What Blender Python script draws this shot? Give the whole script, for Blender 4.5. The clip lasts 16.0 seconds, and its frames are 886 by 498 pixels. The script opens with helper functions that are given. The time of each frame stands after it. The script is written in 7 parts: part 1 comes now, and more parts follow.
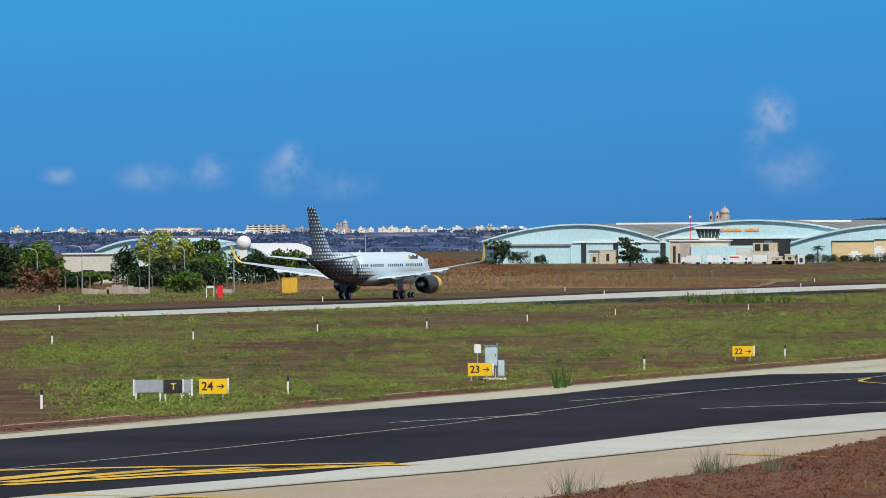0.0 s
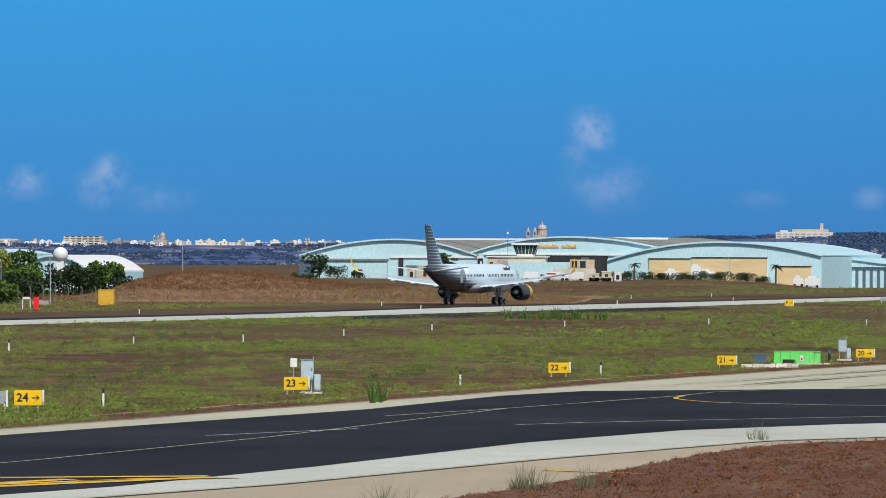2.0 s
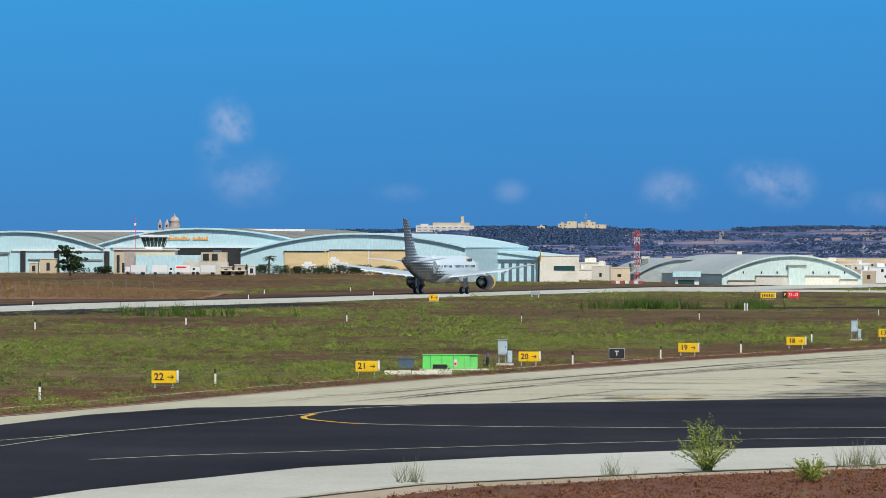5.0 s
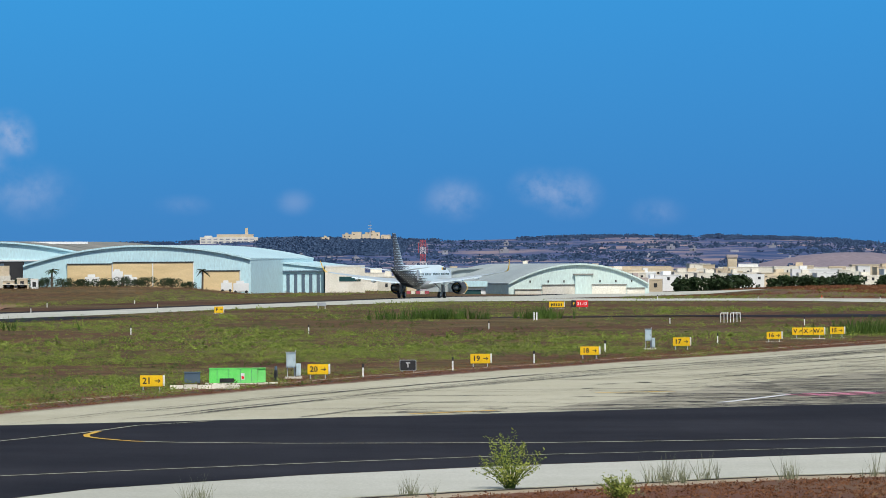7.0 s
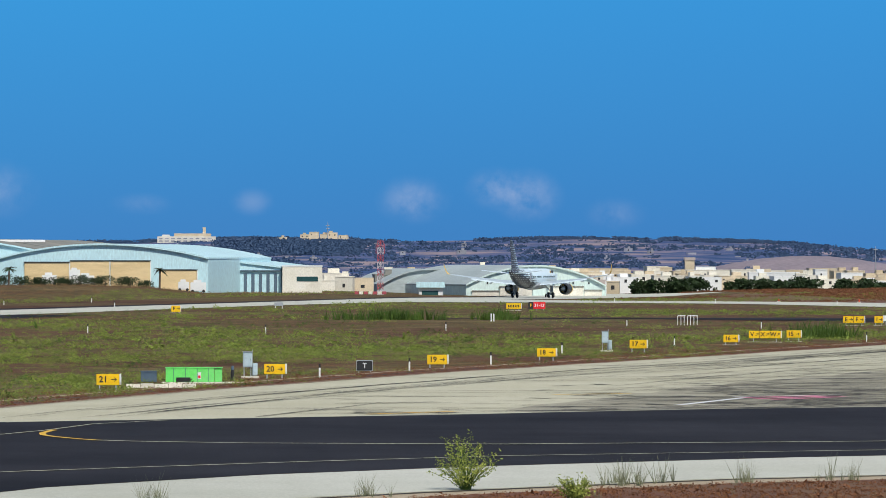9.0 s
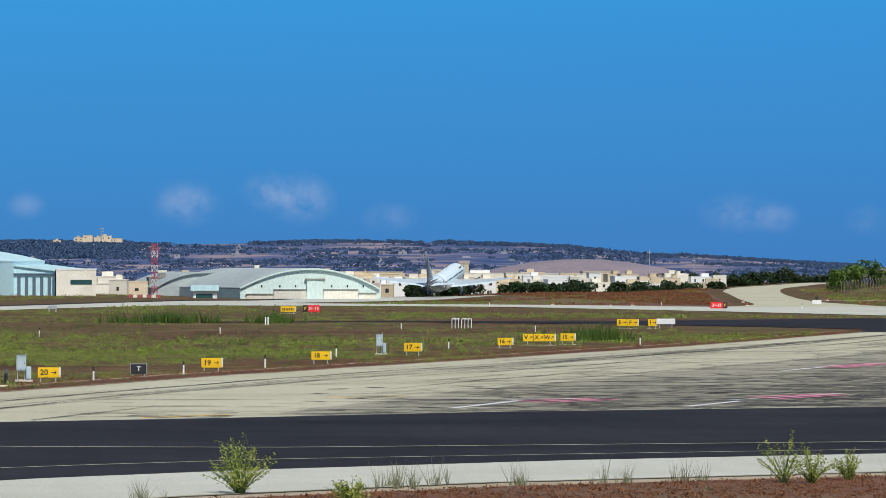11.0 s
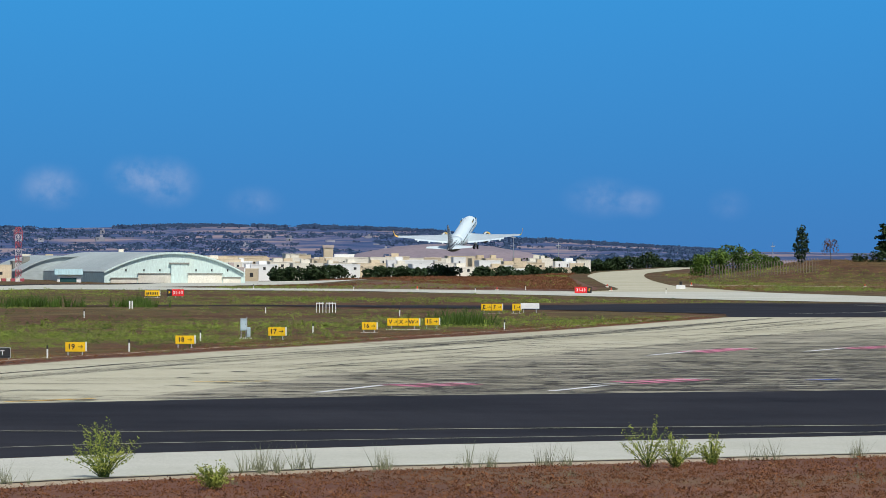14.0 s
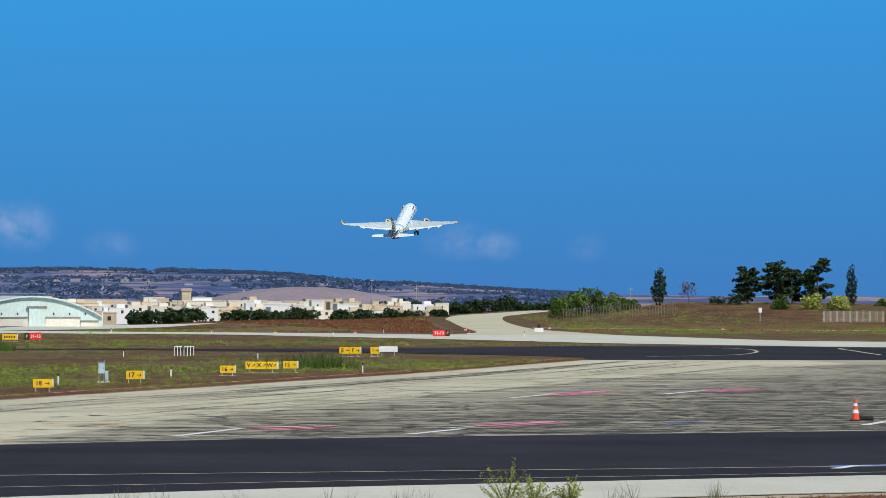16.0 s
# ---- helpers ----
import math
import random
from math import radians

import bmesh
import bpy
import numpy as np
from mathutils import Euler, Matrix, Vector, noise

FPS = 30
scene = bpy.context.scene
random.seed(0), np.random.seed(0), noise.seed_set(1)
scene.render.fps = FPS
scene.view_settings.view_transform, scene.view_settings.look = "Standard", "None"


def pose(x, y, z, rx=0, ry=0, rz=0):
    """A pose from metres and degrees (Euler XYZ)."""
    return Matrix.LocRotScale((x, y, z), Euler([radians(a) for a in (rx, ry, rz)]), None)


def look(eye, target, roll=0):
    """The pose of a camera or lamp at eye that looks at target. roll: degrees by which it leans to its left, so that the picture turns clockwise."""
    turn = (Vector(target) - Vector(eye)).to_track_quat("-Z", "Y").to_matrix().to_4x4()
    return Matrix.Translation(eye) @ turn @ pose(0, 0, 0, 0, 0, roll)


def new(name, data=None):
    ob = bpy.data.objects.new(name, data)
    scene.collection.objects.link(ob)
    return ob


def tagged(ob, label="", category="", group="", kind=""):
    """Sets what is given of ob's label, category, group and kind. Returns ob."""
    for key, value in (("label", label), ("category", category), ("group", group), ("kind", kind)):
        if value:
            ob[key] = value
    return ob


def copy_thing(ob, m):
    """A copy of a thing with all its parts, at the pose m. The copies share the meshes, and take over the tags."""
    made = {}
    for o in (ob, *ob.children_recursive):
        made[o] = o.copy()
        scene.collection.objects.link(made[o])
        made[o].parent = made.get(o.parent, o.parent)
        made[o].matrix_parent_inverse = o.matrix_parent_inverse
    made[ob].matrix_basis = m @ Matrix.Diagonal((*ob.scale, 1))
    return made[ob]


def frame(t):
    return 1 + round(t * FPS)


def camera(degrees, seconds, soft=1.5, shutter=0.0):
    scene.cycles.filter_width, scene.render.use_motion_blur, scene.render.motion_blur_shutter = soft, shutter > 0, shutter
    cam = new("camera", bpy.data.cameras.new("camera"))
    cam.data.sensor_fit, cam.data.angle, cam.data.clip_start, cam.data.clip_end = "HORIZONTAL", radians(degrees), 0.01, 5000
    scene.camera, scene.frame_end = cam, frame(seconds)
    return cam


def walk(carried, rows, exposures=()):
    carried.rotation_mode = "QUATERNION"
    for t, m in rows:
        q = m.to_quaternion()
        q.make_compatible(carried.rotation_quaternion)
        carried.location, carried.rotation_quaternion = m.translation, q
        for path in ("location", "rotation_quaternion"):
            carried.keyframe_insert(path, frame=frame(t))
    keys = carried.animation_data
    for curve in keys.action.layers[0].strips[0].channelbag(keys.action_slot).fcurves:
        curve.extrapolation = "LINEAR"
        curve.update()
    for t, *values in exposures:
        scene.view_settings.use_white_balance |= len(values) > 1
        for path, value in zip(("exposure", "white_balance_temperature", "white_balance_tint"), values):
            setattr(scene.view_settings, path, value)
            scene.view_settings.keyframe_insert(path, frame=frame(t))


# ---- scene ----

# ---- camera ----
cam = camera(9.5, 16.0, soft=0.5)
NEAR, BACK = Vector((0, 0, 7.5)), Vector((2.0, -67.97, 8.14))
ROWS = [  # seconds, yaw to the right, pitch, lean
    (0, -6.664, -0.143, -0.349), (0.5, -6.462, -0.886, -0.574), (1, -5.423, -0.570, 0.037), (1.5, -5.191, -0.063, 0.402),
    (2, -4.701, 0.010, 0.243), (2.5, -3.654, 0.065, 0.317), (3, -2.689, 0.080, 0.343), (3.2, -2.574, 0.085, 0.282),
    (5.3, -0.727, -0.039, 0.121), (5.5, 0.000, 0.018, 0.080), (6, 0.957, 0.086, -0.379), (6.5, 1.275, 0.129, -0.501),
    (7, 1.492, 0.082, -0.349), (7.5, 1.722, 0.098, -0.899), (8, 1.820, 0.072, -0.739), (8.5, 1.848, 0.064, 0.023),
    (9, 1.948, 0.090, 0.072), (9.5, 3.557, 0.175, -0.180), (9.7, 4.224, 0.204, 0.178), (12, 4.413, 0.036, 0.088),
    (12.5, 4.486, 0.001, 0.141), (13, 4.771, -0.010, 0.144), (13.5, 5.686, -0.009, 0.144), (14, 5.829, -0.037, 0.182),
    (14.5, 6.204, -0.041, -0.109), (15, 6.599, -0.026, -0.028), (15.5, 7.042, 0.096, 0.127), (16, 7.352, 0.431, 0.123),
]


def eye_at(t):
    """The eye moves up between 3.05 and 5.45 s, with short soft ends."""
    u, soft = min(2.4, max(0, t - 3.05)), 0.4
    far = 2.4 - u
    k = u * u / (2 * soft) if u < soft else (2.4 - soft - far * far / (2 * soft) if far < soft else u - soft / 2)
    return BACK.lerp(NEAR, k / (2.4 - soft))


def gap_rows(a, b, n):
    """Rows between two rows, easing from one to the other."""
    for i in range(1, n):
        k = i / n
        e = k * k * (3 - 2 * k)
        yield (a[0] + k * (b[0] - a[0]), *(p + e * (q - p) for p, q in zip(a[1:], b[1:])))


def cam_pose(t, yaw, pitch, roll):
    e = eye_at(t)
    y, p = radians(yaw), radians(pitch)
    ahead = Vector((math.sin(y) * math.cos(p), math.cos(y) * math.cos(p), math.sin(p)))
    return look(e, e + ahead, roll)


PATH_ROWS = sorted(ROWS + list(gap_rows(ROWS[7], ROWS[8], 14)))
walk(cam, [(t, cam_pose(t, a, b, c)) for t, a, b, c in PATH_ROWS])

# ---- world, sun ----
SUN_EL, SUN_AZ = 50, 157     # degrees; azimuth from straight ahead, to the right
world = bpy.data.worlds.new("world")
scene.world = world
world.use_nodes = True
wn = world.node_tree
sky = wn.nodes.new("ShaderNodeTexSky")
sky.sky_type, sky.sun_disc = "NISHITA", False
sky.sun_elevation, sky.sun_rotation = radians(SUN_EL), radians(SUN_AZ)
sky.dust_density, sky.ozone_density = 0.4, 2.0
wn.links.new(sky.outputs[0], wn.nodes["Background"].inputs[0])
wn.nodes["Background"].inputs[1].default_value = 0.085
sun = new("sun", bpy.data.lights.new("sun", "SUN"))
sun.data.energy, sun.data.angle, sun.data.color = 4.3, radians(0.53), (1.0, 0.95, 0.86)
toward = Vector((math.sin(radians(SUN_AZ)) * math.cos(radians(SUN_EL)), math.cos(radians(SUN_AZ)) * math.cos(radians(SUN_EL)), math.sin(radians(SUN_EL))))
sun.matrix_world = look(toward * 500, (0, 0, 0))
scene.view_settings.exposure = 0.0


# ---- materials ----
def nodes_of(name):
    m = bpy.data.materials.new(name)
    m.use_nodes = True
    nt = m.node_tree
    return m, nt, nt.nodes, nt.links, nt.nodes["Principled BSDF"]


def ramp(n, stops):
    r = n.new("ShaderNodeValToRGB")
    e = r.color_ramp.elements
    while len(e) < len(stops):
        e.new(0.5)
    for el, (p, c) in zip(e, stops):
        el.position, el.color = p, (*c, 1)
    return r


def noise_tex(n, l, vec, scale, detail=6, rough=0.6):
    t = n.new("ShaderNodeTexNoise")
    t.inputs["Scale"].default_value, t.inputs["Detail"].default_value, t.inputs["Roughness"].default_value = scale, detail, rough
    l.new(vec, t.inputs["Vector"])
    return t


def mapped(n, l, scale=(1, 1, 1), rot=(0, 0, 0)):
    c = n.new("ShaderNodeTexCoord")
    m = n.new("ShaderNodeMapping")
    m.inputs["Scale"].default_value, m.inputs["Rotation"].default_value = scale, rot
    l.new(c.outputs["Object"], m.inputs["Vector"])
    return m.outputs[0]


def mixc(n, l, fac, a, b, mode="MIX"):
    m = n.new("ShaderNodeMix")
    m.data_type, m.blend_type = "RGBA", mode
    for sock, v in ((m.inputs[0], fac), (m.inputs[6], a), (m.inputs[7], b)):
        if isinstance(v, (int, float)):
            sock.default_value = v
        elif isinstance(v, tuple):
            sock.default_value = (*v, 1)
        else:
            l.new(v, sock)
    return m.outputs[2]


def surface(name, c1, c2, scale=2.0, fine=30.0, rough=0.6, metal=0.0, bump=0.1, stretch=(1, 1, 1), vary=0.0, dirt=None):
    """Two colours mixed by coarse noise, with fine grain, relief and some change from piece to piece."""
    m, nt, n, l, b = nodes_of(name)
    v = mapped(n, l, stretch)
    a = noise_tex(n, l, v, scale)
    f = noise_tex(n, l, v, fine, 3)
    r = ramp(n, [(0.3, c1), (0.7, c2)])
    l.new(a.outputs[0], r.inputs[0])
    grain = ramp(n, [(0.25, (0.82,) * 3), (0.75, (1.12,) * 3)])
    l.new(f.outputs[0], grain.inputs[0])
    col = mixc(n, l, 1.0, r.outputs[0], grain.outputs[0], "MULTIPLY")
    if dirt:
        d = noise_tex(n, l, v, scale * 0.37, 8, 0.7)
        dr = ramp(n, [(0.5, (0, 0, 0)), (0.72, (1, 1, 1))])
        l.new(d.outputs[0], dr.inputs[0])
        col = mixc(n, l, dr.outputs[0], col, dirt)
    if vary:
        o = n.new("ShaderNodeObjectInfo")
        vr = ramp(n, [(0, (1 - vary,) * 3), (1, (1 + vary * 0.4,) * 3)])
        l.new(o.outputs["Random"], vr.inputs[0])
        col = mixc(n, l, 1.0, col, vr.outputs[0], "MULTIPLY")
    l.new(col, b.inputs["Base Color"])
    b.inputs["Roughness"].default_value, b.inputs["Metallic"].default_value = rough, metal
    if bump:
        bp = n.new("ShaderNodeBump")
        bp.inputs["Strength"].default_value = bump
        l.new(f.outputs[0], bp.inputs["Height"])
        l.new(bp.outputs[0], b.inputs["Normal"])
    return m


def leafy(name, c1, c2, rough=0.6):
    """Foliage: every leaf or blade its own shade."""
    m, nt, n, l, b = nodes_of(name)
    g = n.new("ShaderNodeNewGeometry")
    v = mapped(n, l)
    a = noise_tex(n, l, v, 0.25, 9, 0.78)
    r = ramp(n, [(0.0, c1), (1.0, c2)])
    add = n.new("ShaderNodeMath")
    add.operation = "MULTIPLY_ADD"
    add.inputs[1].default_value = 0.42
    l.new(g.outputs["Random Per Island"], add.inputs[0])
    sub = n.new("ShaderNodeMath")
    sub.operation = "MULTIPLY_ADD"
    sub.inputs[1].default_value, sub.inputs[2].default_value = 1.5, -0.46
    l.new(a.outputs[0], sub.inputs[0])
    l.new(sub.outputs[0], add.inputs[2])
    l.new(add.outputs[0], r.inputs[0])
    l.new(r.outputs[0], b.inputs["Base Color"])
    b.inputs["Roughness"].default_value = rough
    b.inputs["Specular IOR Level"].default_value = 0.2
    return m


WHITE = surface("white_paint", (0.74, 0.76, 0.75), (0.82, 0.82, 0.8), 1.5, 20, 0.45, vary=0.06)
YELLOW = surface("sign_yellow", (0.83, 0.50, 0.0), (0.9, 0.57, 0.01), 3, 30, 0.4, bump=0.02, vary=0.08)
BLACK = surface("black_paint", (0.012, 0.012, 0.012), (0.03, 0.03, 0.03), 3, 30, 0.5)
RED = surface("sign_red", (0.75, 0.015, 0.02), (0.85, 0.03, 0.03), 3, 30, 0.4, bump=0.02)
GALV = surface("galvanised_steel", (0.42, 0.45, 0.47), (0.55, 0.57, 0.58), 4, 40, 0.45, 0.6)
CAB = surface("cabinet_grey", (0.42, 0.55, 0.60), (0.55, 0.66, 0.70), 2, 25, 0.5, vary=0.1, dirt=(0.3, 0.33, 0.33))
GREEN = surface("bright_green_paint", (0.13, 0.72, 0.12), (0.2, 0.82, 0.18), 2, 20, 0.45, dirt=(0.2, 0.55, 0.2))
# slate paint; also colours in the shade on hangar and hall walls
SLATE = surface("slate_paint_and_wall_shade", (0.07, 0.11, 0.16), (0.1, 0.15, 0.2), 2, 20, 0.5)
SHEET = surface("pale_blue_sheet_metal", (0.47, 0.69, 0.75), (0.52, 0.74, 0.79), 0.12, 3, 0.5, stretch=(1, 1, 0.3), bump=0.02, dirt=(0.44, 0.64, 0.69))
SHEET2 = surface("pale_cream_sheet_metal", (0.58, 0.72, 0.68), (0.64, 0.78, 0.73), 0.12, 3, 0.5, stretch=(1, 1, 0.3), bump=0.02, dirt=(0.58, 0.65, 0.58))
ROOF = surface("weathered_grey_roof", (0.17, 0.17, 0.15), (0.26, 0.26, 0.23), 0.1, 2, 0.7, stretch=(0.3, 1, 1), dirt=(0.33, 0.3, 0.24))
RUSTY = surface("rusty_steel", (0.10, 0.05, 0.025), (0.2, 0.11, 0.06), 3, 25, 0.8, dirt=(0.3, 0.2, 0.13))
GREYROOF = surface("pale_grey_roof", (0.32, 0.38, 0.39), (0.42, 0.48, 0.48), 0.1, 2, 0.6, stretch=(0.3, 1, 1))
TAN = surface("tan_sheet_metal", (0.66, 0.5, 0.26), (0.76, 0.59, 0.33), 0.15, 3, 0.6, stretch=(1, 1, 4), dirt=(0.5, 0.38, 0.2))
STONE = surface("limestone", (0.56, 0.46, 0.31), (0.70, 0.60, 0.44), 0.2, 3, 0.8, vary=0.2, dirt=(0.42, 0.35, 0.25))
PALE = surface("pale_limestone", (0.72, 0.68, 0.56), (0.82, 0.79, 0.7), 0.2, 3, 0.8, vary=0.22, dirt=(0.55, 0.5, 0.4))
# limestone greyed and blued, so distance haze sits in the colour
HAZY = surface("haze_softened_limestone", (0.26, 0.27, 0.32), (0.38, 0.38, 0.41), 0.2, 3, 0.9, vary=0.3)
ROSE = surface("rose_limestone", (0.38, 0.32, 0.29), (0.47, 0.40, 0.37), 0.2, 3, 0.8, vary=0.1)
# near-black that paints unlit interiors on flat panels; door tracks use it too
DARK = surface("dark_opening", (0.015, 0.017, 0.02), (0.03, 0.032, 0.035), 0.4, 5, 0.8)
GLASS = surface("tinted_glass", (0.02, 0.06, 0.06), (0.03, 0.09, 0.09), 1, 5, 0.12, bump=0.0)
MASTRED = surface("faded_red_paint", (0.33, 0.05, 0.07), (0.42, 0.08, 0.1), 2, 20, 0.6)
MASTPALE = surface("faded_white_paint", (0.5, 0.45, 0.5), (0.6, 0.55, 0.58), 2, 20, 0.6)
ORANGE = surface("orange_paint", (0.8, 0.36, 0.06), (0.85, 0.42, 0.1), 2, 10, 0.5)
TYRE = surface("tyre_rubber", (0.012, 0.012, 0.013), (0.03, 0.03, 0.03), 3, 30, 0.8)
SOILM = surface("red_soil", (0.085, 0.03, 0.015), (0.15, 0.06, 0.03), 0.09, 2.0, 0.95, dirt=(0.13, 0.085, 0.04), bump=0.4)
BANK = surface("brown_bank_earth", (0.17, 0.085, 0.05), (0.30, 0.165, 0.095), 0.06, 1.0, 0.95, dirt=(0.16, 0.13, 0.05), bump=0.4)
OLDPOST = surface("weathered_post", (0.14, 0.115, 0.09), (0.25, 0.21, 0.165), 1, 9, 0.9)
BARK = surface("bark", (0.07, 0.05, 0.035), (0.13, 0.1, 0.07), 4, 30, 0.9)
PLASTIC = surface("orange_plastic", (0.75, 0.06, 0.02), (0.85, 0.09, 0.03), 3, 30, 0.45)
BLUE = surface("blue_road_paint", (0.02, 0.09, 0.45), (0.04, 0.13, 0.55), 2, 20, 0.6)
MAGENTA = surface("magenta_road_paint", (0.55, 0.1, 0.22), (0.68, 0.3, 0.38), 0.6, 6, 0.8)
WPAINT = surface("white_road_paint", (0.55, 0.56, 0.56), (0.72, 0.73, 0.72), 0.6, 6, 0.7)
YPAINT = surface("yellow_road_paint", (0.62, 0.36, 0.02), (0.75, 0.47, 0.05), 0.6, 6, 0.7, dirt=(0.3, 0.22, 0.06))
YLINE = surface("pale_yellow_line", (0.26, 0.25, 0.17), (0.5, 0.48, 0.34), 0.8, 6, 0.7)
SEAM = surface("tar_seam", (0.025, 0.021, 0.018), (0.06, 0.052, 0.044), 1, 10, 0.9)
LEAF_DARK = leafy("dark_foliage", (0.011, 0.026, 0.012), (0.042, 0.072, 0.023))
LEAF = leafy("green_foliage", (0.022, 0.055, 0.011), (0.10, 0.165, 0.026))
LEAF_LIME = leafy("yellow_green_foliage", (0.11, 0.16, 0.02), (0.46, 0.5, 0.11))
LEAF_MID = leafy("mid_green_foliage", (0.03, 0.075, 0.013), (0.15, 0.235, 0.035))
LEAF_DRY = leafy("dry_brown_foliage", (0.1, 0.045, 0.02), (0.2, 0.1, 0.05))
GRASS = leafy("field_weeds", (0.028, 0.055, 0.01), (0.33, 0.42, 0.075))
STRAW = leafy("dry_grass", (0.07, 0.04, 0.02), (0.33, 0.22, 0.10))
SAGE = leafy("grey_green_weeds", (0.10, 0.11, 0.06), (0.28, 0.29, 0.18))
# far foliage: the blue in both shades is painted distance haze
LEAF_FAR = leafy("far_trees_haze_tint", (0.022, 0.05, 0.108), (0.05, 0.09, 0.165))
VERGE = leafy("orange_brown_dry_weeds", (0.042, 0.017, 0.009), (0.30, 0.128, 0.055))


def paving(name, c1, c2, seam, rough, stain, sx=1.0):
    """Pavement: mottled slabs with tyre streaks along the traffic's way."""
    m, nt, n, l, b = nodes_of(name)
    v = mapped(n, l, (1, 1, 1))
    s = mapped(n, l, (0.5, 0.03, 1), (0, 0, radians(-62)))
    a = noise_tex(n, l, v, 0.05, 8, 0.65)
    st = noise_tex(n, l, s, 1.2 * sx, 6, 0.6)
    f = noise_tex(n, l, v, 9, 4)
    r = ramp(n, [(0.3, c1), (0.7, c2)])
    l.new(a.outputs[0], r.inputs[0])
    sr = ramp(n, [(0.45, (0, 0, 0)), (0.75, (0.2,) * 3)])
    l.new(st.outputs[0], sr.inputs[0])
    col = mixc(n, l, sr.outputs[0], r.outputs[0], stain)
    gr = ramp(n, [(0.3, (0.85,) * 3), (0.7, (1.1,) * 3)])
    l.new(f.outputs[0], gr.inputs[0])
    col = mixc(n, l, 1.0, col, gr.outputs[0], "MULTIPLY")
    l.new(col, b.inputs["Base Color"])
    b.inputs["Roughness"].default_value = rough
    b.inputs["Specular IOR Level"].default_value = 0.06
    bp = n.new("ShaderNodeBump")
    bp.inputs["Strength"].default_value, bp.inputs["Distance"].default_value = 0.3, 0.02
    l.new(f.outputs[0], bp.inputs["Height"])
    l.new(bp.outputs[0], b.inputs["Normal"])
    return m


ASPHALT = paving("asphalt", (0.014, 0.014, 0.018), (0.036, 0.036, 0.043), None, 0.85, (0.005, 0.005, 0.006))
OLDCON = paving("older_grey_concrete", (0.28, 0.266, 0.205), (0.39, 0.375, 0.3), None, 0.85, (0.17, 0.16, 0.125), 2.0)
CONCRETE = paving("worn_concrete", (0.39, 0.375, 0.275), (0.51, 0.495, 0.385), None, 0.85, (0.29, 0.27, 0.195), 2.0)
PALECON = paving("pale_concrete", (0.42, 0.43, 0.37), (0.54, 0.55, 0.50), None, 0.85, (0.33, 0.33, 0.28))
BUFF = paving("buff_concrete", (0.34, 0.28, 0.2), (0.43, 0.36, 0.27), None, 0.85, (0.28, 0.23, 0.16))


def ground_mat():
    m, nt, n, l, b = nodes_of("field_earth")
    v = mapped(n, l)
    a = noise_tex(n, l, v, 0.022, 8, 0.65)
    c = noise_tex(n, l, v, 0.25, 6, 0.65)
    f = noise_tex(n, l, v, 3.0, 4, 0.6)
    r = ramp(n, [(0.32, (0.072, 0.034, 0.021)), (0.45, (0.112, 0.063, 0.036)), (0.55, (0.105, 0.082, 0.034)), (0.68, (0.155, 0.11, 0.06))])
    l.new(a.outputs[0], r.inputs[0])
    r2 = ramp(n, [(0.35, (0.5,) * 3), (0.65, (1.4,) * 3)])
    l.new(c.outputs[0], r2.inputs[0])
    col = mixc(n, l, 1.0, r.outputs[0], r2.outputs[0], "MULTIPLY")
    r3 = ramp(n, [(0.3, (0.5,) * 3), (0.7, (1.4,) * 3)])
    l.new(f.outputs[0], r3.inputs[0])
    col = mixc(n, l, 1.0, col, r3.outputs[0], "MULTIPLY")
    l.new(col, b.inputs["Base Color"])
    b.inputs["Roughness"].default_value = 0.95
    b.inputs["Specular IOR Level"].default_value = 0.1
    return m


def hill_mat():
    """Terraced hillside: maquis, pale walls and bare strips; distance haze is painted in as blue."""
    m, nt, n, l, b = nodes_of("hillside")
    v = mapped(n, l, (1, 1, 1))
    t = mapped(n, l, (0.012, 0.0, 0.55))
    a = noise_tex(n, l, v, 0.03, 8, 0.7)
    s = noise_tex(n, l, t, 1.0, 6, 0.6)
    # bluish stops carry the aerial haze over scrub and bare ground
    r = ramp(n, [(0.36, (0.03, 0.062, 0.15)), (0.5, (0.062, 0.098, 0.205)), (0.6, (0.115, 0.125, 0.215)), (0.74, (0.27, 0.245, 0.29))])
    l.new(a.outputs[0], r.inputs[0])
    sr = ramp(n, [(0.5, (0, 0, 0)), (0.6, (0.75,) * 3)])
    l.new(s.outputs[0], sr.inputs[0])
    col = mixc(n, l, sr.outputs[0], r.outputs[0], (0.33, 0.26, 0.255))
    l.new(col, b.inputs["Base Color"])
    b.inputs["Roughness"].default_value = 1.0
    b.inputs["Specular IOR Level"].default_value = 0.0
    return m


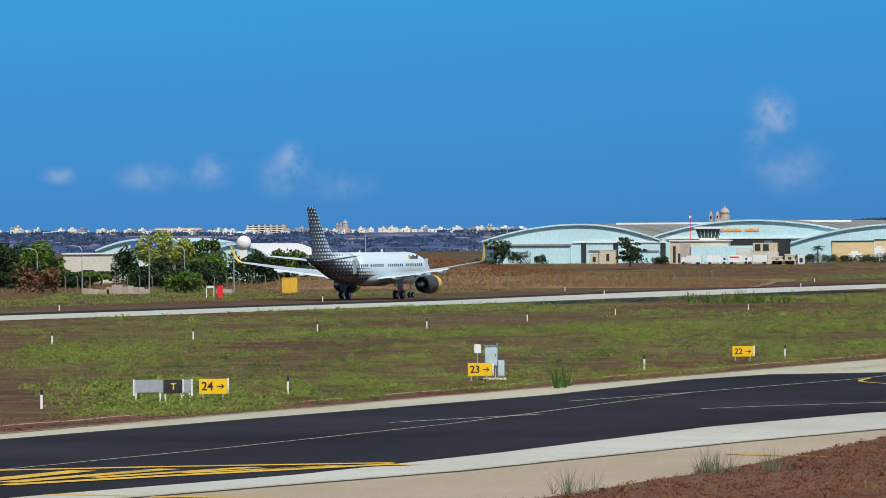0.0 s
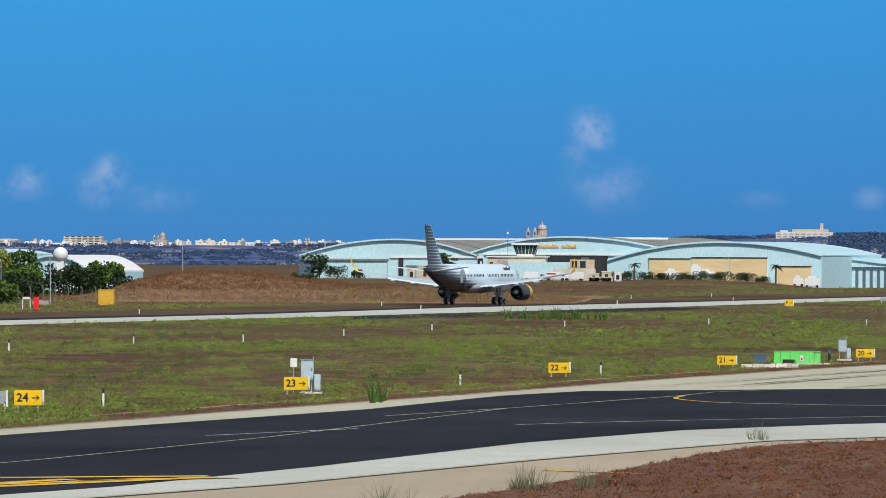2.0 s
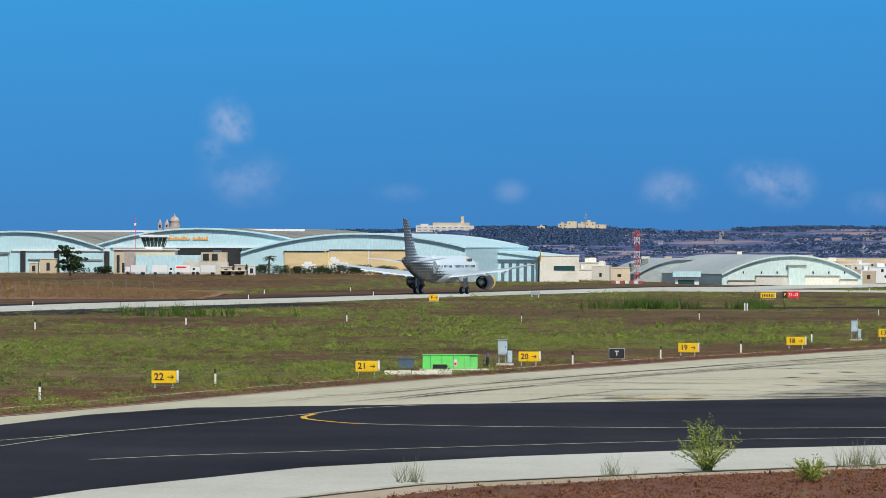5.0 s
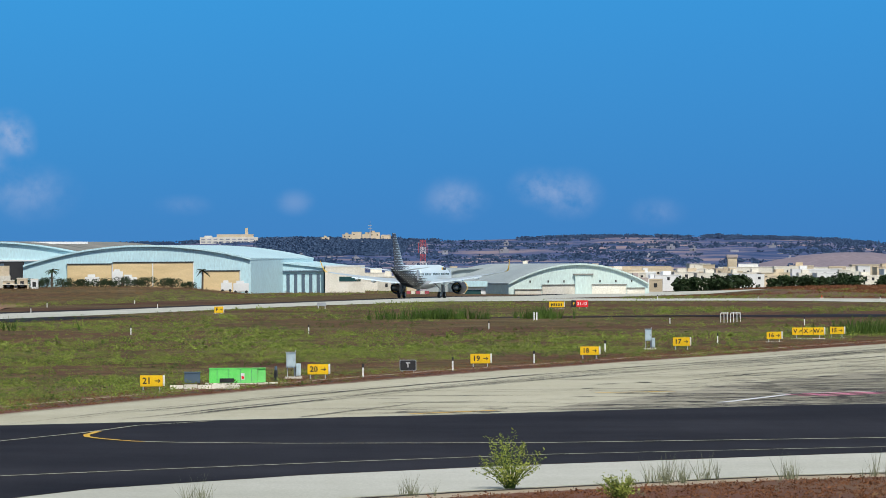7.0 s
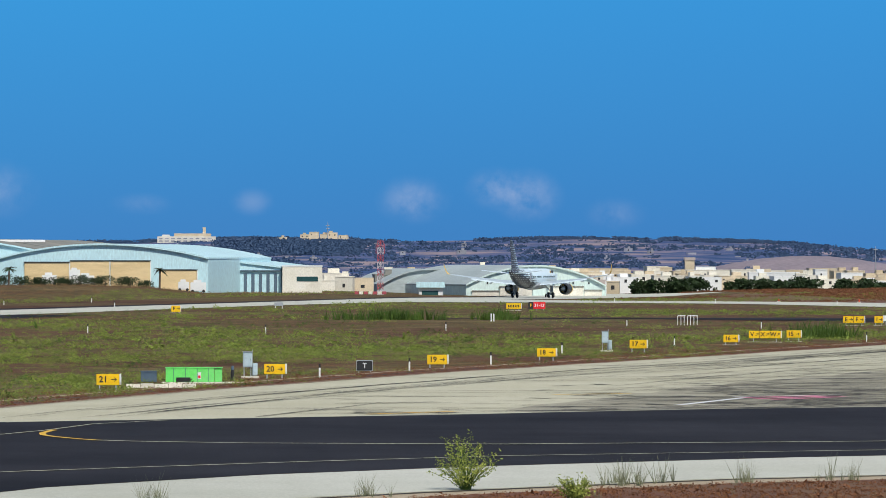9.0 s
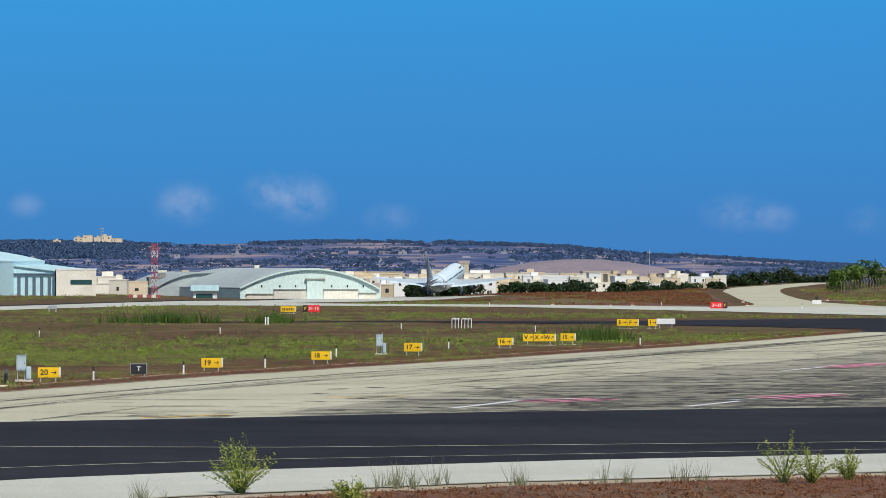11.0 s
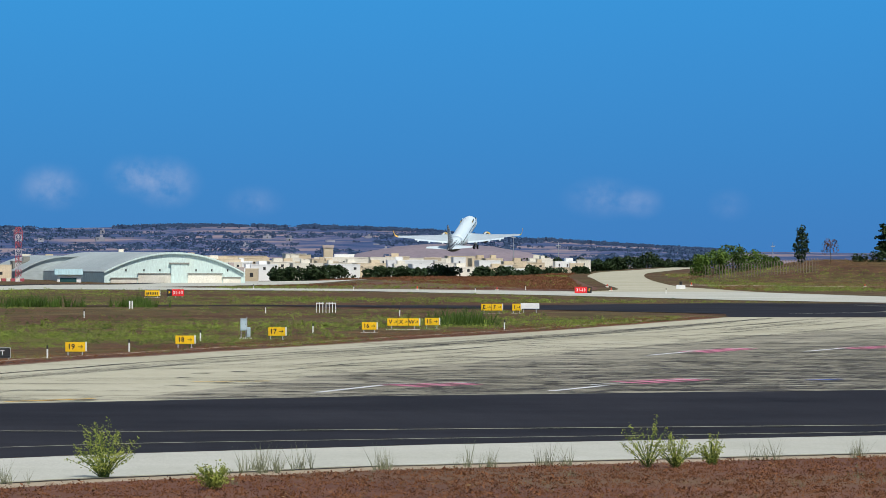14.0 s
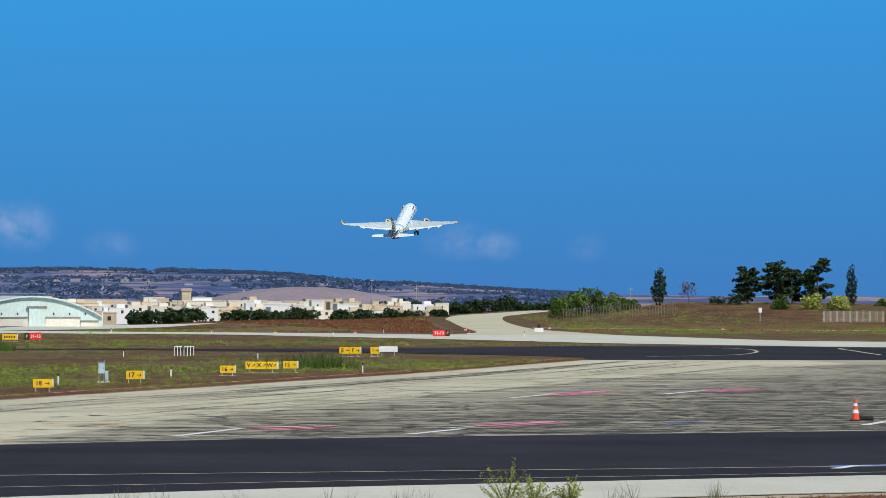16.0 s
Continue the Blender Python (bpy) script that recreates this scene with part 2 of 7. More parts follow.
def sky_mat():
    """Distant sky with low broken clouds; it gives off its own light."""
    m = bpy.data.materials.new("sky_backdrop")
    m.use_nodes = True
    nt = m.node_tree
    n, l = nt.nodes, nt.links
    n.remove(n["Principled BSDF"])
    e = n.new("ShaderNodeEmission")
    l.new(e.outputs[0], n["Material Output"].inputs[0])
    c = n.new("ShaderNodeTexCoord")
    sep = n.new("ShaderNodeSeparateXYZ")
    l.new(c.outputs["Object"], sep.inputs[0])
    mr = n.new("ShaderNodeMapRange")
    mr.inputs[1].default_value, mr.inputs[2].default_value = 0, 260
    l.new(sep.outputs[2], mr.inputs[0])
    r = ramp(n, [(0.0, (0.055, 0.218, 0.535)), (0.35, (0.048, 0.255, 0.60)), (1.0, (0.043, 0.315, 0.715))])
    l.new(mr.outputs[0], r.inputs[0])
    col = r.outputs[0]
    mp = n.new("ShaderNodeMapping")
    l.new(c.outputs["Object"], mp.inputs[0])
    nz = noise_tex(n, l, mp.outputs[0], 0.042, 8, 0.58)
    total = None
    for az, zz, wx, wz, k in CLOUDS:
        d = n.new("ShaderNodeVectorMath")
        d.operation = "SUBTRACT"
        d.inputs[1].default_value = (SKY_R * math.sin(radians(az)), SKY_R * math.cos(radians(az)), zz)
        l.new(c.outputs["Object"], d.inputs[0])
        sc = n.new("ShaderNodeVectorMath")
        sc.operation = "MULTIPLY"
        sc.inputs[1].default_value = (1 / (1.25 * wx), 0, 1 / (1.25 * wz))
        l.new(d.outputs[0], sc.inputs[0])
        ln = n.new("ShaderNodeVectorMath")
        ln.operation = "LENGTH"
        l.new(sc.outputs[0], ln.inputs[0])
        inv = n.new("ShaderNodeMapRange")
        inv.interpolation_type = "SMOOTHSTEP"
        inv.inputs[1].default_value, inv.inputs[2].default_value = 1.0, 0.0
        inv.inputs[3].default_value, inv.inputs[4].default_value = 0.0, k
        l.new(ln.outputs["Value"], inv.inputs[0])
        if total is None:
            total = inv.outputs[0]
        else:
            mx = n.new("ShaderNodeMath")
            mx.operation = "ADD"
            l.new(total, mx.inputs[0])
            l.new(inv.outputs[0], mx.inputs[1])
            total = mx.outputs[0]
    nr = ramp(n, [(0.30, (0.0,) * 3), (0.62, (1, 1, 1))])
    l.new(nz.outputs[0], nr.inputs[0])
    mul = n.new("ShaderNodeMath")
    mul.operation, mul.use_clamp = "MULTIPLY", True
    l.new(total, mul.inputs[0])
    l.new(nr.outputs[0], mul.inputs[1])
    col = mixc(n, l, mul.outputs[0], col, (0.31, 0.43, 0.68))
    side = n.new("ShaderNodeMapRange")      # deeper blue away from the sun's side
    side.inputs[1].default_value, side.inputs[2].default_value = -900, 1000
    l.new(sep.outputs[0], side.inputs[0])
    deep = ramp(n, [(0.0, (1.09, 1.09, 1.05)), (0.5, (1.0, 1.0, 1.0)), (1.0, (0.965, 0.95, 0.98))])
    l.new(side.outputs[0], deep.inputs[0])
    col = mixc(n, l, 1.0, col, deep.outputs[0], "MULTIPLY")
    l.new(col, e.inputs[0])
    return m


SKY_R = 4700
CLOUDS = [(-3.15, 119, 22, 20, 0.95), (-3.02, 108, 14, 14, 0.5), (-3.32, 92, 15, 13, 0.5), (-2.95, 66, 44, 26, 0.4), (-8.35, 78, 18, 18, 0.7), (-8.5, 62, 24, 20, 0.45), (-9.25, 72, 18, 12, 0.6),
          (-9.35, 60, 26, 12, 0.4), (-9.95, 62, 30, 15, 0.5), (-7.9, 54, 40, 16, 0.3), (-10.9, 64, 18, 9, 0.6), (1.62, 58, 30, 20, 0.55), (2.5, 68, 24, 18, 0.55), (2.85, 62, 30, 22, 0.6),
          (-0.1, 56, 18, 12, 0.35), (-1.3, 54, 26, 10, 0.2), (3.8, 46, 26, 14, 0.25), (7.55, 50, 34, 18, 0.4), (7.95, 46, 20, 14, 0.35), (8.9, 44, 18, 14, 0.2)]


# ---- mesh helpers ----
def mesh_of(bm, name, material, smooth=False):
    me = bpy.data.meshes.new(name)
    bmesh.ops.recalc_face_normals(bm, faces=bm.faces)
    bm.to_mesh(me)
    bm.free()
    for mm in (material if isinstance(material, (list, tuple)) else [material]):
        me.materials.append(mm)
    if smooth:
        for p in me.polygons:
            p.use_smooth = True
    return me


def part(name, bm, material, parent=None, label="", smooth=False, at=None):
    """One mesh object from a bmesh (or a mesh to share), under a thing or a part."""
    me = bm if isinstance(bm, bpy.types.Mesh) else mesh_of(bm, name, material, smooth)
    ob = new(name, me)
    if parent:
        ob.parent = parent
    if at is not None:
        ob.matrix_local = at
    if label:
        tagged(ob, label)
    return ob


def box(bm, x0, x1, y0, y1, z0, z1, bevel=0.0):
    m = Matrix.Translation(((x0 + x1) / 2, (y0 + y1) / 2, (z0 + z1) / 2)) @ Matrix.Diagonal((abs(x1 - x0), abs(y1 - y0), abs(z1 - z0), 1))
    r = bmesh.ops.create_cube(bm, size=1, matrix=m)
    if bevel:
        edges = {e for v in r["verts"] for e in v.link_edges}
        bmesh.ops.bevel(bm, geom=list(edges), offset=bevel, segments=2, affect="EDGES")
    return bm


def boxed(*dims, bevel=0.0):
    return box(bmesh.new(), *dims, bevel=bevel)


def tube(bm, a, b, r0, r1=None, seg=8):
    a, b = Vector(a), Vector(b)
    d = b - a
    m = Matrix.Translation((a + b) / 2) @ d.to_track_quat("Z", "Y").to_matrix().to_4x4()
    bmesh.ops.create_cone(bm, cap_ends=True, segments=seg, radius1=r0, radius2=r0 if r1 is None else r1, depth=d.length, matrix=m)
    return bm


def loft(bm, rings, caps=True):
    """Skin a row of rings of equal count."""
    vs = [[bm.verts.new(p) for p in ring] for ring in rings]
    k = len(rings[0])
    for a, b in zip(vs, vs[1:]):
        for i in range(k):
            bm.faces.new((a[i], a[(i + 1) % k], b[(i + 1) % k], b[i]))
    if caps:
        bm.faces.new(vs[0])
        bm.faces.new(vs[-1][::-1])
    return bm


def thing(name, m, label, category, group="", kind=""):
    e = new(name)
    e.matrix_world = m
    e.empty_display_size = 0.2
    return tagged(e, label, category, group, kind)


def smooth01(v):
    v = min(1, max(0, v))
    return v * v * (3 - 2 * v)


def height(x, y):
    """The lie of the land."""
    z = 1.7 * smooth01((y - 900) / 170) * smooth01((-8 - x) / 22) * (1 - smooth01((y - 1400) / 500))
    road = float(np.interp(y, [1029, 1206, 1320, 1457, 1537, 1627, 1943], [136.6, 157.5, 171, 191, 205.6, 224.7, 289]))
    low = max(1 - smooth01((x - road + 32) / 26), smooth01((y - 1850) / 200))
    right = smooth01((x - 10) / 40) * (1 - smooth01((x - 85) / 45))
    z += -1.0 * smooth01((y - 850) / 330) * right - 3.0 * smooth01((y - 1200) / 400) * smooth01((x - 10) / 40) * low
    z += smooth01((y - 1085) / 65) * min(3.6, max(0.0, (x - 168 - 0.14 * (y - 1150)) * 0.11)) * (1 - smooth01((y - 1240) / 140))
    dx, dy = (x - 216) / 34, (y - 1165) / 60
    z += 0.8 * math.exp(-dx ** 4 - dy * dy)
    return z


# ---- ground, sky, hills ----
def make_ground():
    bm = bmesh.new()
    xs = [-5000, -2000, -900, -500] + list(range(-300, 601, 12)) + [800, 1400, 2500, 5000]
    ys = [-2000, -600, -200, 0, 100, 300, 500, 700, 800] + list(range(850, 2051, 25)) + [2400, 3200, 5000]
    grid = [[bm.verts.new((x, y, height(x, y))) for x in xs] for y in ys]
    for a, b in zip(grid, grid[1:]):
        for i in range(len(xs) - 1):
            bm.faces.new((a[i], a[i + 1], b[i + 1], b[i]))
    ob = part("ground", bm, ground_mat(), smooth=True)
    tagged(ob, "dry brown airfield earth with patchy green weeds", "ground", kind="structure")


def sheet(name, outline, z, material, label, category, thick=0.0):
    bm = bmesh.new()
    f = bm.faces.new([bm.verts.new((x, y, z)) for x, y in outline])
    if thick:
        r = bmesh.ops.extrude_face_region(bm, geom=[f])
        bmesh.ops.translate(bm, verts=[v for v in r["geom"] if isinstance(v, bmesh.types.BMVert)], vec=(0, 0, -thick))
    if max(y for x, y in outline) > 800:      # lie on the land
        for axis, lo, hi, step in ((0, -200, 320, 12), (1, 850, 2000, 25)):
            for v in range(lo, hi, step):
                co, no = ((v, 0, 0), (1, 0, 0)) if axis == 0 else ((0, v, 0), (0, 1, 0))
                bmesh.ops.bisect_plane(bm, geom=bm.verts[:] + bm.edges[:] + bm.faces[:], plane_co=co, plane_no=no)
        for v in bm.verts:
            v.co.z = z + height(v.co.x, v.co.y)
    bmesh.ops.triangulate(bm, faces=bm.faces)
    ob = part(name, bm, material)
    return tagged(ob, label, category, kind="structure")


A_EDGE = [(-62, 90), (-46, 135), (-38, 165), (-30, 197), (-20, 236), (-12, 268), (-3, 300), (11, 343), (34, 404), (58, 468), (87, 557)]
B_EDGE = [(-58, 85), (-43, 135), (-34, 167), (-24, 201), (-19, 228), (-15, 239), (-7, 243.5), (8, 252), (22, 262), (31, 266), (53, 275), (110, 298)]
C_EDGE = [(-40, 72), (-30, 98), (-24, 112), (-19, 130), (-13, 156), (-7, 173), (0, 183), (8, 190.5), (20, 199), (40, 209), (110, 240)]
D_EDGE = [(-42, 60), (-33, 84), (-27, 97), (-19, 115), (-11, 140), (-3, 161), (5, 170), (15, 179.5), (37, 192), (110, 225)]
E_EDGE = [(-30, 50), (-14, 96), (-9, 120), (-5, 146), (-2, 157.5), (5, 166.2), (15, 175.8), (37, 188.6), (110, 221.4)]


def along(pts, f):
    """A point at a share f of a line of points."""
    d = [0]
    for (a, b), (c, e) in zip(pts, pts[1:]):
        d.append(d[-1] + math.hypot(c - a, e - b))
    s = f * d[-1]
    for i in range(len(pts) - 1):
        if s <= d[i + 1] or i == len(pts) - 2:
            k = (s - d[i]) / (d[i + 1] - d[i])
            return (pts[i][0] + k * (pts[i + 1][0] - pts[i][0]), pts[i][1] + k * (pts[i + 1][1] - pts[i][1]))


def ragged(pts, amp, step=60):
    out = []
    for i in range(step + 1):
        x, y = along(pts, i / step)
        out.append((x, y + amp * noise.noise((x * 0.35, y * 0.2, 3.1))))
    return out


def bowed(pts, n=6):
    """A soft curve through points."""
    out = []
    for i in range(len(pts) - 1):
        p = [Vector(pts[min(len(pts) - 1, max(0, i + k))]) for k in (-1, 0, 1, 2)]
        for j in range(n):
            t = j / n
            q = 0.5 * (2 * p[1] + (p[2] - p[0]) * t + (2 * p[0] - 5 * p[1] + 4 * p[2] - p[3]) * t * t + (3 * p[1] - p[0] - 3 * p[2] + p[3]) * t ** 3)
            out.append((q.x, q.y))
    return out + [pts[-1]]


def stripe(name, pts, width, z, material, label):
    bm = bmesh.new()
    rows = []
    for i, (x, y) in enumerate(pts):
        a, b = pts[max(0, i - 1)], pts[min(len(pts) - 1, i + 1)]
        t = Vector((b[0] - a[0], b[1] - a[1])).normalized()
        rows.append([bm.verts.new((x + s * t.y * width / 2, y - s * t.x * width / 2, z)) for s in (-1, 1)])
    for a, b in zip(rows, rows[1:]):
        bm.faces.new((a[0], a[1], b[1], b[0]))
    ob = part(name, bm, material)
    return tagged(ob, label, "marking", kind="structure")


def make_paving():
    sheet("pavement_soil", [(-60, 20)] + ragged(E_EDGE, 1.2) + [(110, 20)], 0.03, SOILM, "reddish dry earth verge beside the taxiway", "ground")
    sheet("pavement_buff", ragged(E_EDGE, 1.2) + D_EDGE[::-1], 0.02, BUFF, "buff concrete shoulder of the taxiway", "pavement")
    sheet("pavement_strip", D_EDGE + C_EDGE[::-1], 0.035, PALECON, "pale concrete edge strip of the taxiway", "pavement")
    sheet("taxiway_asphalt", C_EDGE + B_EDGE[::-1], 0.05, ASPHALT, "fresh black asphalt taxiway with thin painted lines", "taxiway")
    sheet("apron", B_EDGE + [(110, 557)] + ragged(A_EDGE, 1.5)[::-1], 0.03, CONCRETE, "worn concrete apron with tar seams and tyre streaks", "apron")
    old = ragged(bowed([(11, 254.6), (13, 266), (18, 283.4), (26, 311), (37, 341.3), (52, 384.7), (80, 460), (110, 530)]), 5.0, 90)
    sheet("apron_old", old[2:] + [(110, 298.4), (53, 275.4), (31, 266.4), (22, 262.4), (13, 256.2)], 0.0365, OLDCON, "older grey cracked concrete of the apron", "apron")
    sheet("apron_rest", [(110, 298), (260, 360), (260, 557), (110, 557)], 0.031, OLDCON, "worn concrete apron", "apron")
    sheet("asphalt_rest", [(110, 240), (260, 300), (260, 360), (110, 298)], 0.05, ASPHALT, "fresh black asphalt taxiway", "taxiway")
    fringe = ragged([(x - 4.5, y + 3.5) for x, y in A_EDGE], 2.2, 120)
    sheet("edge_soil", ragged(A_EDGE, 1.5) + fringe[::-1], 0.028, SOILM, "bare reddish earth along the apron edge", "ground")
    # runway: a pale strip with a darker shoulder, and its far branches
    sheet("runway", [(-165, 260), (-102, 448), (-69, 555), (-28, 702), (1, 822), (22, 885), (110, 1250), (75, 1270), (20, 960), (-31, 765), (-57, 680), (-75, 590), (-109, 478), (-185, 265)],
          0.06, PALECON, "pale grey runway seen at a flat angle", "runway")
    sheet("runway_asphalt", [(-185, 266), (-109, 479), (-75, 591), (-57, 681), (-31, 766), (20, 961), (75, 1271), (70, 1271), (16, 967), (-35, 776), (-61, 689), (-80, 600), (-115, 486), (-192, 267)],
          0.055, ASPHALT, "dark asphalt side of the runway", "runway")
    sheet("runway_shoulder", [(-60, 545), (-45, 590), (-20, 690), (-34, 685), (-62, 590)], 0.05, ASPHALT, "dark asphalt shoulder of the runway", "runway")
    sheet("taxiway_far", [(22, 885), (48.7, 884), (76.7, 860), (103, 782), (116, 731), (137, 690), (180, 640), (260, 600), (260, 690), (190, 720), (150, 765), (138, 868), (113, 862), (82, 918), (52, 958), (30, 985)],
          0.065, PALECON, "pale concrete taxiway crossing the field", "taxiway")
    sheet("taxiway_dark", [(87, 557), (260, 557), (260, 600), (180, 640), (137, 690), (107, 692), (73, 660), (45, 660), (20, 648), (20, 643), (45, 650), (69, 626), (79, 610), (91, 583)],
          0.055, ASPHALT, "dark asphalt taxiway across the field", "taxiway")
    near = bowed([(108, 860), (117, 880), (124.6, 920), (136.6, 1029), (157.5, 1206), (171, 1320), (191, 1457), (205.6, 1537), (224.7, 1627), (280, 1900)])
    far = bowed([(140, 866), (141, 910), (144.5, 986), (162.7, 1147), (182, 1296), (201, 1428), (214, 1504), (244.5, 1666), (288, 1900)])
    sheet("taxiway_curve", near + far[::-1], 0.075, CONCRETE, "pale taxiway curving away over the rise", "taxiway")
    sheet("service_road", [(150, 1030), (190, 975), (260, 925), (260, 910), (188, 958), (150, 1012)], 0.05, BUFF, "narrow pale service road", "road")
    sheet("red_earth", [(78, 925), (105, 880), (116, 890), (122, 925), (133, 1029), (153, 1206), (165, 1310), (145, 1330), (118, 1250), (100, 1150), (86, 1040)], 0.05, SOILM, "bare red earth beside the taxiway", "ground")


def make_lines():
    stripe("line_loop_outer", [(-35, 115), (-30, 134), (-24.2, 160), (-17, 203.9)], 0.16, 0.07, YLINE, "thin worn line on the asphalt")
    stripe("line_lead", [(-22, 190), (-17, 203.9), (-14.2, 213), (-9.3, 229), (-7.5, 237.8), (-4.2, 243.5)], 0.2, 0.071, YLINE, "thin worn yellow line on the asphalt")
    bend = [(-8.9, 229.7), (-9.25, 225.4), (-9.1, 223.0), (-8.6, 221.1), (-7.6, 218.5), (-6.6, 216.6)]
    stripe("line_bend", bend, 0.28, 0.074, YPAINT, "yellow painted bend of the taxi line")
    stripe("line_loop_inner", [(-6.9, 217), (-5.0, 215.4), (-0.6, 213.4), (9.7, 212.2), (21.4, 214.8), (60, 224)], 0.4, 0.072, YLINE, "thin worn line on the asphalt")
    stripe("line_near", [(-14.8, 178.2), (-12.1, 181.9), (-4.6, 188.7), (2, 194.4), (9.2, 199.8), (20.3, 204.4), (60, 219)], 0.28, 0.07, YLINE, "thin pale line along the taxiway")
    stripe("line_short", [(-27.1, 161), (-21.5, 171.3)], 0.16, 0.073, WPAINT, "short white line on the asphalt")
    stripe("line_edge", [(-34, 99.5), (-27.6, 97.1), (-21.5, 95.2), (-15.3, 93.4)], 0.6, 0.04, YPAINT, "yellow line across buff concrete")
    stripe("line_edge", [(-10.4, 128.3), (-6.6, 125.9)], 0.5, 0.041, YPAINT, "short yellow line on buff concrete")
    for i in range(5):
        k = i / 4.0
        p = along([(-34.9, 114.3), (-21.8, 120.2)], k * 0.86)
        q = along([(-32.7, 103.6), (-28.2, 110.3), (-21.7, 119.3)], k * 0.86)
        stripe("hatch_bar", [(q[0] - 2.5, q[1] - 1.5), (p[0] + 3.0, p[1])], 1.1 * (1 - 0.55 * k), 0.072, YPAINT, "yellow hatched bar painted on the asphalt")
    stripe("hatch_edge", [(-35, 114.5), (-29.4, 117.4), (-21.8, 120.3)], 0.9, 0.073, YPAINT, "yellow outline of the hatched area")
    stripe("hatch_edge", [(-32.7, 103.6), (-28.2, 110.3), (-21.6, 119.4)], 0.9, 0.074, YPAINT, "yellow outline of the hatched area")
    stripe("line_yellow", [(5, 252.8), (9.4, 257.8)], 0.5, 0.062, YPAINT, "short yellow line on the apron")
    stripe("line_yellow", [(15.8, 289.2), (20.2, 291.3)], 0.5, 0.062, YPAINT, "short yellow line on the apron")
    for w, m in (((21, 268.6, 25.8, 283.3), (26.2, 281, 30.7, 286.3)), ((33.3, 271.5, 37.5, 282.1), (39.4, 287.8, 44.5, 295.9)),
                 ((50.8, 360.1, 55.7, 373.2), (55.6, 371.2, 61.6, 385.1)), ((64.2, 374.4, 69.8, 388.7), (69, 384.4, 74.8, 394.9))):
        stripe("line_white", [w[:2], w[2:]], 0.55, 0.062, WPAINT, "white stand line painted on the apron")
        stripe("line_white", [(w[2] - 0.6, w[3] + 1.5), (m[2] + 0.8, m[3] + 2.5)], 0.3, 0.0622, WPAINT, "thin white edge of a stand line on the apron")
        for k, wd in ((-2.4, 0.45), (0, 0.8), (2.4, 0.45)):
            stripe("line_magenta", [(m[0] - 0.25 * k, m[1] + k * 0.7), ((m[0] + m[2]) / 2, (m[1] + m[3]) / 2 + k), (m[2] - 0.25 * k, m[3] + k * 0.5)], wd, 0.063 + 0.0002 * k, MAGENTA, "magenta stand line painted on the apron")
    stripe("line_turn", bowed([(98, 583), (108.9, 596.1), (115, 611.9), (120.1, 634.3), (123.3, 658.2), (121.5, 672)]), 0.5, 0.07, YLINE, "thin curved yellow line on the dark taxiway")
    stripe("line_turn", bowed([(128, 600), (132.6, 635.1), (138.6, 670), (152, 655), (180, 630)]), 0.5, 0.071, YLINE, "thin curved yellow line on the dark taxiway")
    strip = ragged(D_EDGE, 0.15, 80)
    stripe("strip_edge", [(x + 0.1, y - 0.35) for x, y in strip], 0.45, 0.043, YLINE, "faded yellow edge line of the pale strip")
    stripe("strip_gap", [(x + 0.2, y - 0.75) for x, y in strip], 0.3, 0.042, SEAM, "dark open joint beside the pale strip")
    stripe("edge_crust", [(x - 3.1, y + 3.2) for x, y in ragged(A_EDGE, 2.0, 110)], 0.55, 0.045, BUFF, "broken pale crust along the apron edge")
    stripe("edge_crust", [(x - 1.7, y + 1.4) for x, y in ragged(A_EDGE, 1.4, 110)], 0.35, 0.046, SEAM, "dark broken joint along the apron edge")
    stripe("line_blue", [(50.5, 294), (52.9, 296.3)], 0.7, 0.062, BLUE, "blue mark painted on the apron")
    stripe("stand_mark", [(45.2, 221.5), (52, 222.5)], 1.4, 0.072, BLUE, "blue stand mark painted on the asphalt")
    stripe("stand_mark_edge", [(44.6, 218), (46.2, 221.6), (52, 224)], 0.5, 0.075, WPAINT, "white corner line round the blue mark")
    stripe("corner_mark", [(66, 303), (60.5, 288), (66, 291)], 0.6, 0.066, WPAINT, "white and red corner line on the apron")
    stripe("edge_kerb", [(x + 0.2, y) for x, y in ragged(A_EDGE, 0.8, 90)], 0.18, 0.07, BUFF, "thin pale broken edge of the apron")
    rng = random.Random(5)
    bm = bmesh.new()
    ax, ay = [p[0] for p in A_EDGE], [p[1] for p in A_EDGE]
    bx, by = [p[0] for p in B_EDGE], [p[1] for p in B_EDGE]
    count = 0

    def on_apron(p):
        return np.interp(p[0], bx, by) < p[1] - 0.8 and np.interp(p[1], ay, ax) < p[0] - 1.2 and p[1] < 552

    def crack(pts, w):
        """A dark seam through points; w: its width, which thins towards both ends."""
        nonlocal count
        count += 1
        old = None
        for i, p in enumerate(pts):
            q = pts[min(len(pts) - 1, i + 1)]
            o = pts[max(0, i - 1)]
            t = Vector((q[0] - o[0], q[1] - o[1])).normalized()
            h = w * (0.25 + math.sin(math.pi * (i + 0.3) / (len(pts) - 0.4))) * rng.uniform(0.6, 1.3) / 2
            row = None
            if on_apron(p):
                row = [bm.verts.new((p[0] - t.y * h * k, p[1] + t.x * h * k, 0.0605 + (count % 997) * 1.2e-6)) for k in (-1, 1)]
                if old:
                    bm.faces.new((old[0], row[0], row[1], old[1]))
            old = row

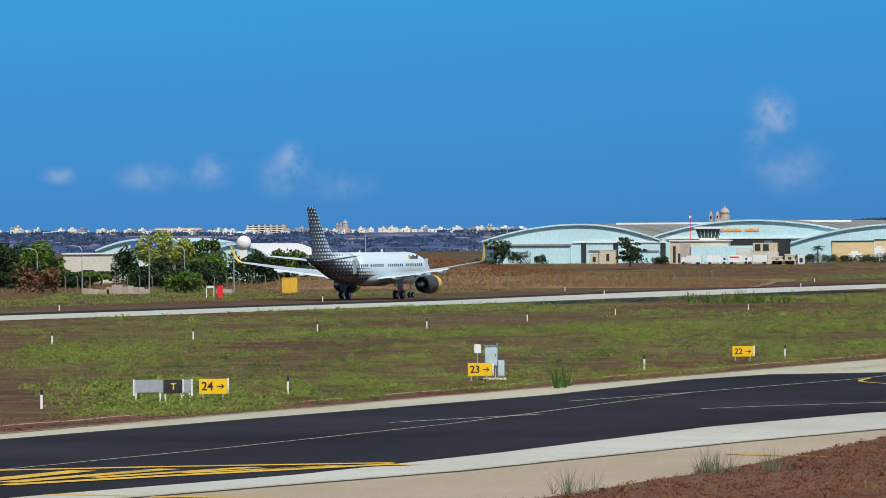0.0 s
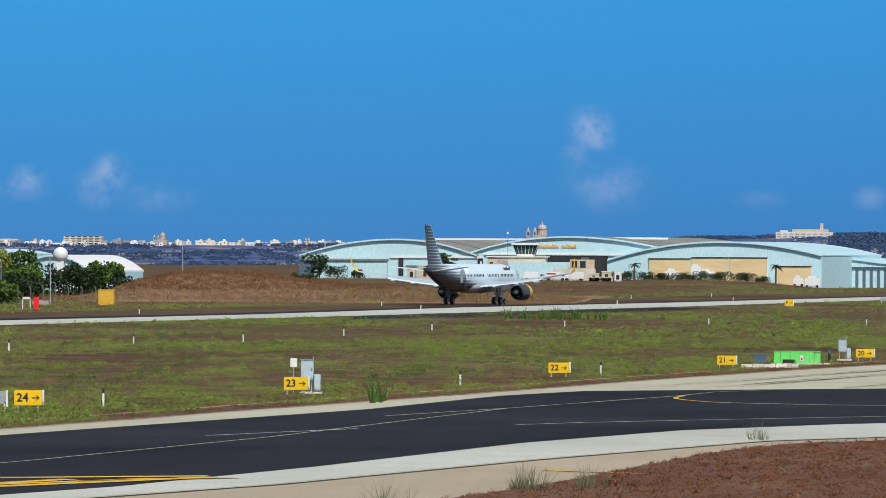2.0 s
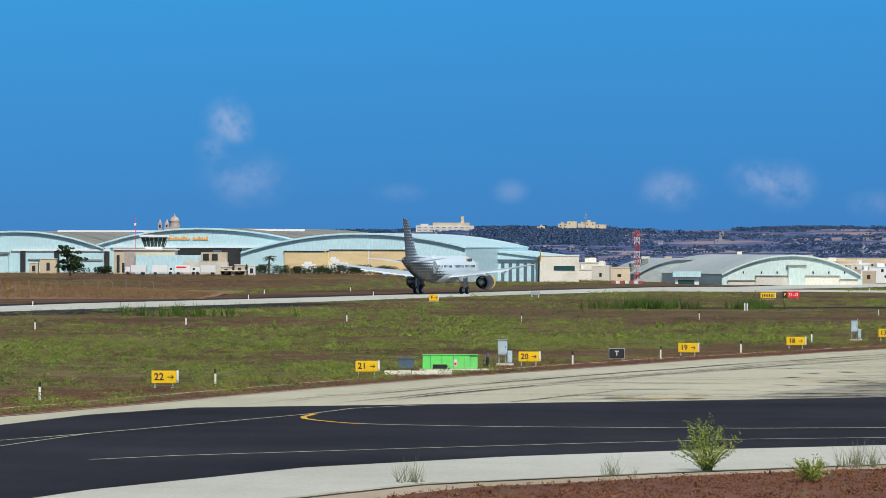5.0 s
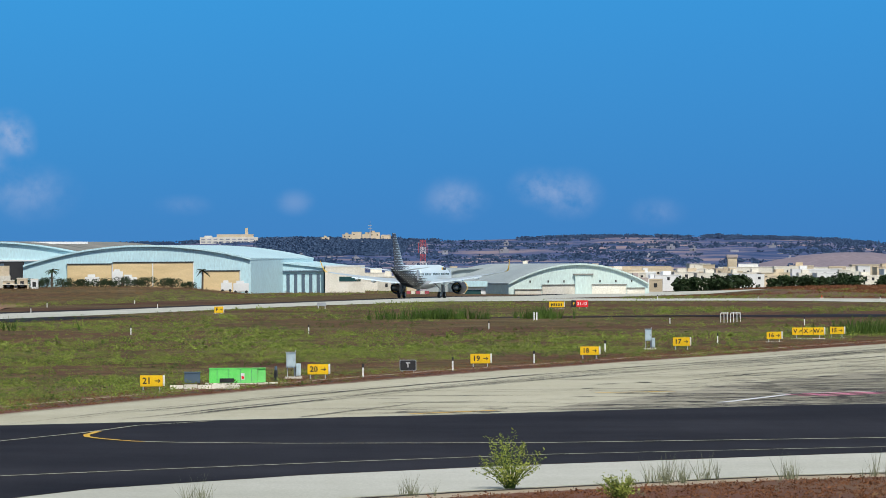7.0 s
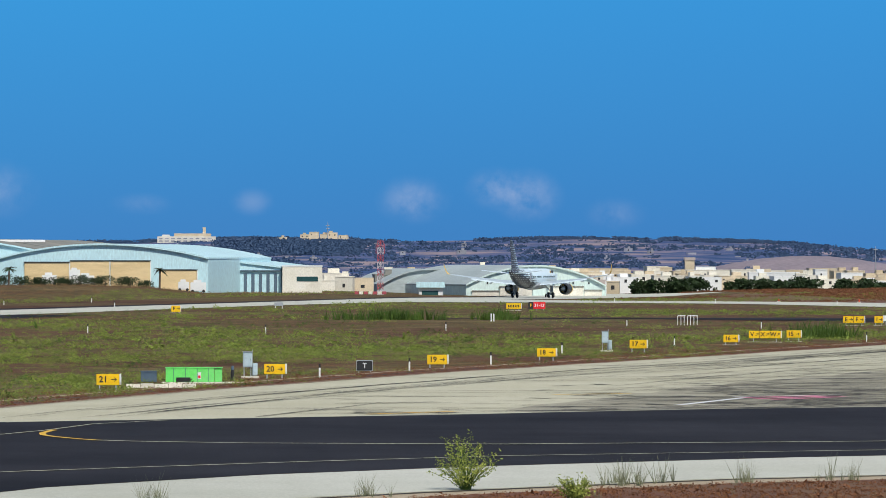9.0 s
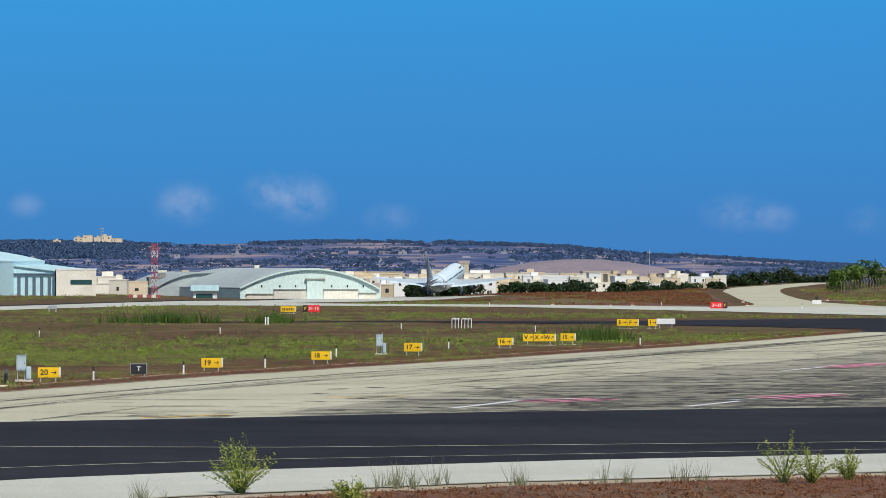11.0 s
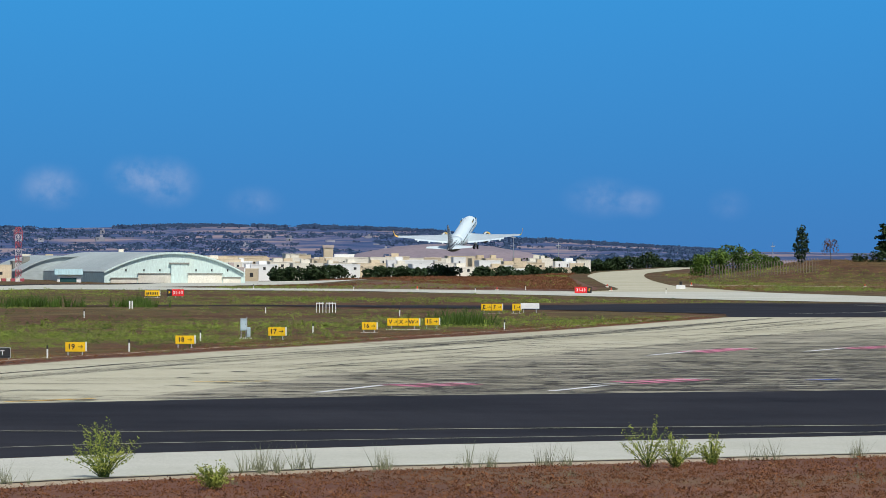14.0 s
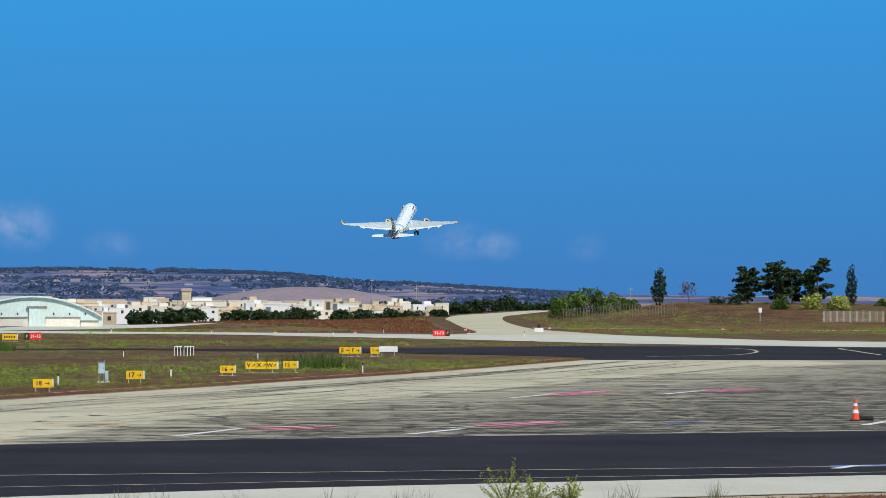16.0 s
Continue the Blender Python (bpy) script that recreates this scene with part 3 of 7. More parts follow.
    for i in range(62):           # long seams and tyre marks along the apron's edge
        k, f0 = rng.choice((rng.gauss(8.5, 2.2), rng.uniform(3, 24))), rng.uniform(0.25, 0.9)
        ln = rng.uniform(0.04, 0.35)
        pts = []
        for j in range(26):
            x, y = along(A_EDGE, min(0.999, f0 + ln * j / 25))
            wob = 0.5 * noise.noise((x * 0.2, y * 0.06, i * 3.1))
            pts.append((x + 0.93 * (k + wob), y - 0.37 * (k + wob)))
        crack(pts, rng.uniform(0.06, 0.17) if i > 5 else 0.26)
    for i in range(12000):        # short broken cracks over the older slabs
        y = 252 + 270 * ((i * 0.7548776662) % 1) ** 1.2
        xa = float(np.interp(y, ay, ax))
        x = xa + 12 + 100 * ((i * 0.5698402910) % 1) ** 0.75
        if rng.random() > 0.15 + 0.85 * smooth01((x - xa - 16) / 34):
            continue
        ln, an = 1.2 + 7 * rng.random() ** 2, radians(rng.gauss(12, 6))
        n, dy, pts = 6, 0.0, []
        for j in range(n):
            d = ln * (j / (n - 1) - 0.5)
            dy += rng.uniform(-0.55, 0.55)
            pts.append((x + d * math.cos(an), y + d * math.sin(an) + dy))
        crack(pts, 0.16 + 0.46 * rng.random() ** 2)
    for r, wd in ((0, 0.35), (1, 0.3), (2, 0.3), (3, 0.35), (4, 0.3), (5, 0.3), (6, 0.35)):      # slab joints across the apron
        y0 = 262 + 34 * r
        crack([(x, y0 + 0.12 * x + 0.6 * noise.noise((x * 0.3, r, 1.0))) for x in np.linspace(-10, 108, 90)], wd)
    tagged(part("tar_seams", bm, SEAM), "dark tar seams and tyre marks on the concrete apron", "marking", kind="stuff")


def make_sky():
    bm = bmesh.new()
    k = 96
    lo = [bm.verts.new((SKY_R * math.sin(2 * math.pi * i / k), SKY_R * math.cos(2 * math.pi * i / k), -60)) for i in range(k)]
    hi = [bm.verts.new((v.co.x, v.co.y, 520)) for v in lo]
    for i in range(k):
        bm.faces.new((lo[i], lo[(i + 1) % k], hi[(i + 1) % k], hi[i]))
    tagged(part("backdrop", bm, sky_mat()), "deep blue sky with faint low clouds", "sky", kind="structure")


SKYLINE = [(-800, 11), (-640, 11), (-530, 10.5), (-400, 11), (-300, 11), (-200, 13), (-120, 17), (-40, 18.5), (40, 19), (90, 18), (190, 20), (275, 20), (350, 17.5),
           (416, 12.5), (498, 7.5), (560, 4), (900, 2)]


def make_hills():
    bm = bmesh.new()
    rows = []
    fr = [(2300, -6), (2500, 0.05), (2800, 0.3), (3100, 0.55), (3400, 0.85), (3600, 1.0), (3900, 0.7), (4500, 0)]
    for i in range(0, 171):
        x36 = -800 + 10 * i
        row = []
        top = float(np.interp(x36, [p[0] for p in SKYLINE], [p[1] for p in SKYLINE]))
        for y, k in fr:
            x = x36 * y / 3600
            z = (-6 if k == -6 else -3 + (top + 3) * k + (0.8 + 1.6 * k) * noise.noise((x * 0.012, y * 0.01, 0.5)) * (1 if y != 3600 else 0.4))
            row.append(bm.verts.new((x, y, z)))
        rows.append(row)
    for a, b in zip(rows, rows[1:]):
        for i in range(len(fr) - 1):
            bm.faces.new((a[i], a[i + 1], b[i + 1], b[i]))
    tagged(part("hills", bm, hill_mat(), smooth=True), "terraced hills with scrub and stone walls, painted haze blue", "hills", kind="structure")


make_sky()
make_ground()
make_hills()
make_paving()
make_lines()


# ---- airliner ----
def dotted(name):
    """Charcoal paint that breaks into round white dots towards the front."""
    m, nt, n, l, b = nodes_of(name)
    c = n.new("ShaderNodeTexCoord")
    sep = n.new("ShaderNodeSeparateXYZ")
    l.new(c.outputs["Object"], sep.inputs[0])

    def op(kind, a, bb=None, cc=None):
        q = n.new("ShaderNodeMath")
        q.operation = kind
        for i, v in enumerate((a, bb, cc)):
            if v is None:
                continue
            if isinstance(v, (int, float)):
                q.inputs[i].default_value = v
            else:
                l.new(v, q.inputs[i])
        return q.outputs[0]

    y, z = sep.outputs[1], sep.outputs[2]
    cell, run = 0.44, 0.72
    row = op("FLOOR", op("DIVIDE", z, cell))
    shift = op("MULTIPLY", op("MODULO", op("ABSOLUTE", row), 2.0), 0.5)
    u = op("SUBTRACT", op("FRACT", op("ADD", op("DIVIDE", y, run), shift)), 0.5)
    w = op("SUBTRACT", op("FRACT", op("DIVIDE", z, cell)), 0.5)
    r = op("SQRT", op("ADD", op("MULTIPLY", u, u), op("MULTIPLY", w, w)))
    # dots grow with y (forward) and shrink with height on the fin
    lead = op("ADD", y, op("MULTIPLY", op("MAXIMUM", op("SUBTRACT", z, 5.4), 0.0), 0.35))
    low = op("MULTIPLY", op("MAXIMUM", op("SUBTRACT", 5.3, z), 0.0), -4.0)
    grow = n.new("ShaderNodeMapRange")
    grow.inputs[1].default_value, grow.inputs[2].default_value = -17.6, -8.8
    grow.inputs[3].default_value, grow.inputs[4].default_value = 0.12, 0.72
    l.new(op("ADD", lead, low), grow.inputs[0])
    on = op("LESS_THAN", r, grow.outputs[0])
    col = mixc(n, l, on, (0.030, 0.033, 0.043), (0.63, 0.75, 0.81))
    l.new(col, b.inputs["Base Color"])
    b.inputs["Roughness"].default_value = 0.35
    return m


HULL = surface("white_aircraft_paint", (0.60, 0.72, 0.78), (0.68, 0.78, 0.83), 0.4, 6, 0.3, bump=0.0)
BELLY = surface("grey_aircraft_paint", (0.30, 0.32, 0.35), (0.38, 0.40, 0.43), 0.4, 6, 0.35, bump=0.0)
DOTS = dotted("dotted_tail_paint")
CHAR = surface("charcoal_paint", (0.045, 0.048, 0.055), (0.06, 0.064, 0.072), 0.5, 6, 0.4, bump=0.0)
ENGY = surface("yellow_cowl_paint", (0.78, 0.50, 0.02), (0.85, 0.56, 0.03), 0.5, 6, 0.35, bump=0.0)
WINGM = surface("wing_grey", (0.40, 0.49, 0.54), (0.49, 0.57, 0.62), 0.5, 6, 0.35, bump=0.0)
STEEL = surface("bare_steel", (0.35, 0.35, 0.36), (0.5, 0.5, 0.5), 2, 20, 0.3, 0.9)


def ring(y, cx, cz, rx, rz, k=28):
    return [(cx + rx * math.cos(2 * math.pi * i / k), y, cz + rz * math.sin(2 * math.pi * i / k)) for i in range(k)]


def foil(le, te, z0, z1, x, thick):
    """An aerofoil section at span x from leading to trailing edge."""
    out = []
    for f, h in ((0, 0), (0.03, 0.35), (0.12, 0.75), (0.35, 1.0), (0.65, 0.65), (1.0, 0.04)):
        out.append((x, le + f * (te - le), z0 + f * (z1 - z0) + h * thick * 0.6))
    for f, h in ((1.0, -0.04), (0.65, 0.35), (0.35, 0.6), (0.12, 0.5), (0.03, 0.25)):
        out.append((x, le + f * (te - le), z0 + f * (z1 - z0) - h * thick * 0.4))
    return out


def wheel_mesh(r, w):
    bm = bmesh.new()
    loft(bm, [[(x, rr * math.cos(2 * math.pi * i / 18), rr * math.sin(2 * math.pi * i / 18)) for i in range(18)]
              for x, rr in ((-w / 2, r * 0.55), (-w / 2, r * 0.86), (-w * 0.3, r), (w * 0.3, r), (w / 2, r * 0.86), (w / 2, r * 0.55))])
    return mesh_of(bm, "wheel", TYRE, True)


def hub_mesh(r, w):
    bm = bmesh.new()
    tube(bm, (-w / 2, 0, 0), (w / 2, 0, 0), r, r, 14)
    return mesh_of(bm, "hub", STEEL)


def make_airliner():
    plane = thing("airliner", Matrix.Identity(4), "white twin-engine airliner with charcoal dotted tail and yellow engine cowls", "airplane")
    zc, R = 3.95, 2.0
    nose = [(17.65, 3.25, 0.05, 0.05), (17.45, 3.27, 0.42, 0.4), (16.9, 3.36, 0.85, 0.82), (15.9, 3.52, 1.32, 1.3), (14.4, 3.72, 1.72, 1.75), (12.6, 3.87, 1.93, 2.0), (11.0, 3.95, 1.975, 2.07)]
    body = nose + [(-6.0, 3.95, 1.975, 2.07), (-8.0, 4.0, 1.96, 2.03)]
    tail = [(-8.0, 4.0, 1.96, 2.03), (-10.0, 4.14, 1.86, 1.9), (-12.5, 4.42, 1.58, 1.62), (-15.0, 4.76, 1.18, 1.25), (-17.5, 5.1, 0.72, 0.8), (-19.2, 5.32, 0.4, 0.45), (-19.85, 5.4, 0.2, 0.24)]
    part("fuselage", loft(bmesh.new(), [ring(y, 0, z, a, b) for y, z, a, b in body]), DOTS, plane, smooth=True)
    part("tail_cone", loft(bmesh.new(), [ring(y, 0, z, a, b) for y, z, a, b in tail]), DOTS, plane, "charcoal tail cone breaking into white dots", smooth=True)
    part("belly_fairing", loft(bmesh.new(), [ring(y, 0, 2.65, a, b, 20) for y, a, b in ((6.2, 0.3, 0.2), (5.0, 1.5, 0.75), (2.5, 2.05, 1.0), (-2.5, 2.05, 1.0), (-4.6, 1.5, 0.8), (-6.0, 0.4, 0.3))]),
         BELLY, plane, "grey wing-root fairing", smooth=True)
    # fin
    bm = bmesh.new()
    rings = []
    for z, le, te, th in ((5.5, -11.6, -18.3, 0.7), (6.4, -12.9, -18.5, 0.62), (9.0, -15.2, -19.15, 0.45), (11.5, -17.35, -19.75, 0.28), (11.76, -17.75, -19.7, 0.18)):
        rings.append([(h * th / 2, le + f * (te - le), z) for f, h in ((0, 0), (0.06, 0.6), (0.3, 1), (0.65, 0.7), (1, 0.06), (1, -0.06), (0.65, -0.7), (0.3, -1), (0.06, -0.6))])
    fin = part("fin", loft(bm, rings), DOTS, plane, "charcoal fin with white dots", smooth=False)
    part("rudder_hinge", boxed(-0.05, 0.05, -17.15, -17.1, 6.3, 9.4), CHAR, fin)
    # wings and tailplanes, one each side
    wheel_big, wheel_small = wheel_mesh(0.58, 0.42), wheel_mesh(0.38, 0.24)
    hub_big, hub_small = hub_mesh(0.3, 0.44), hub_mesh(0.2, 0.26)
    for s in (-1, 1):
        wing = part("wing", loft(bmesh.new(), [foil(le, te, z, z - 0.02 * (le - te), s * x, t) for x, le, te, z, t in
                    ((0.6, 6.0, -2.2, 2.75, 1.1), (2.0, 5.3, -2.2, 2.85, 1.0), (6.4, 2.75, -2.4, 3.3, 0.62), (11.5, 0.1, -3.0, 3.95, 0.4), (16.6, -2.6, -4.2, 4.75, 0.2))]), WINGM, plane, smooth=False)
        part("winglet", loft(bmesh.new(), [[(s * (16.6 + dx + sx), y, z) for y, sx in ((le, 0), ((le + te) / 2, 0.07), (te, 0), ((le + te) / 2, -0.07))]
                             for dx, z, le, te in ((0, 4.75, -2.7, -4.2), (0.45, 4.92, -3.1, -4.3), (0.75, 5.35, -3.6, -4.5), (0.95, 6.1, -4.15, -4.8), (1.1, 6.9, -4.7, -5.1))]),
             ENGY, wing, "yellow upturned winglet")
        part("flap", loft(bmesh.new(), [[(s * x, te + 0.25, z + 0.0), (s * x, te - ch * 0.4, z + 0.02), (s * x, te - ch, z - 0.2), (s * x, te - ch * 0.4, z - 0.08)] for x, te, z, ch in
                    ((2.2, -2.2, 2.78, 1.0), (6.4, -2.4, 3.18, 0.85), (12.2, -3.1, 3.95, 0.6))]), HULL, wing, "lowered trailing flap")
        for x, y, z in ((4.6, -2.6, 2.75), (8.2, -3.0, 3.15), (11.2, -3.3, 3.55)):
            part("flap_fairing", loft(bmesh.new(), [ring(y + dy, s * x, z - 0.05 * k, 0.22 * k + 0.02, 0.26 * k + 0.02, 10) for dy, k in ((1.8, 0.05), (1.0, 0.8), (0, 1), (-0.9, 0.7), (-1.6, 0.05))]),
                 HULL, wing, smooth=True)
        part("tailplane", loft(bmesh.new(), [foil(le, te, z, z, s * x, t) for x, le, te, z, t in ((0.3, -13.9, -18.2, 4.95, 0.4), (1.2, -14.4, -18.1, 5.05, 0.36), (6.2, -17.3, -18.9, 5.62, 0.14))]), HULL, plane)
        # engine
        ex, ez = s * 5.75, 1.85
        cowl = part("engine_cowl", loft(bmesh.new(), [ring(y, ex, ez, r, r, 24) for y, r in ((7.1, 0.85), (7.2, 0.98), (7.0, 1.1), (6.3, 1.21), (5.6, 1.24))], False), ENGY, plane, "yellow front engine cowl", smooth=True)
        part("rear_cowl", loft(bmesh.new(), [ring(y, ex, ez, r, r, 24) for y, r in ((5.6, 1.242), (4.6, 1.222), (3.8, 1.14), (2.9, 0.95), (2.85, 0.9), (3.4, 0.85))], False), CHAR, cowl, "charcoal rear engine cowl", smooth=True)
        part("core_nozzle", loft(bmesh.new(), [ring(y, ex, ez, r, r, 18) for y, r in ((3.6, 0.62), (2.4, 0.5), (1.9, 0.42), (1.88, 0.05))]), STEEL, cowl, "bare steel exhaust nozzle", smooth=True)
        part("fan", loft(bmesh.new(), [ring(y, ex, ez, r, r, 18) for y, r in ((6.5, 1.0), (6.48, 0.3), (6.9, 0.03))], True), CHAR, cowl, "dark fan face", smooth=False)
        part("pylon", boxed(ex - 0.2, ex + 0.2, 0.8, 5.6, ez + 0.95, 3.25, bevel=0.08), HULL, plane)
        # main gear
        gx = s * 3.8
        leg = part("main_gear_strut", tube(tube(bmesh.new(), (gx, 0, 0.6), (gx, 0.1, 3.0), 0.16, 0.2), (gx, 0, 1.3), (gx - s * 1.4, 0, 2.7), 0.09, 0.09), BELLY, plane, smooth=False)
        part("gear_door", boxed(gx + s * 0.3, gx + s * 0.36, -0.5, 0.6, 0.95, 2.6), BELLY, leg)
        for dx in (-0.47, 0.47):
            w = part("wheel", wheel_big, None, leg, "black main wheel tyre", at=Matrix.Translation((gx + dx, 0, 0.58)))
            part("hub", hub_big, None, leg, at=Matrix.Translation((gx + dx, 0, 0.58)))
    leg = part("nose_gear_strut", tube(tube(bmesh.new(), (0, 12.64, 0.4), (0, 12.5, 2.3), 0.1, 0.12), (0, 12.6, 1.1), (0, 13.6, 2.3), 0.06, 0.06), HULL, plane)
    for dx in (-0.26, 0.26):
        part("wheel", wheel_small, None, leg, "black nose wheel tyre", at=Matrix.Translation((dx, 12.64, 0.38)))
        part("hub", hub_small, None, leg, at=Matrix.Translation((dx, 12.64, 0.38)))
    # cabin windows, doors, cockpit
    pane = boxed(-0.03, 0.03, -0.13, 0.13, -0.19, 0.19, bevel=0.02)
    pane = mesh_of(pane, "cabin_window", GLASS)
    for s in (-1, 1):
        for i in range(36):
            y = 11.6 - i * 0.62
            if i in (9, 18, 19, 27) or y < -8:
                continue
            part("cabin_window", pane, None, plane, at=Matrix.Translation((s * 1.955, y, 4.32)))
        for y in (13.4, -9.6):
            k = 1.9 if y > 0 else 1.9
            part("cabin_door", boxed(s * (k - 0.06), s * (k + 0.02), y - 0.45, y + 0.45, 3.3, 5.1, bevel=0.02), HULL if y > 0 else BELLY, plane)
        part("cockpit_window", loft(bmesh.new(), [[(s * 0.15, 16.2, 4.75), (s * 0.15, 16.35, 4.3), (s * 0.1, 16.1, 4.3), (s * 0.1, 16.0, 4.7)], [(s * 1.45, 15.2, 4.75), (s * 1.5, 15.2, 4.3), (s * 1.3, 15.1, 4.3), (s * 1.3, 15.1, 4.7)]]), GLASS, plane)
        for k in range(5):          # unreadable airline lettering as plain bars
            part("lettering_bar", boxed(s * 1.60, s * 1.66, 10.9 - k * 0.62 - 0.2, 10.9 - k * 0.62 + 0.2, 4.95, 5.62 - 0.15 * (k % 2)), CHAR if k < 4 else ENGY, plane)
    part("antenna", boxed(-0.03, 0.03, 3.0, 3.5, 6.0, 6.4), HULL, plane)
    part("antenna", boxed(-0.03, 0.03, -4.0, -3.6, 5.95, 6.3), HULL, plane)
    return plane


AIRLINER = make_airliner()


# ---- signs, posts, cabinets ----
TEXTS = {}


def text_mesh(body, size, material):
    key = (body, size, material.name)
    if key not in TEXTS:
        cu = bpy.data.curves.new("lettering", "FONT")
        cu.body, cu.size, cu.align_x, cu.align_y, cu.extrude, cu.offset = body, size, "CENTER", "CENTER", 0.004, size * 0.022
        cu.resolution_u = 2
        ob = new("lettering", cu)
        me = bpy.data.meshes.new_from_object(ob.evaluated_get(bpy.context.evaluated_depsgraph_get()))
        bpy.data.objects.remove(ob)
        me.materials.clear()
        me.materials.append(material)
        TEXTS[key] = me
    return TEXTS[key]


UPRIGHT = pose(0, 0, 0, 90, 0, 0)


def arrow_mesh(size, material, up=False):
    bm = bmesh.new()
    t = 0.0045
    box(bm, -size * 0.5, size * 0.3, -t, t, -size * 0.07, size * 0.07)
    for k in (-1, 1):
        vs = [(size * 0.52, 0), (size * 0.16, k * size * 0.34), (size * 0.02, k * size * 0.34), (size * 0.32, 0)]
        loft(bm, [[(x, -t, z) for x, z in vs], [(x, t, z) for x, z in vs]])
    if up:
        bmesh.ops.rotate(bm, verts=bm.verts, cent=(0, 0, 0), matrix=Matrix.Rotation(radians(-40), 3, "Y"))
    return mesh_of(bm, "arrow", material)


def facing(x, y, turn=0.0):
    return pose(x, y, height(x, y) if y > 700 else 0, 0, 0, -math.degrees(math.atan2(x, y)) + turn)


def guidance_sign(x, y, w, lo, hi, words, label, face=None, ink=None, end_box=True, arrow=True, up=False):
    face, ink = face or YELLOW, ink or BLACK
    t = thing("taxiway_sign", facing(x, y), label, "sign", "taxiway guidance signs")
    board = part("board", boxed(-w / 2, w / 2, -0.09, 0.09, lo, hi, bevel=0.02), face, t)
    part("back_panel", boxed(-w / 2 + 0.03, w / 2 + 0.12, 0.1, 0.2, lo + 0.02, hi - 0.02, bevel=0.01), WHITE, t, "white back panel")
    h = hi - lo
    n = len(words)
    span = w / n
    for i, word in enumerate(words):
        cx = -w / 2 + span * (i + 0.5)
        size = h * 0.78
        if word:
            part("lettering", text_mesh(word, size, ink), None, board, at=Matrix.Translation((cx - (span * 0.2 if arrow else 0), -0.095, lo + h * 0.5)) @ UPRIGHT)
        if arrow:
            part("arrow", arrow_mesh(h * 0.5, ink, up), None, board, at=Matrix.Translation((cx + span * 0.27, -0.096, lo + h * 0.5)))
        if i:
            part("divider", boxed(-w / 2 + span * i - 0.02, -w / 2 + span * i + 0.02, -0.1, -0.09, lo, hi), BLACK, board)
    if end_box:
        part("end_cap", boxed(w / 2 + 0.01, w / 2 + 0.11, -0.1, 0.09, lo + h * 0.25, hi + 0.02, bevel=0.01), WHITE, t, "white end cap")
    for k in (-0.36, 0.36):
        part("leg", boxed(k * w - 0.035, k * w + 0.035, -0.03, 0.03, 0, lo + 0.02), GALV, t)
        part("foot", boxed(k * w - 0.09, k * w + 0.09, -0.09, 0.09, 0, 0.03), GALV, t)
    if y > 450:
        part("base_slab", boxed(-w / 2 - 0.1, w / 2 + 0.1, -0.25, 0.25, -0.03, 0.025, bevel=0.01), PALE, t, "low concrete base")
    return t


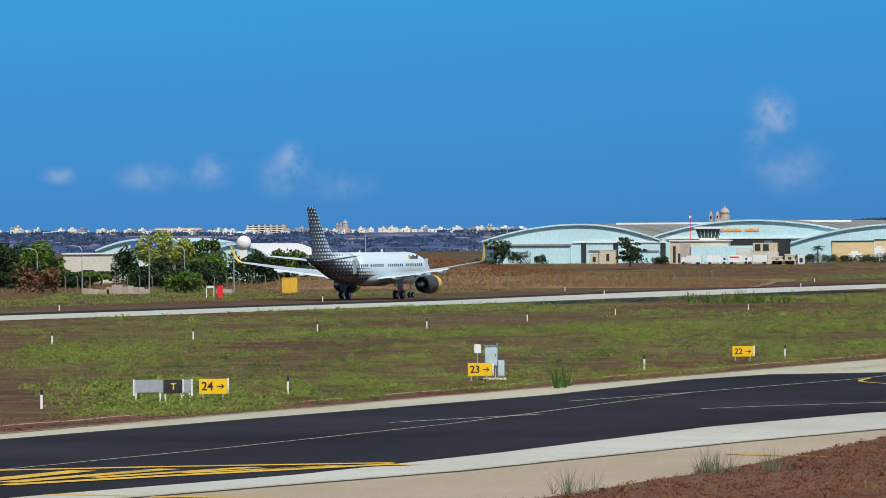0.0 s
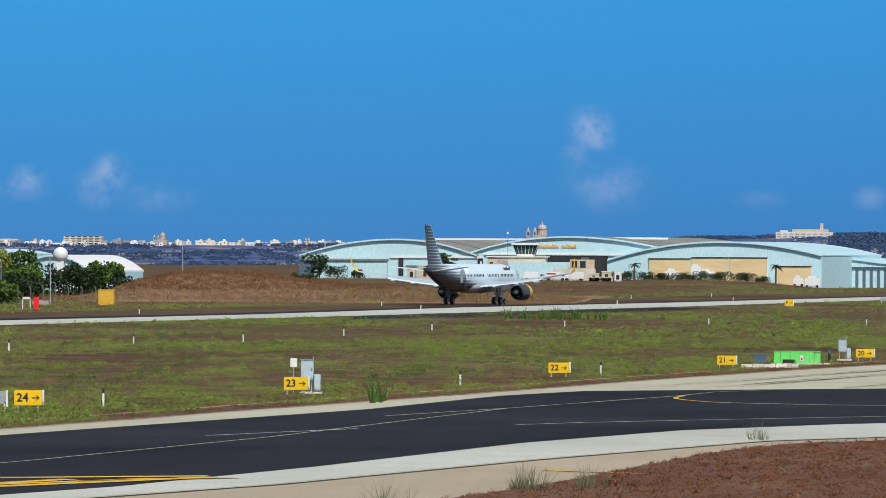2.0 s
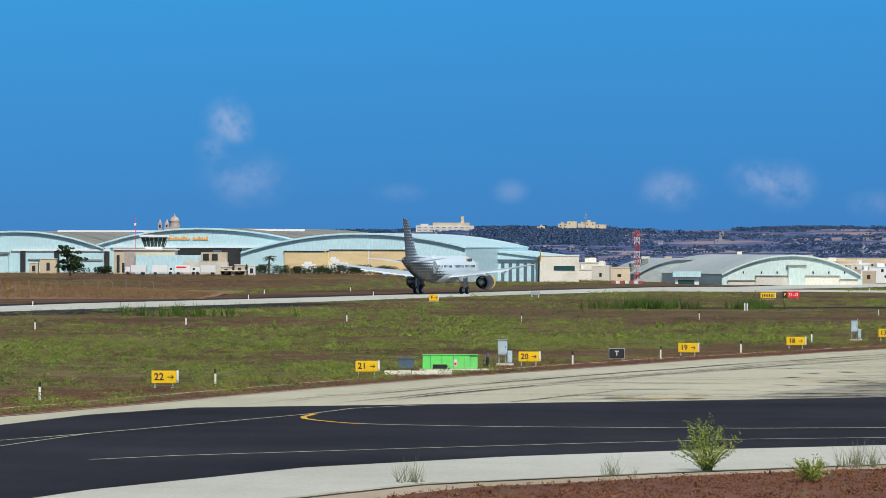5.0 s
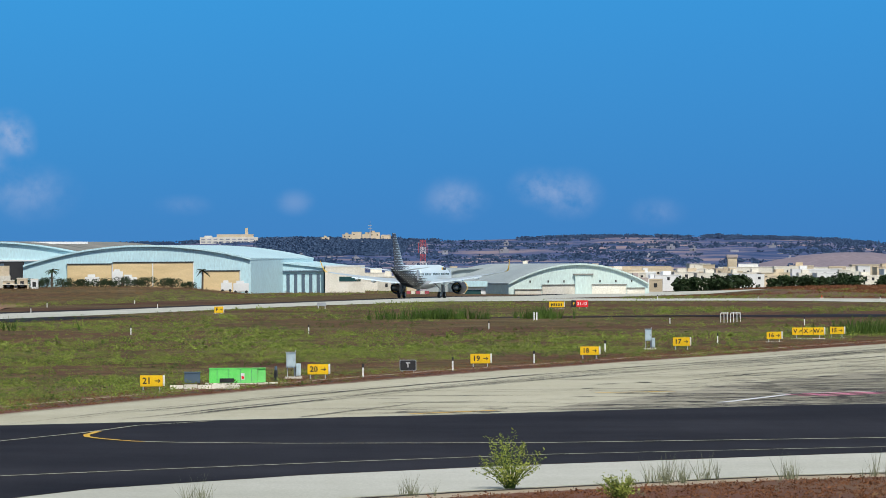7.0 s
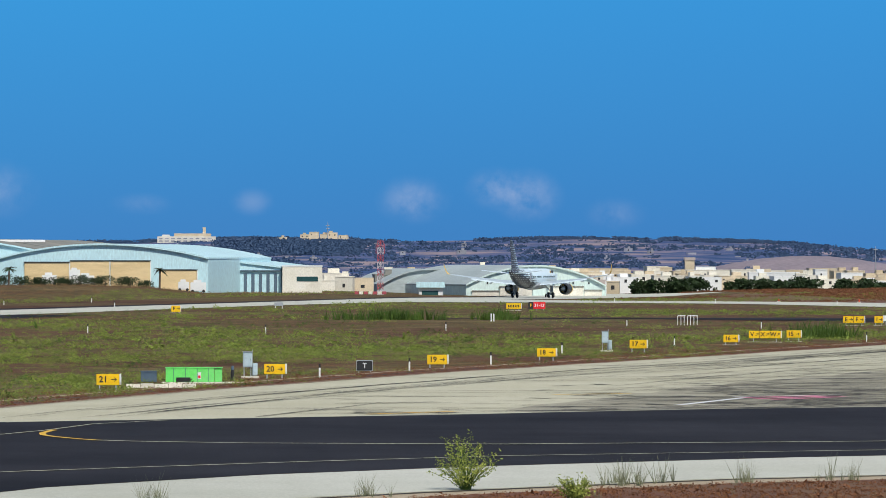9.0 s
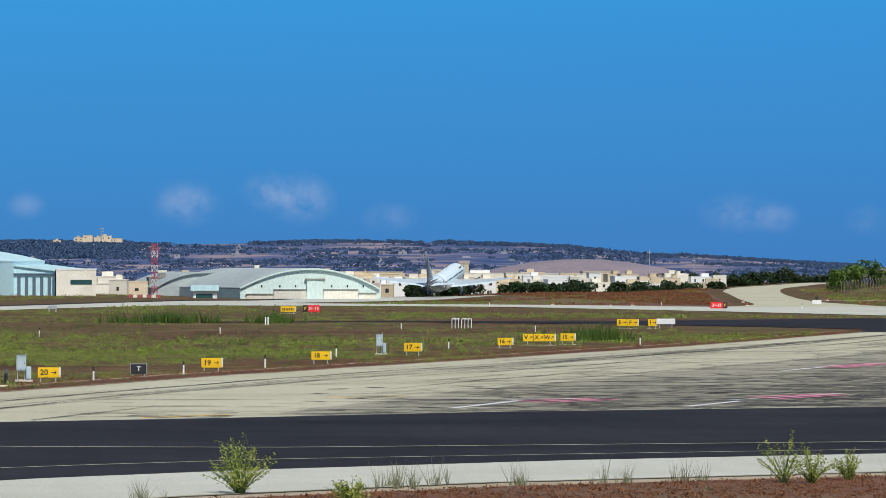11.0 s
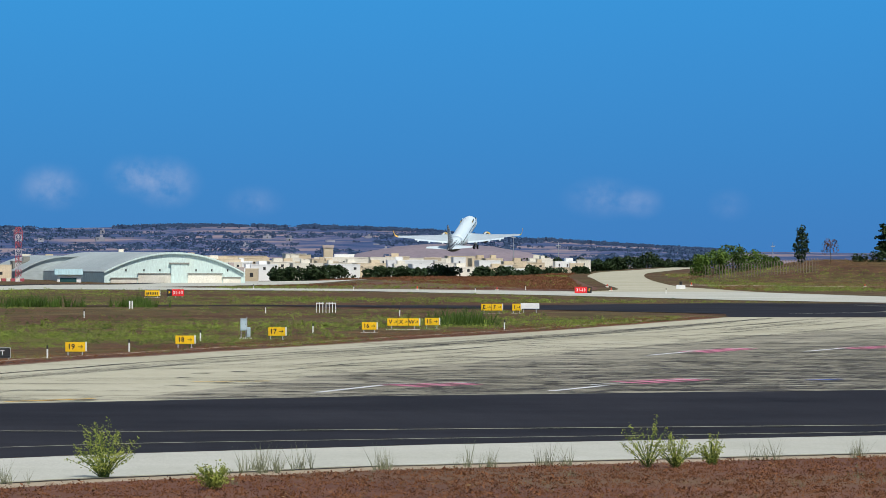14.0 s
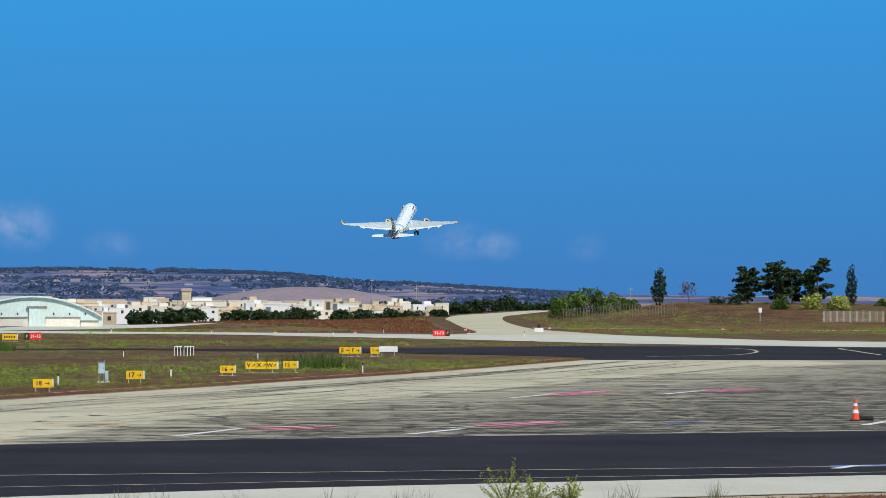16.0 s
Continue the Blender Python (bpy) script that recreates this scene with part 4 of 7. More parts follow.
def make_signs():
    for n, x, y, w, lo, hi in (("24", -40.3, 194.8, 1.38, 0.31, 1.07), ("23", -30.7, 229.3, 1.33, 0.25, 0.98), ("22", -18.7, 275.1, 1.32, 0.23, 0.91), ("21", -8.6, 299, 1.27, 0.32, 0.95),
                               ("20", 0.8, 327.5, 1.28, 0.31, 0.94), ("19", 11.8, 358.4, 1.33, 0.3, 0.95), ("18", 20.7, 387.3, 1.36, 0.29, 0.9), ("17", 29.8, 421.4, 1.34, 0.31, 0.99),
                               ("16", 40.3, 457.1, 1.26, 0.24, 0.88), ("15", 47.6, 475.9, 1.27, 0.35, 1.01)):
        guidance_sign(x, y, w, lo, hi, [n], f"yellow taxiway sign numbered {n} with a black arrow")
    guidance_sign(44.7, 472.6, 2.82, 0.35, 1.01, ["V", "X", "W"], "wide yellow taxiway sign lettered V X W with arrows", up=True)
    guidance_sign(65.4, 587.4, 2.32, 0.31, 1.06, ["E", "F"], "wide yellow taxiway sign with black lettering and arrows")
    guidance_sign(68.2, 587.6, 0.94, 0.31, 1.07, ["I"], "small yellow taxiway sign with a black arrow")
    guidance_sign(-11.5, 716, 1.21, 0.15, 0.99, ["F"], "small yellow sign lettered F beside the runway")
    bars = guidance_sign(35.6, 752.7, 2.08, 0.24, 1.04, [""], "yellow sign with an unreadable black line of text", arrow=False)
    for k in range(7):
        part("text_bar", boxed(-0.8 + k * 0.24, -0.66 + k * 0.24, -0.1, -0.09, 0.45, 0.8), BLACK, bars)
    for x, y, w, lo, hi, first in ((38.9, 753.1, 2.4, 0.24, 1.2, True), (103.4, 803.2, 2.58, 0.34, 1.29, False)):
        t = thing("runway_sign", facing(x, y), "red runway holding sign lettered 31-13 in white", "sign", "red runway signs")
        a, b = (-w / 2, -w * 0.2) if first else (w * 0.24, w / 2)
        c, d = (-w * 0.2, w / 2) if first else (-w / 2, w * 0.24)
        board = part("board", boxed(c, d, -0.09, 0.09, lo, hi, bevel=0.02), RED, t)
        part("location_panel", boxed(a, b, -0.09, 0.09, lo, hi, bevel=0.02), BLACK, t, "black location panel with a yellow letter")
        part("lettering", text_mesh("F", 0.6, YELLOW), None, t, at=Matrix.Translation(((a + b) / 2, -0.095, (lo + hi) / 2)) @ UPRIGHT)
        part("lettering", text_mesh("31-13", 0.62, WHITE), None, board, at=Matrix.Translation(((c + d) / 2, -0.095, (lo + hi) / 2)) @ UPRIGHT)
        for k in (-0.4, 0, 0.4):
            part("leg", boxed(k * w - 0.04, k * w + 0.04, -0.04, 0.04, 0, lo + 0.02), GALV, t)
    # T boards
    t = thing("runway_distance_board", facing(-42.4, 192.4), "black board lettered T between grey metal panels", "sign")
    b = part("board", boxed(0.03, 0.95, -0.1, 0.08, 0.42, 1.09, bevel=0.02), BLACK, t)
    part("lettering", text_mesh("T", 0.46, YELLOW), None, b, at=Matrix.Translation((0.5, -0.105, 0.75)) @ UPRIGHT)
    part("blank_panel", boxed(-1.5, -0.02, -0.06, 0.08, 0.46, 1.09, bevel=0.02), GALV, t, "bare galvanised panel")
    part("blank_panel", boxed(1.0, 1.42, -0.06, 0.08, 0.44, 1.09, bevel=0.02), GALV, t, "bare galvanised panel")
    for k in (-1.35, -0.15, 0.1, 0.9, 1.3):
        part("leg", boxed(k - 0.04, k + 0.04, -0.04, 0.04, 0, 0.6), WHITE, t)
    for k in (-1.46, 0.98, 1.42):
        part("edge_post", boxed(k - 0.04, k + 0.04, -0.08, 0.08, 0.3, 1.12), WHITE, t)
    t = thing("runway_distance_board", facing(6.7, 346.4), "black board lettered T on short legs", "sign")
    b = part("board", boxed(-0.5, 0.5, -0.06, 0.08, 0.15, 0.77, bevel=0.02), BLACK, t)
    part("frame", boxed(-0.54, 0.54, -0.03, 0.1, 0.11, 0.81, bevel=0.02), GALV, t)
    part("lettering", text_mesh("T", 0.44, WHITE), None, b, at=Matrix.Translation((0, -0.066, 0.46)) @ UPRIGHT)
    for k in (-0.38, 0.38):
        part("leg", boxed(k - 0.03, k + 0.03, -0.03, 0.03, 0, 0.2), GALV, t)


def make_posts():
    first = None
    tall = [(-46.6, 182.5), (-38, 204.9), (-23.2, 251.6), (-16.2, 279.3), (3.6, 330.4), (9.7, 349.7), (16, 371.8), (23.4, 415), (34.9, 450), (-75.2, 334.3), (-66.8, 349.8), (-61.4, 382.1),
            (-53.7, 396.2), (-48.6, 433.4), (-43.3, 469.7), (-31.7, 501.1), (-17.1, 525.6), (0.4, 524), (18.9, 546.6), (40, 583), (52.9, 563.2), (55.8, 525.8), (53.8, 472.8),
            (-90, 590), (-60, 650), (-38, 742), (-22, 800), (-70, 700), (-52, 770), (-40, 830), (-28, 880), (-110, 520), (60, 905), (75, 880), (92, 850), (106, 900), (120, 830)]
    for x, y in tall:
        m = facing(x, y)
        if first is None:
            t = thing("marker_post", m, "slim white marker post with a black top in the grass", "post", "marker posts")
            part("post", boxed(-0.055, 0.055, -0.04, 0.04, -0.05, 0.66, bevel=0.015), WHITE, t)
            part("cap", boxed(-0.06, 0.06, -0.045, 0.045, 0.66, 0.9, bevel=0.015), BLACK, t, "black top")
            first = t
        else:
            copy_thing(first, m)


def cabinet(x, y, w, hi, label, second=True, mast=True):
    t = thing("electrical_cabinet", facing(x, y), label, "cabinet", "electrical cabinets")
    body = part("body", boxed(-w / 2, w * 0.12, -0.2, 0.22, hi * 0.42, hi, bevel=0.02), CAB, t)
    part("door", boxed(-w / 2 + 0.04, w * 0.12 - 0.04, -0.225, -0.2, hi * 0.46, hi - 0.05, bevel=0.008), CAB, body)
    part("handle", boxed(w * 0.02, w * 0.05, -0.25, -0.225, hi * 0.68, hi * 0.76), BLACK, body)
    part("rain_hood", boxed(-w / 2 - 0.04, w * 0.12 + 0.04, -0.26, 0.26, hi, hi + 0.04), GALV, body)
    part("plinth", boxed(-w / 2 - 0.1, w / 2 + 0.1, -0.3, 0.3, -0.03, 0.12, bevel=0.02), PALE, t)
    for k in (-w * 0.42, w * 0.05):
        part("leg", boxed(k - 0.03, k + 0.03, -0.05, 0.05, 0.1, hi * 0.45), GALV, t)
    if second:
        b2 = part("side_box", boxed(w * 0.16, w / 2, -0.3, 0.1, hi * 0.1, hi * 0.58, bevel=0.02), CAB, t, "smaller pale cabinet")
        part("door", boxed(w * 0.19, w / 2 - 0.03, -0.32, -0.3, hi * 0.14, hi * 0.54), CAB, b2)
    if mast:
        part("mast", tube(bmesh.new(), (w * 0.14, 0.1, 0.1), (w * 0.14, 0.1, hi * 1.1), 0.025), GALV, t)
    return t


def make_field_things():
    cabinet(-30.0, 230.6, 1.1, 1.91, "pale grey steel electrical cabinets on a concrete plinth")
    t = thing("meter_box", facing(-31.0, 230.9), "small white meter box on a thin post", "box")
    part("box", boxed(-0.19, 0.19, -0.1, 0.12, 1.5, 2.0, bevel=0.02), WHITE, t)
    part("post", tube(bmesh.new(), (0, 0, 0), (0, 0, 1.55), 0.035), GALV, t)
    cabinet(-0.7, 330.7, 0.91, 1.61, "pale blue-grey electrical cabinets beside a yellow sign")
    cabinet(27.5, 424.2, 0.81, 1.62, "pale steel electrical cabinets in the grass")
    g = thing("generator", facing(-4.0, 316.1), "bright green generator enclosure on a concrete slab", "generator")
    part("body", boxed(-1.67, 1.2, -0.55, 0.55, 0.1, 0.94, bevel=0.03), GREEN, g)
    part("end_unit", boxed(1.22, 1.67, -0.5, 0.5, 0.12, 0.92, bevel=0.03), GREEN, g)
    part("roof_lid", boxed(-1.7, 1.7, -0.58, 0.58, 0.94, 0.98, bevel=0.01), GREEN, g)
    for k in (-1.2, -0.5, 0.2, 0.85):
        part("panel_seam", boxed(k - 0.012, k + 0.012, -0.56, -0.55, 0.14, 0.92), SLATE, g)
    part("vent", boxed(-1.05, -0.2, -0.6, -0.55, 0.12, 0.38, bevel=0.01), BLACK, g, "dark louvred vent")
    part("notice", boxed(0.22, 0.42, -0.565, -0.55, 0.3, 0.68), WHITE, g, "white notice with a red mark")
    part("notice_mark", boxed(0.25, 0.39, -0.57, -0.565, 0.34, 0.5), RED, g)
    part("slab", boxed(-1.9, 2.4, -0.7, 0.7, -0.02, 0.1, bevel=0.02), PALE, g)
    b = thing("storage_bin", facing(-6.7, 317.6), "slate blue steel storage bin", "bin")
    part("body", boxed(-0.47, 0.47, -0.35, 0.35, 0.08, 0.66, bevel=0.02), SLATE, b)
    part("lid", boxed(-0.5, 0.5, -0.38, 0.38, 0.66, 0.73, bevel=0.015), SLATE, b)
    for k in (-0.3, 0, 0.3):
        part("rib", boxed(k - 0.02, k + 0.02, -0.37, -0.35, 0.1, 0.64), SLATE, b)
    for k in (-0.4, 0.4):
        part("skid", boxed(k - 0.05, k + 0.05, -0.35, 0.35, 0, 0.08), BLACK, b)
    w = thing("low_wall", facing(-5.7, 304.5), "low cream concrete kerb wall in the grass", "wall")
    for i in range(5):
        part("block", boxed(-2.0 + i * 0.8, -1.23 + i * 0.8, -0.15, 0.15, -0.03, 0.26 + 0.03 * (i % 2), bevel=0.02), PALE, w)
    t = thing("pump", facing(-1.75, 322), "small black pump standing on the slab", "pump")
    part("body", tube(bmesh.new(), (0, 0, 0), (0, 0, 0.7), 0.13, 0.1, 12), BLACK, t)
    part("cap", tube(bmesh.new(), (0, 0, 0.7), (0, 0, 0.95), 0.09, 0.07, 12), SLATE, t)
    t = thing("rusty_cabinet", pose(6.6, 100, 0, 0, 0, -4), "rusty brown steel cabinet with a white side on the verge", "cabinet")
    part("front", boxed(-0.5, 0.42, 0, 0.5, 0.1, 1.25, bevel=0.02), RUSTY, t)
    for k in (-0.2, 0.1):
        part("seam", boxed(k - 0.01, k + 0.01, -0.015, 0, 0.15, 1.2), BLACK, t)
    part("side", boxed(0.43, 0.75, 0.02, 0.5, 0.1, 1.15, bevel=0.12), WHITE, t, "white rounded side")
    part("post", boxed(0.78, 0.88, 0.1, 0.2, 0, 1.18), WHITE, t)
    part("plinth", boxed(-0.6, 0.95, -0.1, 0.6, -0.02, 0.1), PALE, t)
    t = thing("white_unit", pose(8.7, 100, 0, 0, 0, -4), "white ribbed steel unit with black fittings on the verge", "cabinet")
    part("body", boxed(-0.9, 1.2, 0, 0.6, 0.1, 1.22, bevel=0.08), WHITE, t)
    part("rail", boxed(-0.12, -0.02, -0.05, 0, 0.1, 1.22), GALV, t)
    for z in (0.5, 0.8, 1.02):
        part("rib", boxed(-0.85, 1.15, -0.02, 0, z, z + 0.04), GALV, t)
    for x, z in ((-0.7, 0.62), (-0.75, 0.4), (0.1, 0.85), (0.1, 0.5)):
        part("knob", tube(bmesh.new(), (x, -0.08, z), (x, 0.02, z), 0.06, 0.06, 10), BLACK, t)
    part("plinth", boxed(-1.0, 1.3, -0.1, 0.7, -0.02, 0.1), PALE, t)
    # bare sign frames in the field
    t = thing("empty_stand", facing(47.3, 591), "empty white metal sign frames in the field", "frame")
    for k in range(7):
        x = -1.1 + k * 0.36
        part("upright", boxed(x - 0.035, x + 0.035, -0.04, 0.04, 0, 1.15 if k % 3 else 1.0), WHITE, t)
    for x0, x1 in ((-1.1, -0.25), (0.0, 1.1)):
        part("rail", boxed(x0, x1, -0.03, 0.03, 1.0, 1.1), WHITE, t)
    t = thing("barrier", facing(2.5, 777), "white striped barrier beside the runway", "barrier")
    part("rail", boxed(-0.66, 0.66, -0.05, 0.05, 0.4, 0.9, bevel=0.02), GALV, t)
    for k in (-0.5, 0.5):
        part("leg", boxed(k - 0.05, k + 0.05, -0.2, 0.2, 0, 0.4), WHITE, t)
    t = thing("stub_post", facing(27, 623.1), "short white double stub in the field", "post")
    for k in (-0.15, 0.15):
        part("stub", boxed(k - 0.08, k + 0.08, -0.08, 0.08, 0, 0.93, bevel=0.02), WHITE, t)
    t = thing("blank_board", facing(70.3, 592.6), "blank white board on low legs", "board")
    part("board", boxed(-1.05, 1.05, -0.06, 0.06, 0.44, 1.08, bevel=0.03), WHITE, t)
    for k in (-0.7, 0.7):
        part("leg", boxed(k - 0.04, k + 0.04, -0.04, 0.04, 0, 0.45), GALV, t)
    t = thing("light_housing", facing(135.8, 921.4), "white concrete housing with a dark lamp beside the taxiway", "housing")
    part("body", boxed(-0.8, 0.8, -0.4, 0.4, 0, 0.75, bevel=0.05), WHITE, t)
    part("lamp_head", tube(bmesh.new(), (0, 0, 0.75), (0, 0, 1.35), 0.22, 0.3, 12), BLACK, t)
    t = thing("traffic_cone", facing(62.1, 297.8), "orange traffic cone with white bands on a black base", "cone")
    part("base", boxed(-0.35, 0.35, -0.35, 0.35, 0.06, 0.14, bevel=0.02), TYRE, t, at=None)
    cone = part("cone", tube(bmesh.new(), (0, 0, 0.12), (0, 0, 1.3), 0.24, 0.05, 18), PLASTIC, t)
    for z0, z1 in ((0.5, 0.7), (0.9, 1.05)):
        r0, r1 = (0.245 - 0.161 * (z - 0.12) for z in (z0, z1))
        part("band", tube(bmesh.new(), (0, 0, z0), (0, 0, z1), r0 + 0.006, r1 + 0.006, 18), WHITE, cone, "white reflective band")
    # low rounded dark block just right of the cone
    t = thing("chock_bag", facing(62.9, 298.6), "low dark mound beside the cone", "bag")
    part("bag", boxed(-0.5, 0.5, -0.25, 0.25, 0.06, 0.3, bevel=0.1), TYRE, t)


make_signs()
make_posts()
make_field_things()


# ---- vegetation ----
def leaf_crown(rng, blobs, n, size, flat=0.6, name="crown"):
    """Many small leaves round a set of blobs (x, y, z, rx, ry, rz): an uneven crown with gaps."""
    vol = [b[3] * b[4] * b[5] for b in blobs]
    verts, faces = [], []
    for b in blobs:
        for i in range(max(8, int(n * b[3] * b[4] * b[5] / sum(vol)))):
            u = Vector((rng.gauss(0, 1), rng.gauss(0, 1), rng.gauss(0, 1))).normalized()
            r = rng.uniform(0.55, 1.0) ** 0.5 * (0.82 + 0.35 * noise.noise(u * 2.3 + Vector((b[0], b[2], b[1]))))
            c = Vector((b[0] + u.x * b[3] * r, b[1] + u.y * b[4] * r, b[2] + u.z * b[5] * r))
            e = Euler((rng.uniform(-1.2, 1.2), rng.uniform(-1.2, 1.2), rng.uniform(0, 6.3))).to_matrix()
            k = size * rng.uniform(0.55, 1.3)
            q = len(verts)
            for px, py in ((-0.5, -0.15), (0.1, -0.42), (0.55, 0.05), (0.0, 0.4)):
                verts.append(c + e @ Vector((px * k, py * k * (1 + flat) * 0.7, 0.12 * k * px)))
            faces.append((q, q + 1, q + 2, q + 3))
    me = bpy.data.meshes.new(name)
    me.from_pydata(verts, [], faces)
    return me


def plant(name, x, y, h, w, material, label, category, seed, shape="round", n=900, leaf=0.5, z0=None, group="", trunk=0.18):
    """A tree or shrub: tapered trunk, limbs and a leafy crown."""
    rng = random.Random(seed)
    z = height(x, y) if z0 is None else z0
    t = thing(name, pose(x, y, z - 0.1, 0, 0, rng.uniform(0, 30)), label, category, group)
    if shape == "cypress":
        blobs = [(rng.uniform(-0.12, 0.12) * w, 0, h * f, w * 0.5 * r, w * 0.5 * r, h * 0.12) for f, r in ((0.16, 0.6), (0.26, 0.85), (0.38, 1), (0.5, 1), (0.62, 0.92), (0.74, 0.8), (0.86, 0.6), (0.94, 0.35))]
    elif shape == "pine":
        blobs = []
        for i in range(24):
            f = 0.22 + 0.75 * i / 23
            r = w * 0.5 * (1.15 - 0.9 * abs(f - 0.5))
            a = rng.uniform(0, 6.3)
            blobs.append((math.cos(a) * r * 0.55, math.sin(a) * r * 0.5, h * f, r * rng.uniform(0.35, 0.7), r * 0.5, h * 0.055))
    elif shape == "shrub":
        blobs = [(rng.uniform(-0.34, 0.34) * w, rng.uniform(-0.2, 0.2) * w, h * rng.uniform(0.4, 0.72), w * rng.uniform(0.16, 0.28), w * 0.2, h * rng.uniform(0.22, 0.32)) for i in range(9)]
        blobs += [(-w * 0.36 + w * 0.18 * i, 0, h * 0.25, w * 0.16, w * 0.16, h * 0.26) for i in range(5)]
    else:
        blobs = [(rng.uniform(-0.32, 0.32) * w, rng.uniform(-0.3, 0.3) * w, h * rng.uniform(0.45, 0.85), w * rng.uniform(0.16, 0.3), w * 0.24, h * rng.uniform(0.12, 0.2)) for i in range(11)]
    me = leaf_crown(rng, blobs, n, leaf)
    me.materials.append(material)
    part("crown", me, None, t)
    bm = bmesh.new()
    top = h * (0.8 if shape in ("pine", "cypress") else 0.6)
    bend = w * 0.04
    tube(bm, (0, 0, -0.2), (bend, 0, top * 0.5), trunk, trunk * 0.7)
    tube(bm, (bend, 0, top * 0.5), (0, 0, top), trunk * 0.7, trunk * 0.25)
    part("trunk", bm, BARK, t)
    for b in blobs[::3]:
        part("limb", tube(bmesh.new(), (bend * 0.6, 0, min(b[2] * 0.6, top * 0.8)), (b[0], b[1], b[2]), trunk * 0.35, trunk * 0.1, 6), BARK, t)
    return t


def make_trees():
    rng = random.Random(11)
    # belt of trees beyond the runway
    for i in range(44):
        x = -192 + i * 1.45 + rng.uniform(-1, 1)
        y = 815 + rng.uniform(-20, 40)
        k = (x + 192) / 64
        if -167 < x < -158 or -153 < x < -146:      # clear before the sheds
            y -= 30
        h = float(np.interp(k, [0, 0.15, 0.35, 0.5, 0.8, 1], [9.2, 9.0, 7.2, 6.8, 6.6, 6.2])) * rng.uniform(0.66, 1.12) * (0.5 if -167 < x < -158 or -153 < x < -146 else 1)
        plant("tree", x, y, h, rng.uniform(5, 7.5), LEAF_DARK if i % 3 else LEAF_MID, "dark green leafy tree in a dense belt", "tree", 100 + i, "shrub" if i % 2 else "round", n=2000, leaf=0.4, group="belt trees")
    for i, (x, y, h, w) in enumerate(((-158.5, 862, 9.8, 7.5), (-154.5, 866, 9.4, 7), (-150.5, 870, 8.0, 6))):
        plant("tree", x, y, h, w, LEAF_LIME if i < 2 else LEAF, "light green spreading tree above the belt", "tree", 150 + i, n=2600, leaf=0.4)
    plant("bush", -125.6, 700, 4.4, 6.4, LEAF_MID, "large rounded green bush beside the runway fence", "bush", 170, "shrub", n=1600, leaf=0.4)
    plant("bush", -147.5, 700, 4.6, 7, LEAF_DRY, "brownish feathery shrub at the field's edge", "bush", 171, "shrub", n=1300, leaf=0.4)
    for i, (x, y, h, w) in enumerate(((-137, 760, 3.6, 6), (-133, 770, 4.0, 5), (-118, 800, 4.4, 7), (-113, 805, 4.2, 7), (-108, 815, 3.8, 5), (-143, 765, 4.4, 6), (-121, 790, 4.0, 6), (-103, 900, 4.6, 6))):
        plant("shrub", x, y, h, w, LEAF_DARK, "dark green shrub behind the perimeter fence", "shrub", 180 + i, "shrub", n=900, leaf=0.4, group="fence shrubs")
    plant("tree", -111, 1000, 8.2, 7.2, LEAF_DARK, "dark green tree behind the earth bank", "tree", 191, n=900, leaf=0.5, z0=0)
    plant("tree", -85, 1000, 5.6, 6, LEAF_DARK, "dark pine standing before the distant fields", "tree", 192, "pine", n=800, leaf=0.5, z0=2.0)
    # along the hangars
    for i, (x, y, h, w) in enumerate(((-118, 1105, 3.2, 5), (-113.5, 1108, 2.4, 3.5), (-89.5, 1070, 3.0, 6), (-84, 1068, 2.2, 4))):
        plant("shrub", x, y, h, w, LEAF_DARK, "dark shrub in front of the hangar", "shrub", 200 + i, "shrub", n=1200, leaf=0.25, group="hangar shrubs")
    for i in range(14):
        x = -57 + i * 2.55 + rng.uniform(-0.6, 0.6)
        plant("shrub", x, 1085 + rng.uniform(-6, 4), rng.uniform(1.4, 2.6), rng.uniform(3.4, 5.2), LEAF_DARK, "low dark shrub along the tan hangar doors", "shrub", 220 + i, "shrub", n=1100, leaf=0.2, group="door shrubs")
    for i, (x, y, h) in enumerate(((-51.2, 1082, 4.2), (-20.6, 1078, 4.9))):
        t = thing("palm_tree", pose(x, y, height(x, y)), "small dark palm tree before the tan hangar", "palm tree", "palms")
        part("trunk", tube(bmesh.new(), (0, 0, -0.1), (0.1, 0, h * 0.78), 0.22, 0.16, 8), BARK, t)
        r2 = random.Random(i)
        for k in range(15):
            a, dip = k * 2.4, r2.uniform(-0.9, 0.9)
            bm = bmesh.new()
            pts = [Vector((0.1, 0, h * 0.78))]
            for q in range(1, 5):
                f = q / 4
                pts.append(pts[0] + Vector((math.cos(a) * 1.5 * f, math.sin(a) * 1.5 * f, 1.1 * f * (0.6 + dip) - 1.0 * f * f)))
            side = Vector((-math.sin(a), math.cos(a), 0))
            loft(bm, [[p + side * w2, p + Vector((0, 0, 0.05)), p - side * w2, p - Vector((0, 0, 0.04))] for p, w2 in zip(pts, (0.05, 0.24, 0.26, 0.18, 0.03))])
            part("frond", bm, LEAF_DARK, t)
    # rise on the far side of the field
    for i, (x, y, h, w) in enumerate(((176.5, 1150, 6.6, 7), (181, 1152, 7.6, 8), (186, 1154, 6.6, 8), (190.5, 1156, 5.0, 6), (173.5, 1148, 5.6, 5))):
        plant("bush", x, y, h, w, LEAF if i % 2 else LEAF_MID, "large dense green bush on the rise", "bush", 260 + i, "shrub", n=1700, leaf=0.42, group="rise bushes", z0=1.0)
